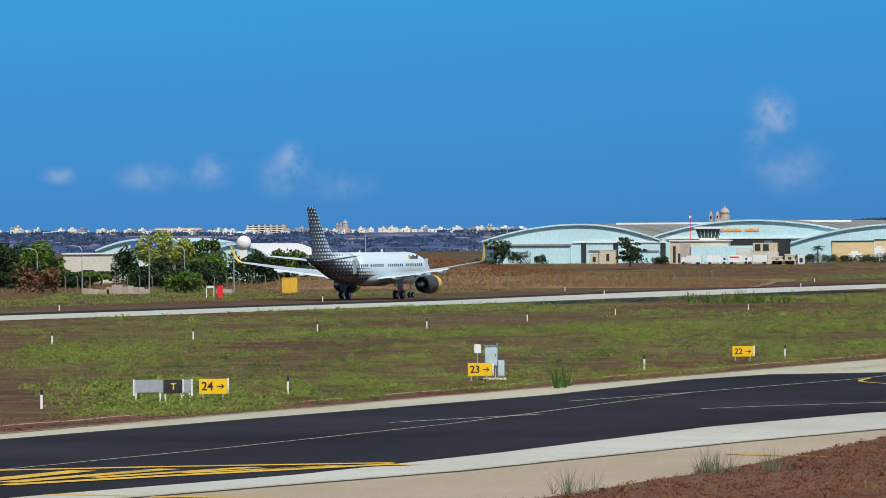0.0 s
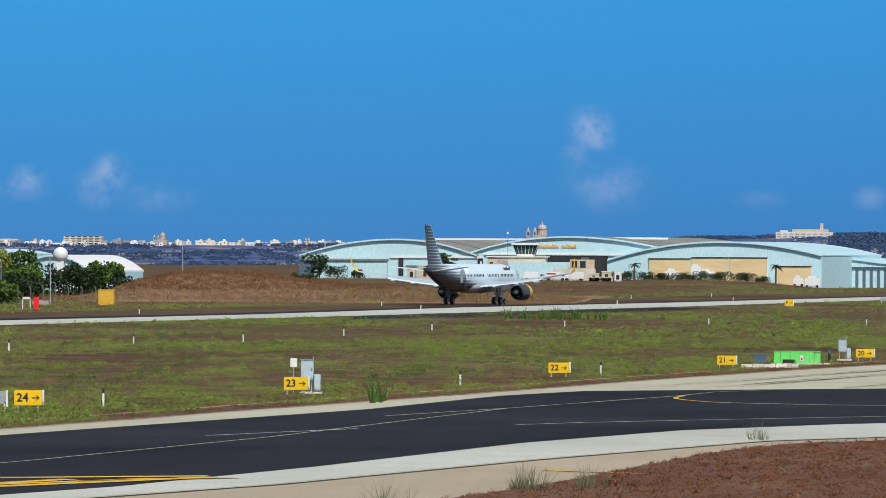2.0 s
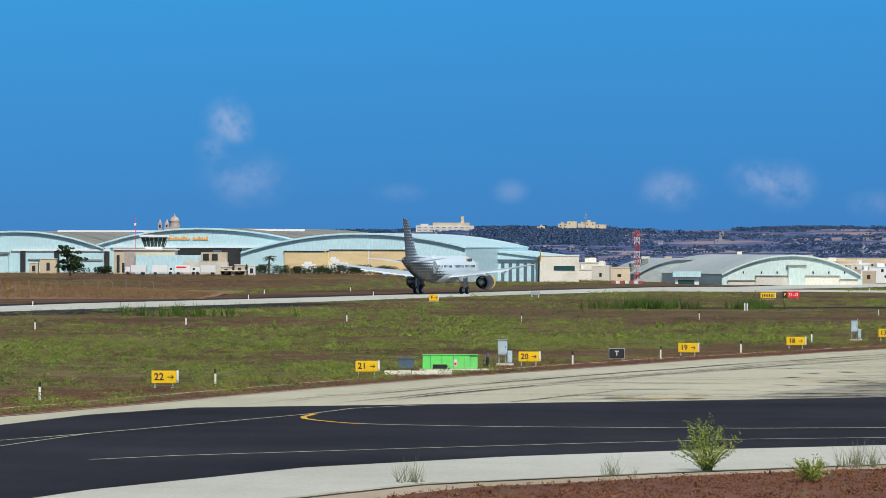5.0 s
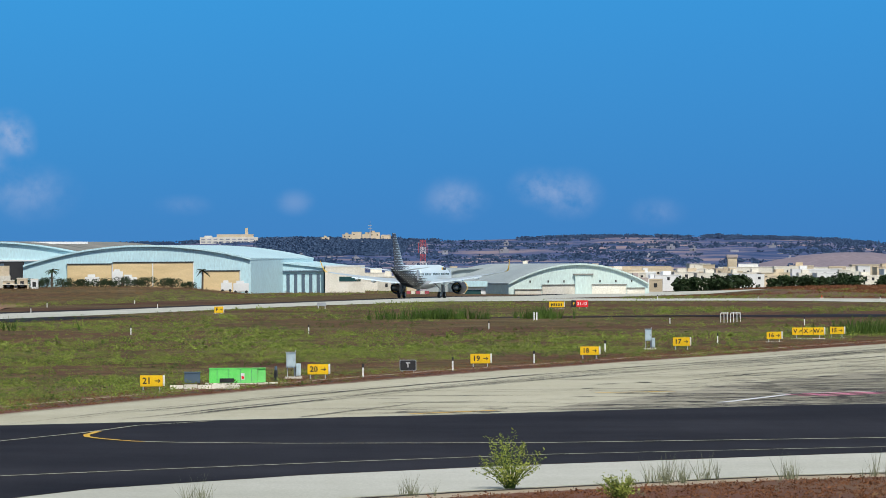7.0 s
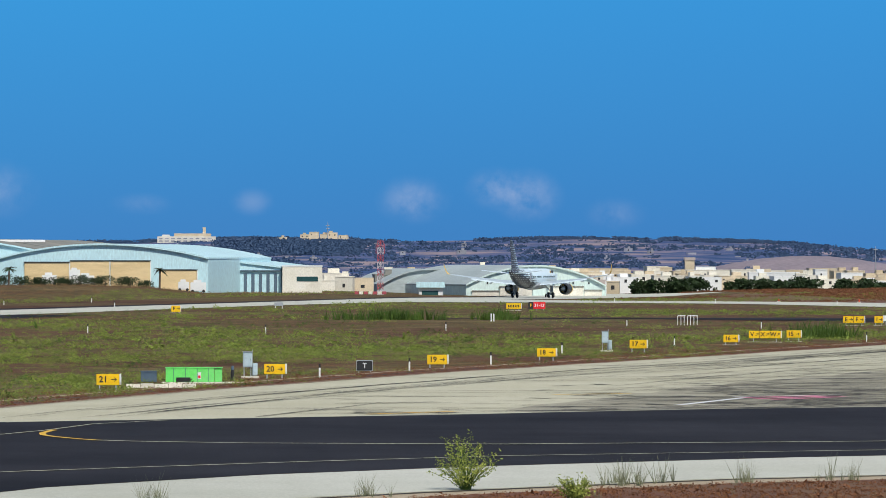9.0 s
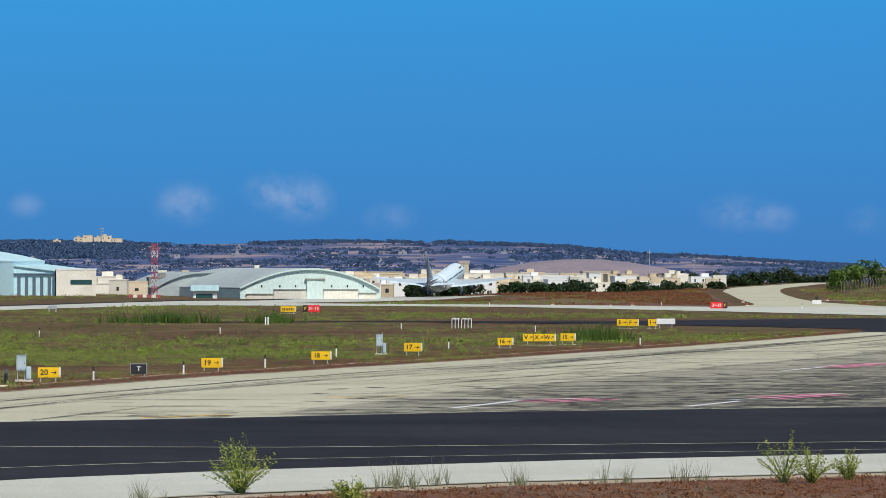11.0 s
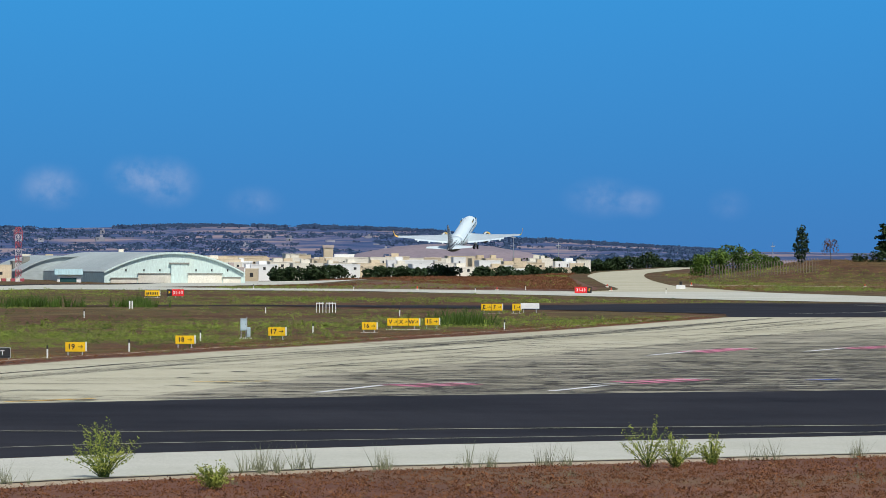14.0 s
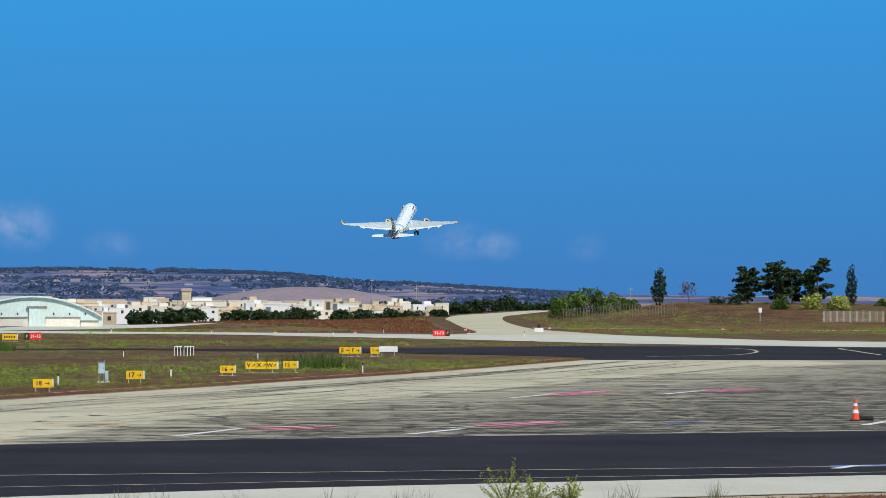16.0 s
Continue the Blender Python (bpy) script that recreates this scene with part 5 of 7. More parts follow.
    plant("cypress", 196.1, 1150, 8.6, 4.0, LEAF_DARK, "dark ragged cypress standing alone on the rise", "tree", 270, "cypress", n=1500, leaf=0.4, z0=3.6)
    plant("bare_tree", 202.8, 1152, 6.0, 3.6, LEAF_DRY, "half-bare reddish brown tree on the rise", "tree", 271, n=420, leaf=0.28, z0=3.7, trunk=0.12)
    for i, (x, y, h, w) in enumerate(((216.0, 1152, 9.0, 6), (222, 1150, 10.2, 7.5), (226.5, 1155, 8.6, 6), (231.5, 1152, 10.9, 7.5))):
        plant("pine_tree", x, y, h, w, LEAF_DARK, "tall dark pine with layered wind-swept branches", "tree", 280 + i, "pine", n=3600, leaf=0.5, group="pines", z0=3.6)
    plant("cypress", 239, 1150, 10.0, 3.0, LEAF_DARK, "slim dark cypress on the rise", "tree", 290, "cypress", n=1700, leaf=0.35, z0=3.1)
    for i, (x, h, w) in enumerate(((208, 3.4, 5), (212, 4.0, 5), (246, 3, 6), (252, 3.4, 6))):
        plant("shrub", x, 1148, h, w, LEAF_DARK if i < 2 else LEAF, "dull green shrub among the pines", "shrub", 300 + i, "shrub", n=700, leaf=0.35, z0=3.2)
    for i, (x, h, w) in enumerate(((219, 4.6, 5), (226, 5.4, 6.5), (232, 4.6, 6))):
        plant("bush", x, 1130, h, w, LEAF_LIME if i else LEAF, "yellow-green bush behind the fence", "bush", 310 + i, "shrub", n=1100, leaf=0.42, z0=2.2)
    # dark trees before the far town
    for i in range(24):
        x = 84 + i * 4.4 + rng.uniform(-2.5, 2.5)
        y = 1450 + rng.uniform(-15, 25)
        if i in (2, 3, 9, 10, 16):
            continue
        plant("tree", x, y, rng.uniform(3.6, 5.6), rng.uniform(6, 11), LEAF_DARK, "dark clump of trees before the distant town", "tree", 330 + i, "shrub", n=1500, leaf=0.62, z0=-2.6, group="town trees")
    for i in range(14):
        x = 172 + i * 4.0
        plant("tree", x * 1.28, 1920 + rng.uniform(-10, 20), rng.uniform(4.6, 6.8) + (3 if i == 10 else 0), rng.uniform(8, 12), LEAF_DARK, "dark clump of distant trees behind the curve", "tree", 360 + i, "shrub", n=1500, leaf=0.7, z0=-2.2, group="far trees")
    # weeds by the taxiway
    for i, (x, y, h, w, stems) in enumerate(((6.55, 171.0, 1.95, 2.4, 64), (25.2, 178.5, 1.85, 2.0, 26), (26.1, 178.2, 1.25, 1.7, 34), (27.7, 180.5, 1.1, 1.2, 30), (9.6, 162.6, 0.95, 1.5, 44))):
        fennel(x, y, h, w, stems, 400 + i)


def fennel(x, y, h, w, stems, seed):
    """A vase of thin stems from one root, with small leaves along their upper parts."""
    r = random.Random(seed)
    t = thing("fennel_bush", pose(x, y, 0.03), "tall spindly yellow-green weed bush beside the taxiway", "bush", "verge weeds")
    bm, verts, faces = bmesh.new(), [], []
    for k in range(stems):
        a, q = r.uniform(0, 6.283), 0.5 * w * math.sqrt(r.random())
        top = Vector((math.cos(a) * q, math.sin(a) * q, h * r.uniform(0.45, 1.0) * (1 - 0.35 * (2 * q / w) ** 2)))
        root = Vector((r.gauss(0, 0.07), r.gauss(0, 0.07), -0.03))
        mid = Vector((top.x * 0.42, top.y * 0.42, top.z * 0.5))
        tube(bm, root, mid, 0.012, 0.009, 4)
        tube(bm, mid, top, 0.009, 0.004, 4)
        for j in range(34):
            f = 0.18 + 0.86 * r.random() ** 0.8
            c = (root.lerp(mid, f * 2) if f < 0.5 else mid.lerp(top, f * 2 - 1)) + Vector((r.gauss(0, 0.05), r.gauss(0, 0.05), r.gauss(0, 0.04)))
            d = Vector((r.gauss(0, 1), r.gauss(0, 1), r.gauss(0.3, 0.8))).normalized()
            e = d.cross(Vector((r.gauss(0, 1), r.gauss(0, 1), r.gauss(0, 1)))).normalized()
            ln, n = r.uniform(0.03, 0.075), len(verts)
            verts += [c - d * ln * 0.6, c + e * ln * 0.35, c + d * ln, c - e * ln * 0.35]
            faces.append((n, n + 1, n + 2, n + 3))
    me = bpy.data.meshes.new("leaves")
    me.from_pydata(verts, [], faces)
    me.materials.append(LEAF_LIME)
    part("leaves", me, None, t)
    part("stem", bm, LEAF, t)


def tufts(name, spots, material, blades, label, seed, thin=0.11):
    """Grass in tufts: spots of (x, y, z, height, width)."""
    rng = np.random.default_rng(seed)
    s = np.repeat(np.array(spots), blades, axis=0)
    n = len(s)
    a = rng.uniform(0, 2 * np.pi, n)
    off = rng.normal(0, 0.35, (n, 2)) * s[:, 4:5]
    base = np.stack([s[:, 0] + off[:, 0], s[:, 1] + off[:, 1], s[:, 2] - 0.03], 1)
    h = s[:, 3] * rng.uniform(0.45, 1.15, n)
    wd = s[:, 3] * rng.uniform(0.6, 1.4, n) * thin
    side = np.stack([np.cos(a), np.sin(a), np.zeros(n)], 1) * wd[:, None]
    tip = base + np.stack([rng.normal(0, 0.3, n) * h, rng.normal(0, 0.3, n) * h, h], 1)
    v = np.stack([base - side, base + side, tip], 1).reshape(-1, 3)
    me = bpy.data.meshes.new(name)
    me.from_pydata(v.tolist(), [], np.arange(3 * n).reshape(-1, 3).tolist())
    me.materials.append(material)
    return tagged(new(name, me), label, "grass", kind="stuff")


def clumps(name, spots, material, leaves, label, seed, leaf=0.4):
    """Low leafy weeds: mounds of small tilted leaves at spots of (x, y, z, height, width)."""
    rng = np.random.default_rng(seed)
    s = np.repeat(np.array(spots), leaves, axis=0)
    n = len(s)
    a, r = rng.uniform(0, 2 * np.pi, n), np.sqrt(rng.uniform(0, 1, n))
    z = s[:, 2] + s[:, 3] * (1 - 0.75 * r * r) * rng.uniform(0.1, 1.0, n)
    c = np.stack([s[:, 0] + np.cos(a) * r * s[:, 4], s[:, 1] + np.sin(a) * r * s[:, 4], z], 1)
    u = rng.normal(0, 1, (n, 3))
    u /= np.linalg.norm(u, axis=1)[:, None]
    w = np.cross(u, rng.normal(0, 1, (n, 3)))
    w /= np.linalg.norm(w, axis=1)[:, None]
    k = (s[:, 3] * leaf * rng.uniform(0.5, 1.3, n))[:, None]
    v = np.stack([c - u * k - w * k * 0.4, c + w * k * 0.55, c + u * k * 1.3], 1).reshape(-1, 3)
    me = bpy.data.meshes.new(name)
    me.from_pydata(v.tolist(), [], np.arange(3 * n).reshape(-1, 3).tolist())
    me.materials.append(material)
    return tagged(new(name, me), label, "weeds", kind="stuff")


def on_curve(x, y):
    """On the curving taxiway or the service road."""
    xc = float(np.interp(y, [858, 1000, 1206, 1320, 1457, 1627], [124, 140, 164, 178, 198, 232]))
    if abs(x - xc) < 12 or y < 862:
        return True
    yr = float(np.interp(x, [150, 190, 260], [1020, 966, 918]))
    return x > 148 and abs(y - yr) < 14


RUN_NEAR = [(-165, 260), (-102, 448), (-69, 555), (-28, 702), (1, 822), (22, 885)]


def in_field(x, y):
    ya = np.interp(y, [p[1] for p in A_EDGE], [p[0] for p in A_EDGE])
    if y < 557 and x > ya - 1.0:
        return False
    xr = np.interp(y, [p[1] for p in RUN_NEAR], [p[0] for p in RUN_NEAR])
    if x < xr + 1:
        return False
    if y > 695 and 70 < x < float(np.interp(y, [690, 731, 782, 860, 884], [133, 113, 100, 73, 45])) - 3 and y < 870:
        return True
    if 630 < y < 660 and x > 18 or y >= 557 and x > 70 or y > 870:
        return False
    return True


def make_grass():
    rng = random.Random(21)
    green, distant, straw, edge, rust = [], [], [], [], []
    for i in range(170000):
        y = 170 + 720 * rng.random() ** 1.25
        x = rng.uniform(-0.235, 0.165) * y + rng.uniform(-4, 4)
        if not in_field(x, y):
            continue
        v = noise.noise((x * 0.03, y * 0.016, 0.7)) + 0.55 * noise.noise((x * 0.11, y * 0.045, 4.2)) + 0.75 * noise.noise((x * 0.35, y * 0.14, 1.2)) + 0.17
        if 575 < y < 640 and x > -20:
            v -= 0.25
        big = min(1.0, max(0.0, v * 0.9 + 0.25))
        if v > -0.05 and rng.random() < 0.12 + 0.75 * min(0.7, v + 0.05):
            (green if y < 430 else distant).append((x, y, -0.02, (0.16 + 0.38 * big * rng.random()) * (1.7 if rng.random() < 0.03 else 1), 0.28 + 0.5 * big * rng.random()))
        elif rng.random() < 0.25:
            straw.append((x, y, -0.02, 0.08 + 0.14 * rng.random(), 0.25 + 0.5 * rng.random()))
    for i in range(9000):         # dry fringe along the pavement
        f = rng.random()
        x, y = along(A_EDGE, f)
        k = abs(rng.gauss(0, 1)) * 6
        edge.append((x - 0.9 * k * 0.7 - 0.4, y + 0.3 * k, 0, rng.uniform(0.06, 0.15), 0.4))
    for i in range(66000):       # reddish verge
        x, y = rng.uniform(-26, 46), rng.uniform(45, 192)
        yd = np.interp(x, [p[0] for p in E_EDGE], [p[1] for p in E_EDGE])
        if y < yd - 0.3 and (y > yd - 98) and (y > 110 or x < 14):
            (rust if rng.random() < 0.93 else straw).append((x, y, 0.03, rng.uniform(0.05, 0.15) * (1.8 if rng.random() < 0.03 else 1), 0.22))
    lush, dull = [], []
    for i in range(60000):        # beyond the runway
        y = rng.uniform(480, 1180)
        x = rng.uniform(-0.25, 0.24) * y
        xr = float(np.interp(y, [266, 505, 625, 720, 820, 1010, 1271], [-205, -130, -95, -74, -45, 2, 50]))
        v = noise.noise((x * 0.03, y * 0.015, 5.5))
        if x < xr - 2:
            near = (xr - x) < 22
            (lush if (near and v > -0.25) or v > 0.3 else dull).append((x, y, height(x, y), rng.uniform(0.2, 0.5), rng.uniform(0.4, 0.9)))
        elif y > 905 and x > 56 and x > float(np.interp(y, [885, 1250], [36, 116])) and not on_curve(x, y):
            if rng.random() < 0.6:
                (lush if v > 0.3 or (x < 90 and y < 1030) else (dull if x > 150 or rng.random() < 0.2 else rust)).append((x, y, height(x, y), rng.uniform(0.2, 0.55), rng.uniform(0.4, 0.9)))
    for i in range(36000):
        x, y = rng.uniform(110, 285), rng.uniform(880, 1420)
        if not on_curve(x, y) and (y > 905 or x > 140):
            k = noise.noise((x * 0.05, y * 0.02, 2.5))
            left = x < float(np.interp(y, [1029, 1206, 1320, 1457], [136.6, 157.5, 171, 191]))
            (rust if left and k < 0.42 else lush if k > 0.06 else dull).append((x, y, height(x, y), rng.uniform(0.2, 0.55), rng.uniform(0.3, 0.8)))
    clumps("field_weeds", green, GRASS, 28, "patchy green weeds over the airfield", 1, 0.15)
    clumps("distant_field_weeds", distant, GRASS, 13, "patchy green weeds over the far airfield", 12, 0.24)
    clumps("dry_weeds", straw, STRAW, 9, "dry straw-coloured weeds over the airfield", 2, 0.27)
    clumps("fringe_weeds", edge, VERGE, 10, "reddish dry weeds along the apron edge", 3)
    clumps("verge_grass", rust, VERGE, 13, "reddish dry weeds on the near verge", 4, 0.34)
    clumps("far_weeds", dull, STRAW, 10, "dry brown weeds beyond the runway", 5, 0.26)
    clumps("far_green_weeds", lush, GRASS, 10, "olive green weeds beyond the runway", 8, 0.26)
    shrubby = []
    for i in range(9000):         # darker tufts that stand above the weeds
        y = 180 + 560 * rng.random() ** 1.3
        x = rng.uniform(-0.235, 0.165) * y
        if in_field(x, y) and noise.noise((x * 0.07, y * 0.03, 6.1)) > -0.05:
            shrubby.append((x, y, -0.02, rng.uniform(0.22, 0.5), rng.uniform(0.2, 0.5)))
    clumps("dark_tufts", shrubby, LEAF, 26, "dark green tufts among the field weeds", 13, 0.15)
    tall = []
    for cx, cy, w, n in ((15.5, 640, 6.5, 200), (28.5, 640, 3.4, 90), (52.5, 500, 3.2, 110), (-24.7, 215.5, 0.3, 7), (-36, 560, 8, 60)):
        for i in range(n):
            tall.append((cx + rng.gauss(0, w * 0.45), cy + rng.gauss(0, 2.0), 0, rng.uniform(0.8, 1.8), 0.25))
    tufts("tall_reeds", tall, LEAF, 9, "tall green reeds in the field", 6, 0.035)
    wild = []
    for x, y, n in ((-10.1, 113, 20), (-13.4, 98, 12), (-7.9, 114, 12), (-3.3, 162, 9), (3.3, 167, 9), (12.1, 176.5, 9), (13.3, 177.5, 6), (16, 176.8, 8), (19.5, 178.7, 8), (11.8, 174.5, 9), (22, 180, 8), (30, 184, 6), (34, 186, 6)):
        for i in range(n):
            wild.append((x + rng.gauss(0, 0.35), y + rng.gauss(0, 0.3), 0.03, rng.uniform(0.4, 1.0), 0.1))
    for i in range(420):          # scattered over the reddish verge
        x, y = rng.uniform(-24, 44), rng.uniform(60, 190)
        yd = np.interp(x, [p[0] for p in E_EDGE], [p[1] for p in E_EDGE])
        if yd - 70 < y < yd - 0.4:
            for k in range(3):
                wild.append((x + rng.gauss(0, 0.2), y + rng.gauss(0, 0.2), 0.03, rng.uniform(0.08, 0.4), 0.1))
    tufts("verge_weeds", wild, SAGE, 12, "thin grey-green weeds on the near verge", 7, 0.014)


# ---- buildings ----
def arc(x0, z0, xa, za, x1, z1, n=18):
    """An arched roof line through an apex."""
    out = []
    for i in range(n + 1):
        f = i / n
        x = x0 + f * (x1 - x0)
        k = (x - xa) / ((x0 - xa) if x < xa else (x1 - xa))
        out.append((x, za + (((z0 if x < xa else z1) - za) * k * k)))
    return out


def arch_hall(name, line, y, base, shift, label, wall, roof, trim=None):
    """A hall with an arched roof: its front wall, roof shell and edge trim. shift: from the front to the back."""
    t = thing(name, pose(0, y, 0), label, "hangar")
    sx, sy = shift
    bm = bmesh.new()
    x0, x1 = line[0][0], line[-1][0]
    ring0 = [(x, 0, z) for x, z in line] + [(x1, 0, base), (x0, 0, base)]
    loft(bm, [ring0, [(x + sx, sy, z) for x, _, z in ring0]])
    part("wall_shell", bm, wall, t)
    bm = bmesh.new()
    lo, hi = [(x, -0.5, z + 0.02) for x, z in line], [(x, -0.5, z + 0.32) for x, z in line]
    ring0 = lo + hi[::-1]
    loft(bm, [ring0, [(x + sx * 1.01, sy + 0.6, z) for x, _, z in ring0]])
    part("roof", bm, roof, t)
    bm = bmesh.new()
    ring0 = [(x, -0.62, z - 0.02) for x, z in line] + [(x, -0.62, z + 0.34) for x, z in line][::-1]
    loft(bm, [ring0, [(x, -0.5, z) for x, _, z in ring0]])
    part("roof_edge", bm, trim or wall, t)
    # sheet joints down the front
    n = int((x1 - x0) / 2.4)
    xs, zs = [p[0] for p in line], [p[1] for p in line]
    for i in range(1, n):
        x = x0 + (x1 - x0) * i / n
        part("sheet_rib", boxed(x - 0.03, x + 0.03, -0.03, 0, base, float(np.interp(x, xs, zs)) - 0.1), wall, t)
    return t


def panel(name, t, x0, x1, z0, z1, material, depth=0.12, label=""):
    return part(name, boxed(x0, x1, -depth, 0.05, z0, z1), material, t, label)


WINDOW = None


def house(x, y, z, w, d, h, material, rng, label, group, storeys=2, name="house"):
    global WINDOW
    t = thing(name, pose(x, y, z, 0, 0, rng.uniform(-8, 8)), label, "house", group)
    body = part("wall", boxed(-w / 2, w / 2, 0, d, -3, h), material, t)
    part("parapet", boxed(-w / 2 - 0.08, w / 2 + 0.08, -0.08, d + 0.08, h, h + 0.25), material, t)
    if rng.random() < 0.6:
        q = rng.uniform(-0.25, 0.25) * w
        part("roof_room", boxed(q - w * 0.15, q + w * 0.15, d * 0.3, d * 0.7, h + 0.2, h + 1.3), material, t)
    if WINDOW is None:
        WINDOW = mesh_of(boxed(-0.5, 0.5, -0.04, 0.04, -0.5, 0.5), "window", DARK)
    n = max(1, int(w / 2.6))
    for s in range(storeys):
        for i in range(n):
            if rng.random() < 0.75:
                ww, hh = rng.uniform(0.5, 0.9), rng.uniform(0.6, 1.0)
                part("window", WINDOW, None, t, at=Matrix.Translation((-w / 2 + w * (i + 0.5) / n, -0.02, h * (s + 0.55) / storeys)) @ Matrix.Diagonal((ww, 1, hh, 1)))
    return t


def church(x, y, z, k, material, label, dome=True):
    t = thing("church", pose(x, y, z), label, "church")
    part("nave", boxed(-4 * k, 4 * k, 0, 6 * k, -4 * k, 3.0 * k), material, t)
    part("transept", boxed(-2.2 * k, 2.2 * k, -0.6 * k, 6.5 * k, -4 * k, 3.8 * k), material, t)
    if dome:
        part("drum", tube(bmesh.new(), (0.8 * k, 3 * k, 3.5 * k), (0.8 * k, 3 * k, 5.4 * k), 1.7 * k, 1.7 * k, 16), material, t)
        part("dome", loft(bmesh.new(), [[(0.8 * k + 1.75 * k * math.cos(u) * math.cos(2 * math.pi * i / 16), 3 * k + 1.75 * k * math.cos(u) * math.sin(2 * math.pi * i / 16), 5.4 * k + 1.9 * k * math.sin(u)) for i in range(16)]
                                         for u in (0, 0.35, 0.7, 1.05, 1.35, 1.5)]), material, t, smooth=True)
        part("lantern", tube(bmesh.new(), (0.8 * k, 3 * k, 7.2 * k), (0.8 * k, 3 * k, 8.4 * k), 0.4 * k, 0.1 * k, 10), material, t)
    for s in (-1, 1):
        q = -2.6 * k + s * 1.1 * k
        tw = part("bell_tower", boxed(q - 0.6 * k, q + 0.6 * k, -0.4 * k, 0.8 * k, -2 * k, 5.0 * k), material, t)
        part("tower_cap", tube(bmesh.new(), (q, 0.2 * k, 5.0 * k), (q, 0.2 * k, 6.4 * k), 0.62 * k, 0.08 * k, 10), material, tw)
        part("belfry_opening", boxed(q - 0.25 * k, q + 0.25 * k, -0.45 * k, -0.35 * k, 3.6 * k, 4.6 * k), DARK, tw)
    return t


def truck(x, y, label, cab=True):
    t = thing("truck", pose(x, y, height(x, y), 0, 0, 4 if int(x) % 2 else 176) @ Matrix.Scale(0.8, 4), label, "truck", "parked trucks")
    part("cargo_box", boxed(-2.2, 1.6, -0.9, 0.9, 0.6, 2.4, bevel=0.05), WHITE, t)
    c = part("cab", boxed(1.7, 3.1, -0.85, 0.85, 0.5, 2.0, bevel=0.15), WHITE, t)
    part("windscreen", boxed(2.95, 3.12, -0.7, 0.7, 1.2, 1.8, bevel=0.03), GLASS, c)
    part("side_window", boxed(2.2, 2.8, -0.88, -0.84, 1.2, 1.75), GLASS, c)
    if "red" in label:
        part("stripe", boxed(-1.9, 0.6, -0.93, -0.9, 1.7, 2.1), RED, t)
    w = wheel_mesh(0.42, 0.25)
    for wx in (-1.4, 2.4):
        for wy in (-0.75, 0.75):
            part("wheel", w, None, t, at=Matrix.Translation((wx, wy, 0.42)) @ Matrix.Rotation(radians(90), 4, "Z"))
    return t


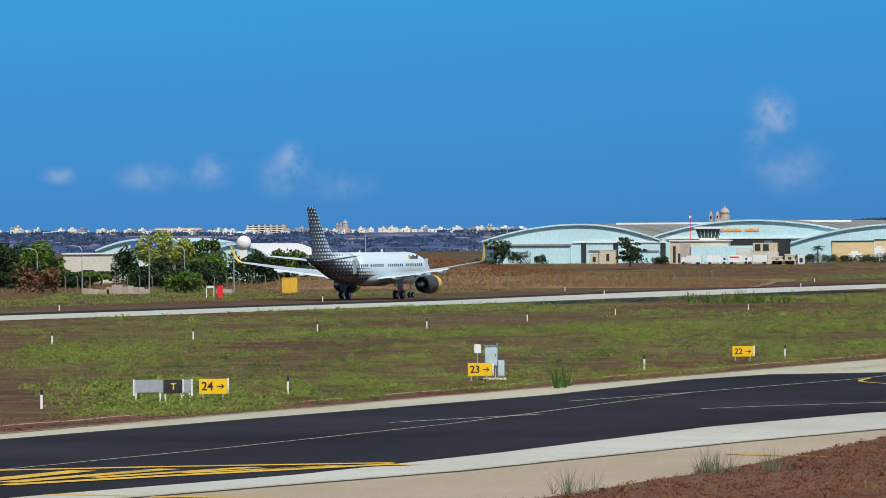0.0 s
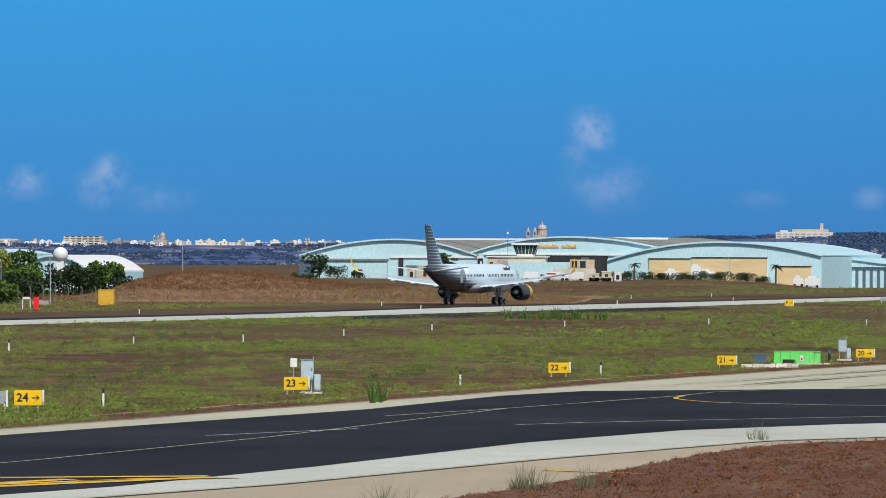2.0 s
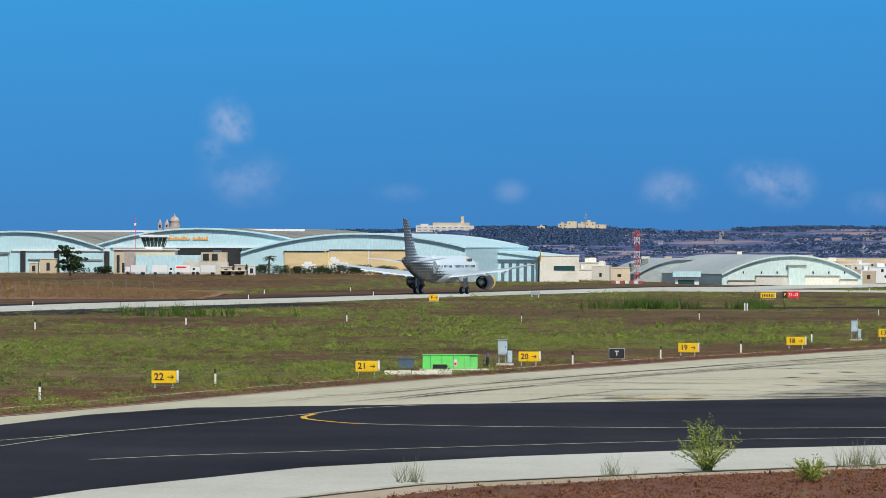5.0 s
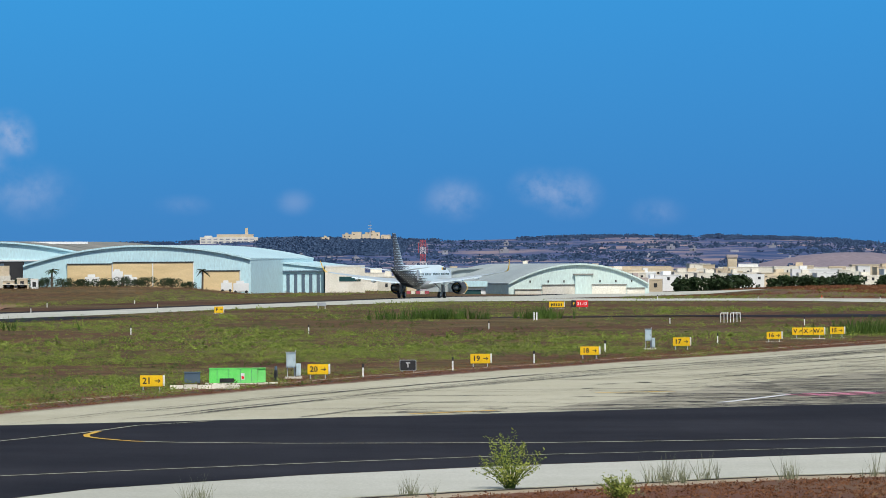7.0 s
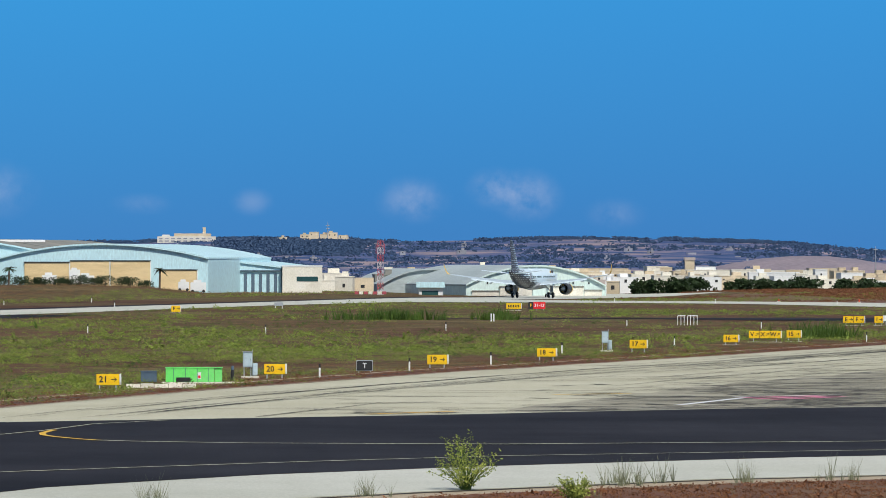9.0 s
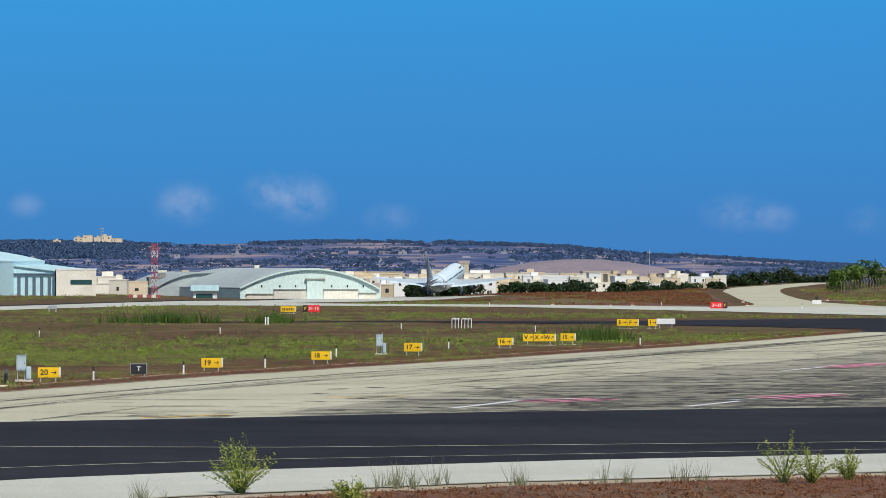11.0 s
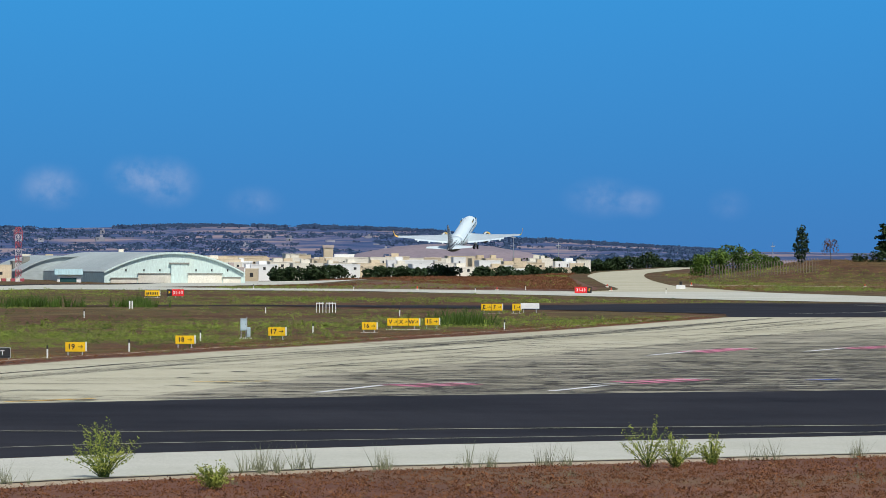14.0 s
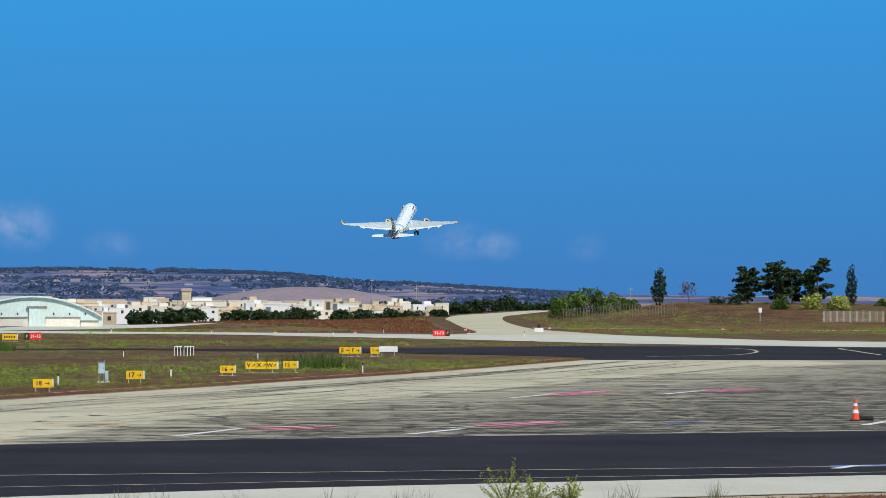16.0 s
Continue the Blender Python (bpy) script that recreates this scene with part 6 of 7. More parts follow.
def make_hangars():
    t = arch_hall("hangar", arc(-128, 6.6, -106, 10.3, -88, 6.7), 1120, 0, (14, 70), "pale blue arched hangar with a low side porch", SHEET, ROOF)
    panel("porch_roof", t, -126.4, -107.9, 5.7, 6.1, ROOF, 3.0, "grey porch roof")
    panel("porch_front", t, -124.4, -108, 1.0, 5.7, SHEET, 2.6)
    # end wall panel in slate, its shade put into the colour
    panel("grey_end", t, -127.8, -124.5, 1.0, 5.9, SLATE, 2.4, "end wall with its shade painted slate grey")
    # gaps are panels on the wall, the darkness inside painted on
    for x in (-105.1, -97.9, -87.3):
        panel("door_gap", t, x - 0.55, x + 0.55, 1.8, 6.3, DARK, 0.2, "dark open gap between doors")
    panel("lintel", t, -107.5, -86.5, 6.3, 6.75, WHITE, 0.3)
    panel("wall_band", t, -104, -98.8, 4.4, 4.7, ROOF, 0.25)
    panel("wall_band", t, -96.8, -88.2, 4.3, 4.6, ROOF, 0.25)
    part("ridge_vent", boxed(-99, -77, 14, 15.5, 11.0, 11.4), WHITE, t, at=Matrix.Translation((0, 0, -0.6)))
    t = arch_hall("hangar", arc(-90.2, 7.2, -68, 11.0, -41, 7.0), 1121, 0, (22, 80), "large pale blue arched hangar with an open dark doorway", SHEET, ROOF)
    # doorway is a closed panel whose colour gives the dark interior
    panel("doorway", t, -72.6, -58.8, 0.5, 7.0, DARK, 0.3, "open dark hangar doorway")
    panel("door_leaf", t, -64.8, -63.0, 1.0, 6.6, SLATE, 0.5, "half-open dark door leaf")
    panel("lintel", t, -86.5, -45, 7.05, 7.35, WHITE, 0.45)
    for k in range(16):
        if k != 9:
            panel("sign_bar", t, -74.6 + k * 0.55, -74.18 + k * 0.55, 8.75, 9.5 - 0.16 * (k % 3), ORANGE, 0.2, "plain orange bar of the hangar's lettering")
    part("ridge_vent", boxed(-62, -46, 14, 15.5, 10.7, 11.15), WHITE, t)
    # tower and its low buildings
    t = thing("control_tower", pose(0, 1080, 0), "low control tower with slanted tinted glazing", "tower")
    part("base", boxed(-82.8, -70.2, 0, 8, 0, 6.6), STONE, t)
    part("rose_panel", boxed(-80.6, -78.4, -0.1, 0.02, 1.5, 6.3), ROSE, t, "rose-coloured wall panel")
    part("white_wing", boxed(-78.3, -60.9, -0.6, 6, 0, 5.6), SHEET, t, "pale blue front wing")
    part("roof_slab", boxed(-83, -69.8, -0.3, 8.3, 6.6, 6.9), WHITE, t)
    part("stem", boxed(-76.4, -72.9, 1, 5, 6.7, 7.3), WHITE, t)
    cab = part("cab", loft(bmesh.new(), [[(-74.65 + sx * a, 3 + sy * a * 0.8, z) for sx, sy in ((-1, -1), (1, -1), (1, 1), (-1, 1))] for z, a in ((7.2, 2.0), (9.2, 2.7))]), GLASS, t, "slanted dark green glazing")
    for i in range(7):
        f = -1 + 2 * i / 6
        part("mullion", loft(bmesh.new(), [[(-74.65 + f * a + e, 3 - a * 0.8 - 0.05 + g2, z) for e, g2 in ((-0.04, 0), (0.04, 0), (0.04, 0.1), (-0.04, 0.1))] for z, a in ((7.2, 2.0), (9.2, 2.7))]), PALE, cab)
    part("cab_roof", boxed(-77.7, -71.6, 0.4, 5.6, 9.2, 9.75, bevel=0.1), WHITE, t, "white flat roof of the cab")
    part("aerial", tube(bmesh.new(), (-78.6, 3, 6.8), (-78.6, 3, 13.4), 0.07, 0.04, 6), RED, t)
    part("aerial_lamp", boxed(-78.8, -78.4, 2.8, 3.2, 11.6, 12.1), WHITE, t)
    for i in range(3):
        part("doorway", boxed(-82.2 + i * 1.1, -81.6 + i * 1.1, -0.08, 0.02, 2.0, 4.0 if i else 5.6), DARK, t)
    t = thing("rooftop_plant", pose(0, 1074, 0), "stone annex with roof railings and dark openings", "building")
    part("block", boxed(-68.2, -59.2, 0, 4, 0, 4.2), PALE, t)
    part("upper_room", boxed(-64.6, -59.4, 0.2, 4, 4.2, 6.2), STONE, t)
    for x in (-63.6, -61.8):
        part("opening", boxed(x - 0.6, x + 0.6, 0.1, 0.22, 4.5, 5.9), DARK, t)
    for i in range(9):
        part("rail_post", boxed(-68.1 + i * 0.45, -68.02 + i * 0.45, 0, 0.08, 4.2, 5.0), STONE, t)
    part("rail", boxed(-68.2, -64.4, 0, 0.06, 4.95, 5.05), STONE, t)
    for x, lab in ((-76.5, "white box truck with a red mark parked by the hangar"), (-71.8, "white box truck parked by the hangar"), (-67.2, "white box truck with a red band among equipment"), (-62.5, "white van truck beside the stone annex")):
        truck(x, 1060, lab)
    for i, (x, w, h, m) in enumerate(((-58.5, 2.2, 1.6, STONE), (-55.8, 2.0, 2.0, STONE), (-53.4, 1.4, 1.8, WHITE), (-57, 5, 0.8, STONE), (-98, 3.4, 3.0, STONE), (-101, 1.8, 2.2, STONE))):
        t = thing("storage_hut", pose(x, 1056 if x > -80 else 1100, height(x, 1056)), "small stone hut beside the hangars", "hut", "huts")
        part("wall", boxed(-w / 2, w / 2, 0, 2.5, -1, h), m, t)
        part("roof", boxed(-w / 2 - 0.1, w / 2 + 0.1, -0.1, 2.6, h, h + 0.15), PALE, t)
        part("opening", boxed(-0.35, 0.35, -0.04, 0.02, h * 0.2, h * 0.75), DARK, t)
    # tan-doored hangar
    t = arch_hall("hangar", arc(-57.9, 5.9, -33, 9.95, -11, 7.1), 1100, 0, (13, 60), "pale blue arched hangar with large tan sliding doors", SHEET, SHEET)
    for x0, x1, z1 in ((-48.8, -39.6, 6.3), (-39.4, -31.3, 6.6), (-31.1, -22.9, 6.6), (-21.0, -13.3, 4.75)):
        d = panel("sliding_door", t, x0, x1, 0.5, z1, TAN, 0.35, "tan corrugated sliding door")
        part("door_track", boxed(x0 - 0.1, x1 + 0.1, -0.5, -0.05, z1, z1 + 0.22), DARK, d)
        part("door_post", boxed(x1 - 0.05, x1 + 0.15, -0.5, -0.3, 0.5, z1), WHITE, d)
    for x, w, h in ((-43.5, 3, 2.6), (-38.3, 2.2, 3.6), (-36, 3.4, 2.5), (-16, 2.2, 2.4), (-13, 3.2, 2.6)):
        q = thing("ground_unit", pose(x, 1094, height(x, 1094)), "white ground service unit parked at the hangar doors", "equipment", "ground units")
        part("body", boxed(-w / 2, w / 2, 0, 1.6, 0.3, h - 0.4 if h > 3 else h * 0.8, bevel=0.08), WHITE, q)
        part("hood", boxed(-w * 0.3, w * 0.2, 0.2, 1.4, h * 0.6, h, bevel=0.08), WHITE, q)
        for k in (-0.35, 0.35):
            part("wheel", tube(bmesh.new(), (k * w, -0.1, 0.3), (k * w, 0.15, 0.3), 0.3, 0.3, 12), TYRE, q)
    # long low hall with piers, and white block
    t = thing("long_hall", pose(0, 1130, 0), "long pale blue hall with painted dark recesses between piers", "hall")
    bm = bmesh.new()
    prof = [(-19.5, -1), (-19.5, 8.1), (-9.3, 6.8), (4.1, 5.2), (4.1, -1)]
    loft(bm, [[(x, 0, z) for x, z in prof], [(x + 8, 40, z) for x, z in prof]])
    part("wall_shell", bm, SHEET, t)
    part("eave", loft(bmesh.new(), [[(x, -0.4, z) for x, z in ((-19.5, 8.1), (-9.3, 6.8), (4.2, 5.2), (4.2, 5.5), (-9.3, 7.1), (-19.5, 8.4))], [(x + 8, 40.5, z) for x, z in ((-19.5, 8.1), (-9.3, 6.8), (4.2, 5.2), (4.2, 5.5), (-9.3, 7.1), (-19.5, 8.4))]]), SHEET, t)
    part("fascia", boxed(-9.3, 4.15, -0.5, 0, 4.5, 4.75), SLATE, t)
    # slate strips on the flat wall paint the shade of recesses
    for i in range(8):
        part("recess_strip", boxed(-8.6 + i * 1.6, -7.9 + i * 1.6, -0.05, 0.02, 0, 4.0), SLATE, t)
    t = thing("white_block", pose(0, 1128, 0), "plain white block with one dark window band", "building")
    part("wall", boxed(4.4, 12.8, 0, 20, -1.5, 5.5), PALE, t)
    part("roof_edge", boxed(4.3, 12.9, -0.1, 20.1, 5.5, 5.75), WHITE, t)
    part("window_band", boxed(7.4, 11.9, -0.06, 0.02, 2.4, 3.4), GLASS, t)
    # cream shed
    t = arch_hall("hangar", arc(45.2, 1.2, 61, 5.5, 76.3, 1.0), 1180, -2.5, (-16, 45), "cream arched shed with a tall central door", SHEET2, GREYROOF, SHEET2)
    panel("centre_door", t, 60, 63.6, -2.5, 3.2, SHEET2, 0.5, "tall central door")
    panel("door_track", t, 59.6, 64.0, 3.2, 3.55, ROOF, 0.7)
    for x0, x1, z in ((52.6, 60, 1.0), (63.6, 71.4, 1.0), (46.5, 52.6, 0.0), (71.4, 75.5, 0.2)):
        panel("side_door", t, x0 + 0.1, x1 - 0.1, -2.5, z, PALE, 0.3, "cream sliding side door")
        panel("ledge", t, x0, x1, z, z + 0.2, ROOF, 0.5)
    for x in (50, 54, 57.5, 65.5, 69, 72.5):
        panel("wall_vent", t, x - 0.15, x + 0.15, 1.6, 2.1, DARK, 0.1)
    t = arch_hall("hangar", arc(27, 1.0, 38, 4.6, 52, 3.2), 1215, -2.5, (-6, 40), "grey corrugated shed behind the cream one", GREYROOF, GREYROOF, GREYROOF)
    t = thing("white_kiosk", pose(37, 1165, -1.1), "white flat-roofed kiosk with a sloped canopy", "kiosk")
    part("wall", boxed(-2.6, 2.6, 0, 4, -0.5, 2.0), WHITE, t)
    part("canopy", boxed(-3.2, 3.0, -0.8, 4.2, 2.0, 3.2), SHEET, t)
    part("opening", boxed(-2.0, 1.6, -0.05, 0.02, 0.3, 1.3), GLASS, t)
    # red and white lattice mast
    t = thing("lattice_mast", pose(24.5, 1100, height(24.5, 1100)), "red and white steel lattice mast", "mast")
    for k in range(8):
        z0, z1 = k * 1.45 - 0.4, k * 1.45 + 1.05
        m = MASTRED if k % 2 else MASTPALE
        sec = part("section", boxed(-0.62, -0.5, -0.06, 0.06, z0, z1), m, t)
        part("chord", boxed(0.5, 0.62, -0.06, 0.06, z0, z1), m, sec)
        part("chord", boxed(-0.06, 0.06, 0.9, 1.02, z0, z1), m, sec)
        for a, b in (((-0.56, 0, z0), (0.56, 0, z1)), ((0.56, 0, z0), (-0.56, 0, z1)), ((-0.56, 0, z0), (0, 0.96, z1)), ((0.56, 0, z0), (0, 0.96, z1))):
            part("brace", tube(bmesh.new(), a, b, 0.05, 0.05, 4), m, sec)
        part("ring", boxed(-0.6, 0.6, -0.07, 0.07, z1 - 0.08, z1), m, sec)
    for k in (-0.9, 0.85):
        part("aerial", boxed(k - 0.06, k + 0.06, -0.06, 0.06, 8.5, 10.6), MASTRED, t)
    t = thing("barrier_row", pose(22, 1090, height(22, 1090)), "red and white works barriers", "barrier")
    for k in range(7):
        part("barrier_panel", boxed(-3 + k * 0.95, -2.2 + k * 0.95, 0, 0.1, 0.1, 0.7), MASTRED if k % 2 == 0 else PALE, t)
    # low structures between the halls
    rng = random.Random(77)
    for i, (x, w, h, m) in enumerate(((14.8, 3, 2.2, PALE), (18.5, 4, 3.0, PALE), (23, 5, 2.6, STONE), (28.5, 5, 3.4, ROOF), (33, 3.5, 2.4, PALE), (16, 9, 3.6, PALE), (79.5, 4, 2.0, ROSE), (84, 3, 1.6, STONE))):
        house(x, 1190 + 12 * i, -1.2, w, 5, h + 1.2, m, rng, "low pale service building between the halls", "service buildings", 1)


def make_left_side():
    # radome, pale hall and lamps beyond the trees
    t = thing("radome", pose(-148.7, 905, 0), "white spherical radome on a white base", "radome")
    bm = bmesh.new()
    bmesh.ops.create_icosphere(bm, subdivisions=3, radius=1.4, matrix=Matrix.Translation((0, 0, 7.0)))
    part("dome", bm, WHITE, t)
    part("base", boxed(-0.7, 0.7, -0.7, 0.7, -0.1, 5.8), WHITE, t)
    arch_hall("hangar", arc(-158, 5.6, -154, 6.6, -147, 3.6), 930, 0, (6, 30), "white hall with a sloping curved roof", SHEET, WHITE)
    t = arch_hall("hangar", arc(-181, 5.5, -171, 7.7, -163, 6.8), 930, 0, (4, 30), "white hall with a curved blue-edged roof", SHEET, SHEET)
    panel("blue_band", t, -174, -164.5, 6.2, 7.2, BLUE, 0.8, "bright blue roof band")
    for x, w, h in ((-171, 9, 5.2), (-157.5, 8, 5.0)):
        t = thing("white_shed", pose(x, 868, 0), "plain cream shed among the trees", "building")
        part("wall", boxed(-w / 2, w / 2, 0, 8, -0.2, h), PALE, t)
        part("roof", boxed(-w / 2 - 0.2, w / 2 + 0.2, -0.3, 8.2, h, h + 0.25), WHITE, t)
        part("doorway", boxed(-w * 0.1, w * 0.12, -0.05, 0.02, 0, 2.4), DARK, t)
    for i, (x, h) in enumerate(((-119.2, 7.2), (-141.8, 7.0), (-131.8, 7.4), (-126.5, 6.8), (-148.5, 6.6))):
        t = thing("street_lamp", pose(x, 705, 0), "grey street lamp with a curved arm behind the fence", "lamp", "street lamps")
        part("pole", tube(bmesh.new(), (0, 0, 0), (0, 0, h * 0.9), 0.09, 0.06, 8), GALV, t)
        part("arm", tube(tube(bmesh.new(), (0, 0, h * 0.9), (-0.35, 0, h * 0.98), 0.06, 0.05, 8), (-0.35, 0, h * 0.98), (-1.1, 0, h), 0.05, 0.05, 8), GALV, t)
        part("lamp_head", boxed(-1.6, -1.0, -0.12, 0.12, h - 0.06, h + 0.06, bevel=0.02), GALV, t)
    # low stone walls behind the runway
    for i, (x, w, h) in enumerate(((-137, 4, 0.8), (-133.5, 4, 1.3), (-130, 3, 0.9), (-118, 3, 0.7))):
        t = thing("stone_wall", pose(x, 690, 0), "low rough stone wall beside the fence", "wall", "stone walls")
        rr = random.Random(i)
        for k in range(int(w / 0.8)):
            part("stone", boxed(-w / 2 + k * 0.8, -w / 2 + k * 0.8 + 0.78, 0, 0.5, -0.1, h * rr.uniform(0.75, 1.1), bevel=0.06), ROSE if k % 3 else BUFF, t)
    t = thing("hydrant_post", pose(-111.5, 640, 0), "white frame and red post beside the runway", "post")
    part("frame_post", boxed(-1.3, -1.2, 0, 0.1, 0, 1.6), WHITE, t)
    part("frame_post", boxed(-0.3, -0.2, 0, 0.1, 0, 1.6), WHITE, t)
    part("frame_rail", boxed(-1.3, -0.2, 0, 0.1, 1.3, 1.6), WHITE, t)
    part("red_post", boxed(0.2, 0.9, 0, 0.5, 0, 1.6, bevel=0.05), RED, t)
    t = thing("yellow_box", pose(-108.8, 690, 0), "weathered yellow steel box at the fence", "box")
    part("body", boxed(-1.1, 1.1, 0, 1.5, 0, 2.1, bevel=0.04), YPAINT, t)
    part("panel", boxed(-0.6, 0.6, -0.05, 0, 0.5, 1.7), YPAINT, t)
    part("lid", boxed(-1.15, 1.15, -0.05, 1.55, 2.1, 2.25), YPAINT, t)
    # earth bank with its fence
    bm = bmesh.new()
    rows = []
    for i in range(61):
        x = -126 + i * 1.35
        top = float(np.interp(x, [-126, -123, -118, -112, -101, -94, -80, -60, -45], [0.3, 1.0, 3.2, 4.3, 4.3, 3.2, 1.9, 0.8, 0.1]))
        row = []
        for y, k in ((742, 0.0), (755, 0.25), (772, 0.6), (790, 0.92), (805, 1.0), (830, 0.9), (870, 0.4), (900, 0)):
            row.append(bm.verts.new((x, y, k * top + 0.25 * k * noise.noise((x * 0.3, y * 0.1, 1)) - (0.1 if k == 0 else 0))))
        rows.append(row)
    for a, b in zip(rows, rows[1:]):
        for i in range(7):
            bm.faces.new((a[i], b[i], b[i + 1], a[i + 1]))
    tagged(part("earth_bank", bm, BANK, smooth=True), "bank of bare reddish earth and dry weeds", "ground", kind="structure")
    bank = []
    rng = random.Random(8)
    for i in range(7000):
        x, y = rng.uniform(-126, -46), rng.uniform(745, 806)
        top = float(np.interp(x, [-126, -123, -118, -112, -101, -94, -80, -60, -45], [0.3, 1.0, 3.2, 4.3, 4.3, 3.2, 1.9, 0.8, 0.1]))
        k = float(np.interp(y, [742, 755, 772, 790, 805], [0, 0.25, 0.6, 0.92, 1]))
        bank.append((x, y, k * top, rng.uniform(0.3, 0.7), 0.6))
    clumps("bank_weeds", [b for b in bank if b[2] < 2.2 or rng.random() < 0.4], STRAW, 14, "dry brown weeds on the earth bank", 9, 0.2)
    clumps("bank_red_weeds", [b for b in bank if b[2] > 1.6], VERGE, 16, "dry reddish weeds on the earth bank", 10, 0.2)
    fence("fence", [(-150 + i * 1.9, 725) for i in range(16)] + [(-119.6 + i * 1.9, 725 + i * 1.2) for i in range(36)], 2.4, "wire fence with cranked concrete posts")


POST = None


def fence(name, spots, h, label):
    """A row of cranked posts."""
    global POST
    t = thing(name, pose(0, 0, 0), label, "fence")
    if POST is None:
        bm = boxed(-0.06, 0.06, -0.06, 0.06, -0.2, 0.86)
        loft(bm, [[(-0.06, -0.06, 0.86), (0.06, -0.06, 0.86), (0.06, 0.06, 0.86), (-0.06, 0.06, 0.86)], [(-0.26, -0.05, 1.0), (-0.14, -0.05, 1.03), (-0.14, 0.05, 1.03), (-0.26, 0.05, 1.0)]])
        POST = mesh_of(bm, "post", OLDPOST)
    for x, y in spots:
        part("post", POST, None, t, at=pose(x, y, height(x, y)) @ Matrix.Diagonal((1, 1, h, 1)))
    return t


def make_right_side():
    fence("fence", [(170 + i * 0.62, 1118) for i in range(40)], 3.0, "weathered wire fence in front of the bushes")
    fence("fence", [(222 + i * 2.7, 1095) for i in range(16)], 3.0, "tall wire fence with cranked posts")
    t = thing("slat_screen", pose(229, 1100, height(229, 1100)), "grey slatted screen behind the wire fence", "screen")
    for i in range(28):
        part("slat", boxed(-6.6 + i * 0.47, -6.2 + i * 0.47, 0, 0.08, -0.3, 2.3), OLDPOST if i % 3 else BUFF, t)
    for z in (0.5, 1.8):
        part("rail", boxed(-6.7, 6.6, 0.1, 0.2, z, z + 0.12), GALV, t)
    t = thing("warning_board", pose(236.6, 1093, height(236.6, 1093)), "red warning board on the fence", "sign")
    part("board", boxed(-0.6, 0.6, -0.1, 0, 0.9, 2.1), RED, t)
    part("mark", boxed(-0.25, 0.25, -0.13, -0.1, 1.3, 1.8), WHITE, t)
    part("post", boxed(-0.05, 0.05, 0, 0.1, -0.2, 2.1), GALV, t)
    t = thing("sign_post", pose(209, 1100, height(209, 1100)), "white board on a slim post", "sign")
    part("post", boxed(-0.06, 0.06, 0, 0.12, -0.2, 2.8), GALV, t)
    part("board", boxed(-0.35, 0.35, -0.06, 0, 2.0, 3.0), WHITE, t)
    for i, (x, y) in enumerate(((118, 880), (150, 1004), (180, 985), (100, 890), (88, 905), (128, 960))):
        t = thing("edge_light", pose(x, y, height(x, y)), "small white light fitting on a concrete base", "light", "edge lights")
        part("base", boxed(-0.3, 0.3, -0.3, 0.3, 0, 0.2, bevel=0.05), PALE, t)
        part("lamp", tube(bmesh.new(), (0, 0, 0.2), (0, 0, 0.6), 0.1, 0.07, 8), PLASTIC, t)


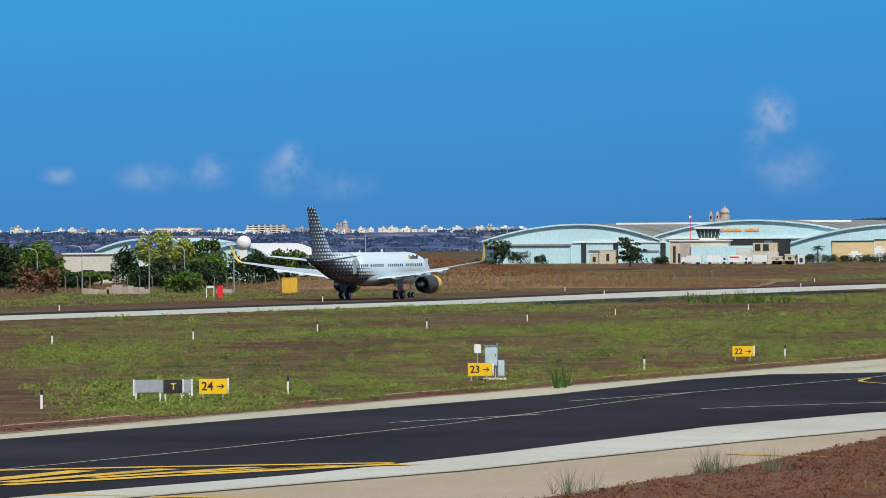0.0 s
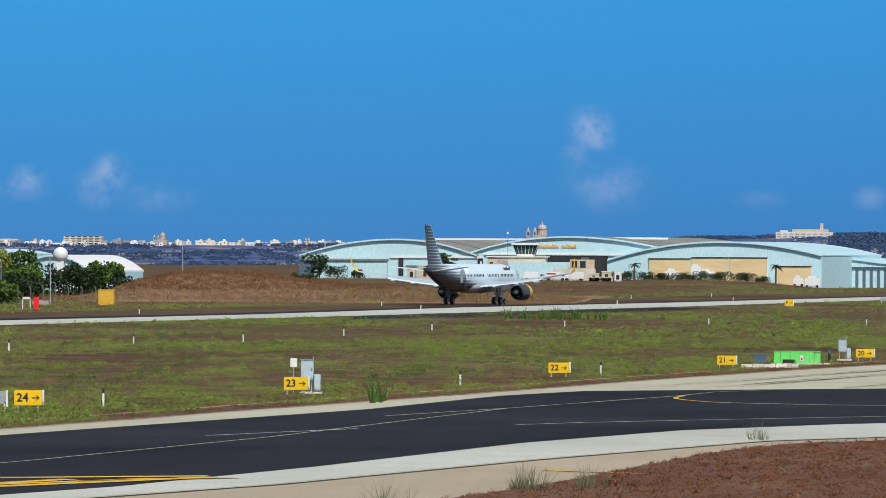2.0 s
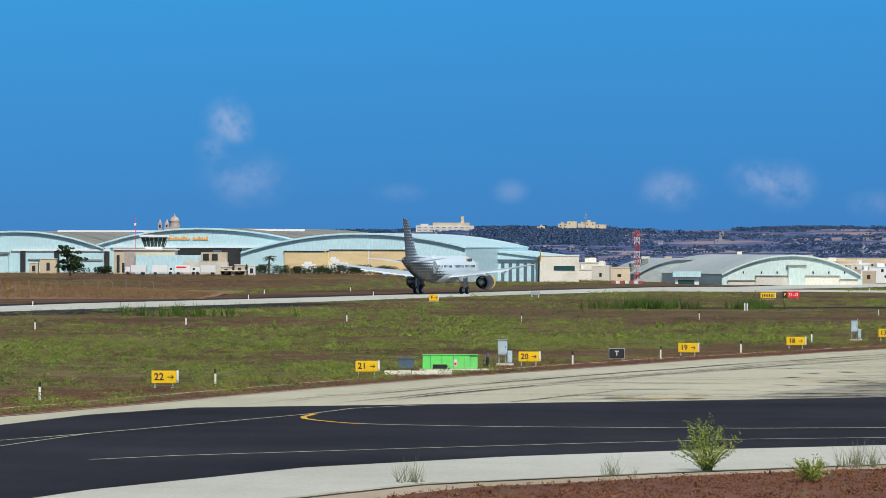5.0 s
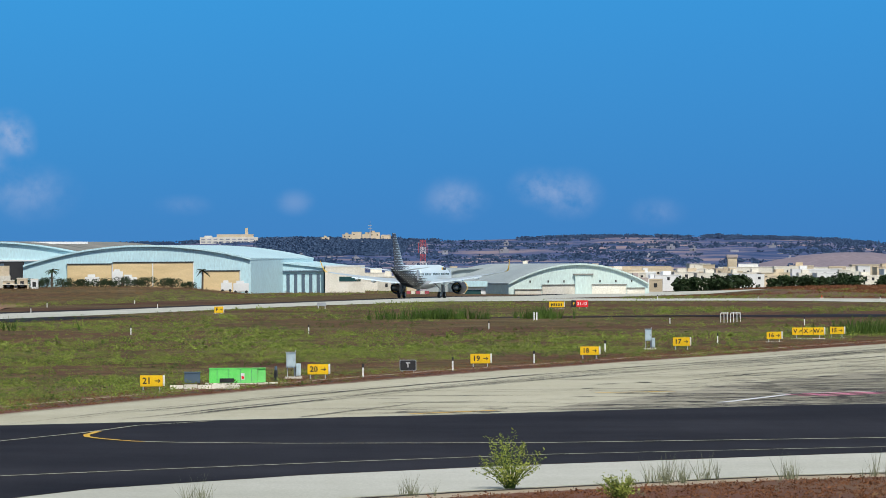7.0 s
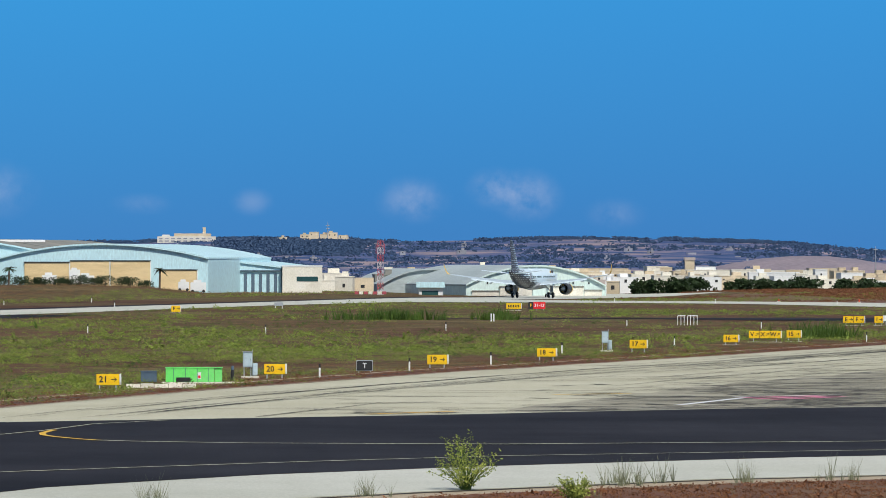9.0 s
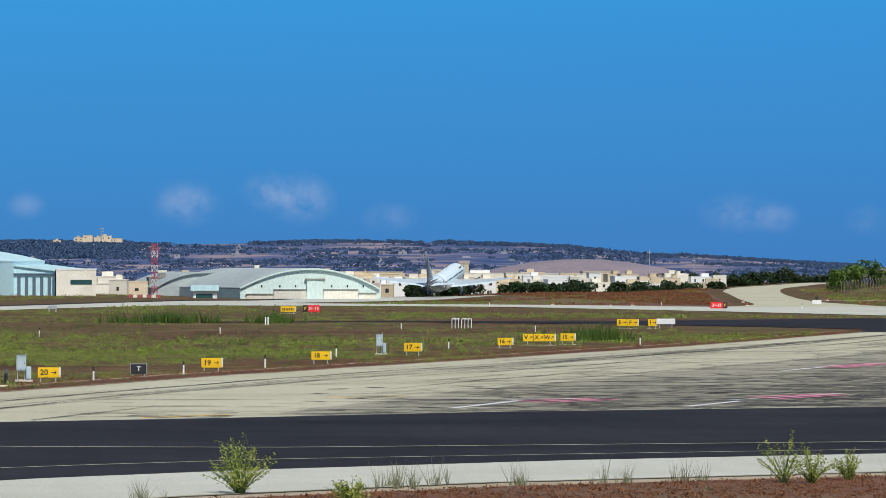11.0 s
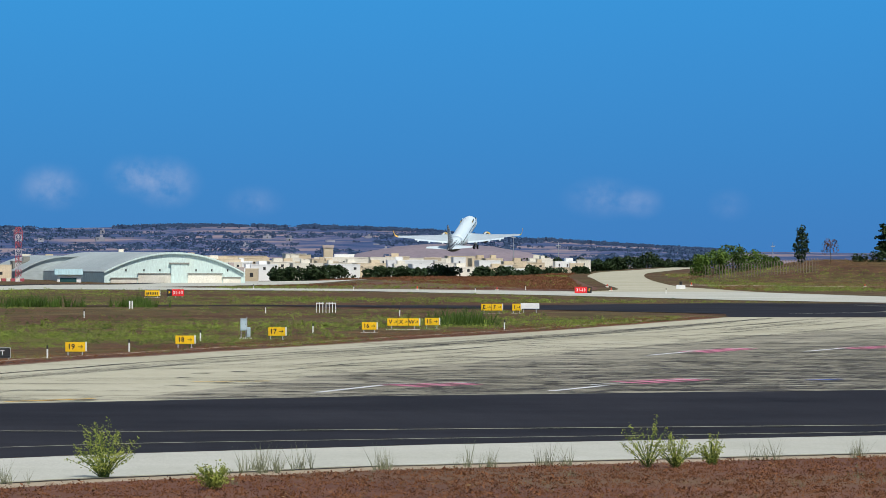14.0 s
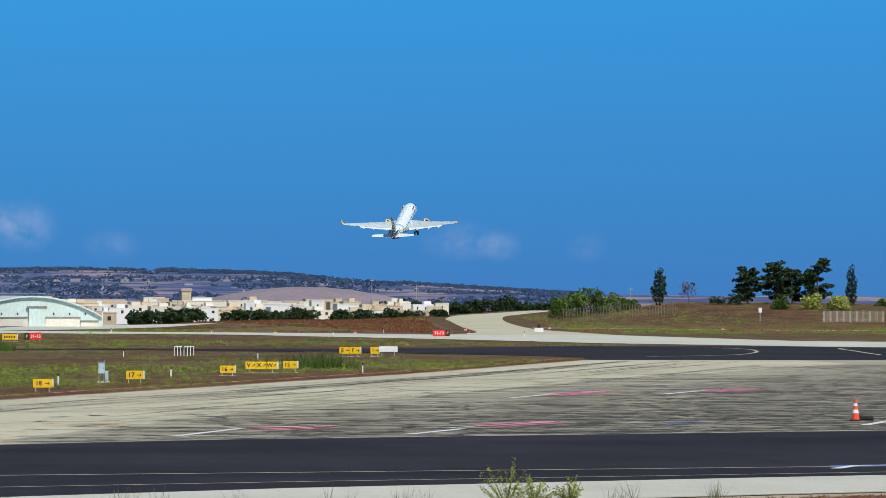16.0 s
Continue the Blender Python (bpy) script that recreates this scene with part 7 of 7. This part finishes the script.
def make_town():
    rng = random.Random(31)
    # far skyline; some houses take the stone with haze in its colour
    for i in range(230):
        x = -775 + i * 2.35 + rng.uniform(-2, 2)
        w, h = rng.uniform(2.2, 7), rng.uniform(1.4, 3.8)
        z = 10.3 + rng.uniform(-1.2, 0.6)
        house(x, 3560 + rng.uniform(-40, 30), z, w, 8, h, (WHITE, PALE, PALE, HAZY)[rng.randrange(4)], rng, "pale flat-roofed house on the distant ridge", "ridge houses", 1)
    t = thing("apartment_block", pose(-543, 3550, 10.2), "long pale apartment block with banded balconies", "building")
    part("wall", boxed(-13, 13, 0, 12, -2, 6.2), STONE, t)
    for k in range(4):
        part("balcony_band", boxed(-13.4, 13.4, -0.6, 0, 0.4 + k * 1.5, 1.0 + k * 1.5), PALE, t)
        for i in range(6):
            part("opening", boxed(-12 + i * 4.1, -9.6 + i * 4.1, -0.2, 0.02, 1.05 + k * 1.5, 1.75 + k * 1.5), DARK, t)
    t = thing("apartment_block", pose(-602, 3540, 10.0), "grey-rose apartment block with dark balconies", "building")
    part("wall", boxed(-16, 16, 0, 12, -2, 4.6), ROSE, t)
    for k in range(3):
        part("balcony_band", boxed(-16.4, 16.4, -0.6, 0, 0.4 + k * 1.5, 0.9 + k * 1.5), PALE, t)
    church(-488, 3540, 10.5, 1.15, ROSE, "distant rose stone church with a pale dome")
    church(-385, 3540, 10.5, 0.9, STONE, "distant stone church with twin towers", False)
    church(-715, 3540, 10.5, 0.9, ROSE, "distant domed stone church on the ridge")
    church(-98.5, 1500, 9.4, 0.88, ROSE, "rose stone domed church behind the hangars")
    t = thing("hotel", pose(-49, 3480, 17.0), "long cream hotel on the wooded hill", "building")
    part("wall", boxed(-19, 19, 0, 10, -3, 4.0), PALE, t)
    part("upper_floor", boxed(-8, 16, 1, 9, 4.0, 5.9), STONE, t)
    part("side_wing", boxed(-16, -11, 1, 9, 4.0, 5.1), PALE, t)
    part("tower", boxed(10.5, 12.5, 2, 6, 5, 10.0), STONE, t)
    # hotel openings are flat panels, paled by the painted haze tone
    for k in range(2):
        for i in range(9):
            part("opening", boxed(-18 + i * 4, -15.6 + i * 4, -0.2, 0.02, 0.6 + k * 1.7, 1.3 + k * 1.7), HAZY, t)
    for i, (x, w, h) in enumerate(((28, 6, 5.0), (34, 6, 6.6), (40.5, 5, 5.2), (46, 7, 6.2), (53, 6, 4.6), (14, 5, 3.2))):
        house(x, 3480, 17.2, w, 8, h, STONE, rng, "tan stone house on the wooded hill", "hill houses", 2)
    t = thing("hill_mast", pose(43, 3470, 18), "slim lattice mast on the hill", "mast")
    part("shaft", tube(bmesh.new(), (0, 0, -1), (0, 0, 13), 0.5, 0.12, 6), GALV, t)
    for z in (5, 8, 10):
        part("cross_arm", boxed(-1.3, 1.3, -0.1, 0.1, z, z + 0.3), GALV, t)
    # hillside farmhouses, their stone colour already dulled for haze
    for i in range(40):
        x = rng.uniform(-150, 420)
        k = rng.uniform(0.35, 0.95)
        y = 2500 + 1000 * k
        top = float(np.interp(x * 3600 / y, [p[0] for p in SKYLINE], [p[1] for p in SKYLINE]))
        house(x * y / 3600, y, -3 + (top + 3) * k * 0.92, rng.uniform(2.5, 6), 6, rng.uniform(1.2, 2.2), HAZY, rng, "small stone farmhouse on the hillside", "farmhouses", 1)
    # white town in the valley
    for i in range(120):
        f = rng.random()
        x = 40 + 235 * (i + rng.random()) / 120
        y = 1560 + 260 * f
        far = float(np.interp(x, [40, 120, 190, 230, 280], [4.6, 5.2, 4.6, 3.0, 0.8]))
        h = max(1.6, (far + 3) * (0.45 + 0.5 * f) * rng.uniform(0.8, 1.05))
        m = WHITE if rng.random() < 0.2 else (PALE if rng.random() < 0.6 else STONE)
        if x * y / 1700 > float(np.interp(y, [1457, 1537, 1627, 1943], [191, 205.6, 224.7, 289])) - 22:
            continue
        house(x * y / 1700, y, -3, rng.uniform(4, 10), 7, h, m, rng, "white flat-roofed town house", "town houses", 2)
    for x, w, h in ((112, 24, 6.6), (150, 20, 6.2), (178, 26, 6.0), (212, 18, 5.0)):
        house(x, 1800, -3, w, 9, h, STONE if x < 120 else PALE, rng, "long cream warehouse above the town", "warehouses", 2)
    t = thing("water_tower", pose(146, 1815, -3), "square stone tower over the town", "tower")
    part("shaft", boxed(-1.6, 1.6, 0, 3, 0, 9.6), STONE, t)
    part("top", boxed(-1.9, 1.9, -0.3, 3.3, 9.6, 10.6), ROSE, t)
    for x, h in ((231, 12), (248, 9), (330, 9)):
        t = thing("pole", pose(x, 2000, -3), "slim mast over the town", "mast", "town masts")
        part("shaft", tube(bmesh.new(), (0, 0, 0), (0, 0, h + 3), 0.2, 0.1, 6), GALV, t)
        part("cross_arm", boxed(-0.8, 0.8, -0.1, 0.1, h + 1.5, h + 1.8), GALV, t)
    for i, x in enumerate((-178, -141, -113, -68)):
        t = thing("power_pole", pose(x, 1300, 0), "slim power pole carrying wires", "pole", "power poles")
        part("shaft", tube(bmesh.new(), (0, 0, 0), (0, 0, 10.4), 0.16, 0.1, 6), GALV, t)
        part("cross_arm", boxed(-0.9, 0.9, -0.08, 0.08, 9.8, 10.0), GALV, t)
    # conical spoil hill
    bm = bmesh.new()
    loft(bm, [[(277 + r * math.cos(2 * math.pi * i / 40) * 1.0, 2700 + r * math.sin(2 * math.pi * i / 40), z + 0.5 * noise.noise((i * 0.7, r * 0.05, 2))) for i in range(40)] for r, z in ((72, -4), (56, 1), (40, 4.4), (24, 6.9), (12, 8.1), (2, 8.3))])
    tagged(part("spoil_hill", bm, surface("dusty_purple_earth", (0.19, 0.165, 0.2), (0.25, 0.205, 0.23), 0.03, 0.4, 1.0), smooth=True), "smooth dusty brown hill behind the town", "hill", kind="structure")
    # hillside trees, with distance haze mixed into their leaf colour
    verts, faces = [], []
    r2 = random.Random(66)
    for i in range(13000):
        x36 = r2.uniform(-780, 560)
        k = r2.random() ** 0.8
        if i > 10200:
            x36, k = r2.uniform(-32, 66), r2.uniform(0.5, 1.0)
        elif r2.random() < 0.3:
            k = r2.uniform(0.93, 1.0)
        y = 2450 + 1150 * k
        top = float(np.interp(x36, [p[0] for p in SKYLINE], [p[1] for p in SKYLINE]))
        kk = float(np.interp(y, [2500, 2800, 3100, 3400, 3600], [0.05, 0.3, 0.55, 0.85, 1.0]))
        dense = noise.noise((x36 * 0.012, y * 0.006, 9)) + 0.4 * noise.noise((x36 * 0.05, y * 0.02, 3)) + (0.6 if -60 < x36 < 90 and kk > 0.5 else 0)
        if dense < -0.02:
            continue
        cx, cz = x36 * y / 3600, -3 + (top + 3) * kk
        w, h = r2.uniform(2, 5.5), r2.uniform(1.0, 2.3) * (1.4 if i > 10200 else 1)
        for j in range(15):
            c = Vector((cx + r2.gauss(0, w * 0.4), y + r2.uniform(-1, 1), cz + r2.uniform(0.1, 1) * h))
            q, s2 = len(verts), r2.uniform(0.3, 0.8)
            for a in range(4):
                verts.append(c + Vector((s2 * math.cos(a * 1.571 + j) * r2.uniform(0.7, 1.2), r2.uniform(-0.4, 0.4), s2 * 0.8 * math.sin(a * 1.571 + j) * r2.uniform(0.7, 1.2))))
            faces.append(tuple(range(q, q + 4)))
    me = bpy.data.meshes.new("hillside_trees")
    me.from_pydata(verts, [], faces)
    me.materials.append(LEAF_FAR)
    tagged(new("hillside_trees", me), "distant trees and scrub over the hills, blued for haze", "trees", kind="stuff")


def make_bird():
    t = thing("bird", pose(-80, 55, 8), "small dark bird in flight", "bird")
    part("body", loft(bmesh.new(), [ring(y * 0.45, 0, 0, r * 0.45, r * 0.36, 8) for y, r in ((0.13, 0.005), (0.1, 0.02), (0.03, 0.03), (-0.05, 0.025), (-0.12, 0.012), (-0.17, 0.02))]), BARK, t)
    for s in (-1, 1):
        part("wing", loft(bmesh.new(), [[(s * x * 0.45, y0 * 0.45, z * 0.45), (s * x * 0.45, y1 * 0.45, z * 0.45), (s * x * 0.45, y1 * 0.45, z * 0.45 + 0.004), (s * x * 0.45, y0 * 0.45, z * 0.45 + 0.004)] for x, y0, y1, z in ((0.01, 0.06, -0.04, 0.0), (0.09, 0.07, -0.03, 0.03), (0.2, 0.0, -0.03, 0.02))]), BARK, t)
    return t


BIRD = make_bird()
make_hangars()
make_left_side()
make_right_side()
make_town()
make_trees()
make_grass()



# ---- motion ----
HEAD = 16.5


def motions():
    def at(t, x, y, z=0.0, pitch=0.0, bank=0.0):
        return (t, pose(x, y, z, pitch, bank, -HEAD))
    ground = [(0, -86.7, 612), (0.5, -79.8, 639), (1.0, -72.7, 667), (1.5, -65.5, 696), (2.0, -58.3, 720), (2.5, -50.9, 742), (3, -43.7, 775), (4.2, -25, 815), (5.5, -3.9, 853), (6.2, 8, 910), (7, 21.3, 968), (8, 39, 1032), (9, 55.8, 1096), (9.5, 65.2, 1123)]
    rows = [at(t, x, y, height(x, y) + 0.06, 1.5 * max(0, t - 9)) for t, x, y in ground]
    rows += [at(10.3, 81, 1178, -0.6, 5), at(11.2, 98, 1240, -0.6, 9), at(12.0, 113, 1295, -0.4, 12, -1), at(12.5, 122.5, 1329, 0.7, 13, -1), at(13, 132.4, 1365.6, 1.8, 14, -1), at(14, 151.4, 1432, 6.5, 15.5, -1),
             at(14.5, 161.5, 1465, 9.9, 16.5, -1), at(15, 170.9, 1497, 13.9, 17.5, -1), at(15.5, 180.4, 1530, 18.4, 18, -1), at(16, 190, 1563, 23.4, 18, -1)]
    walk(AIRLINER, rows)
    walk(BIRD, [(0, pose(-80, 55, 8, 0, 0, -90)), (11.5, pose(-2.5, 60, 8.9, 0, 8, -85)), (12, pose(2, 59.9, 9.4, 0, -8, -80)), (12.5, pose(6.3, 59.6, 9.9, 0, 8, -80)), (16, pose(38, 55, 13, 0, 0, -80))])


motions()
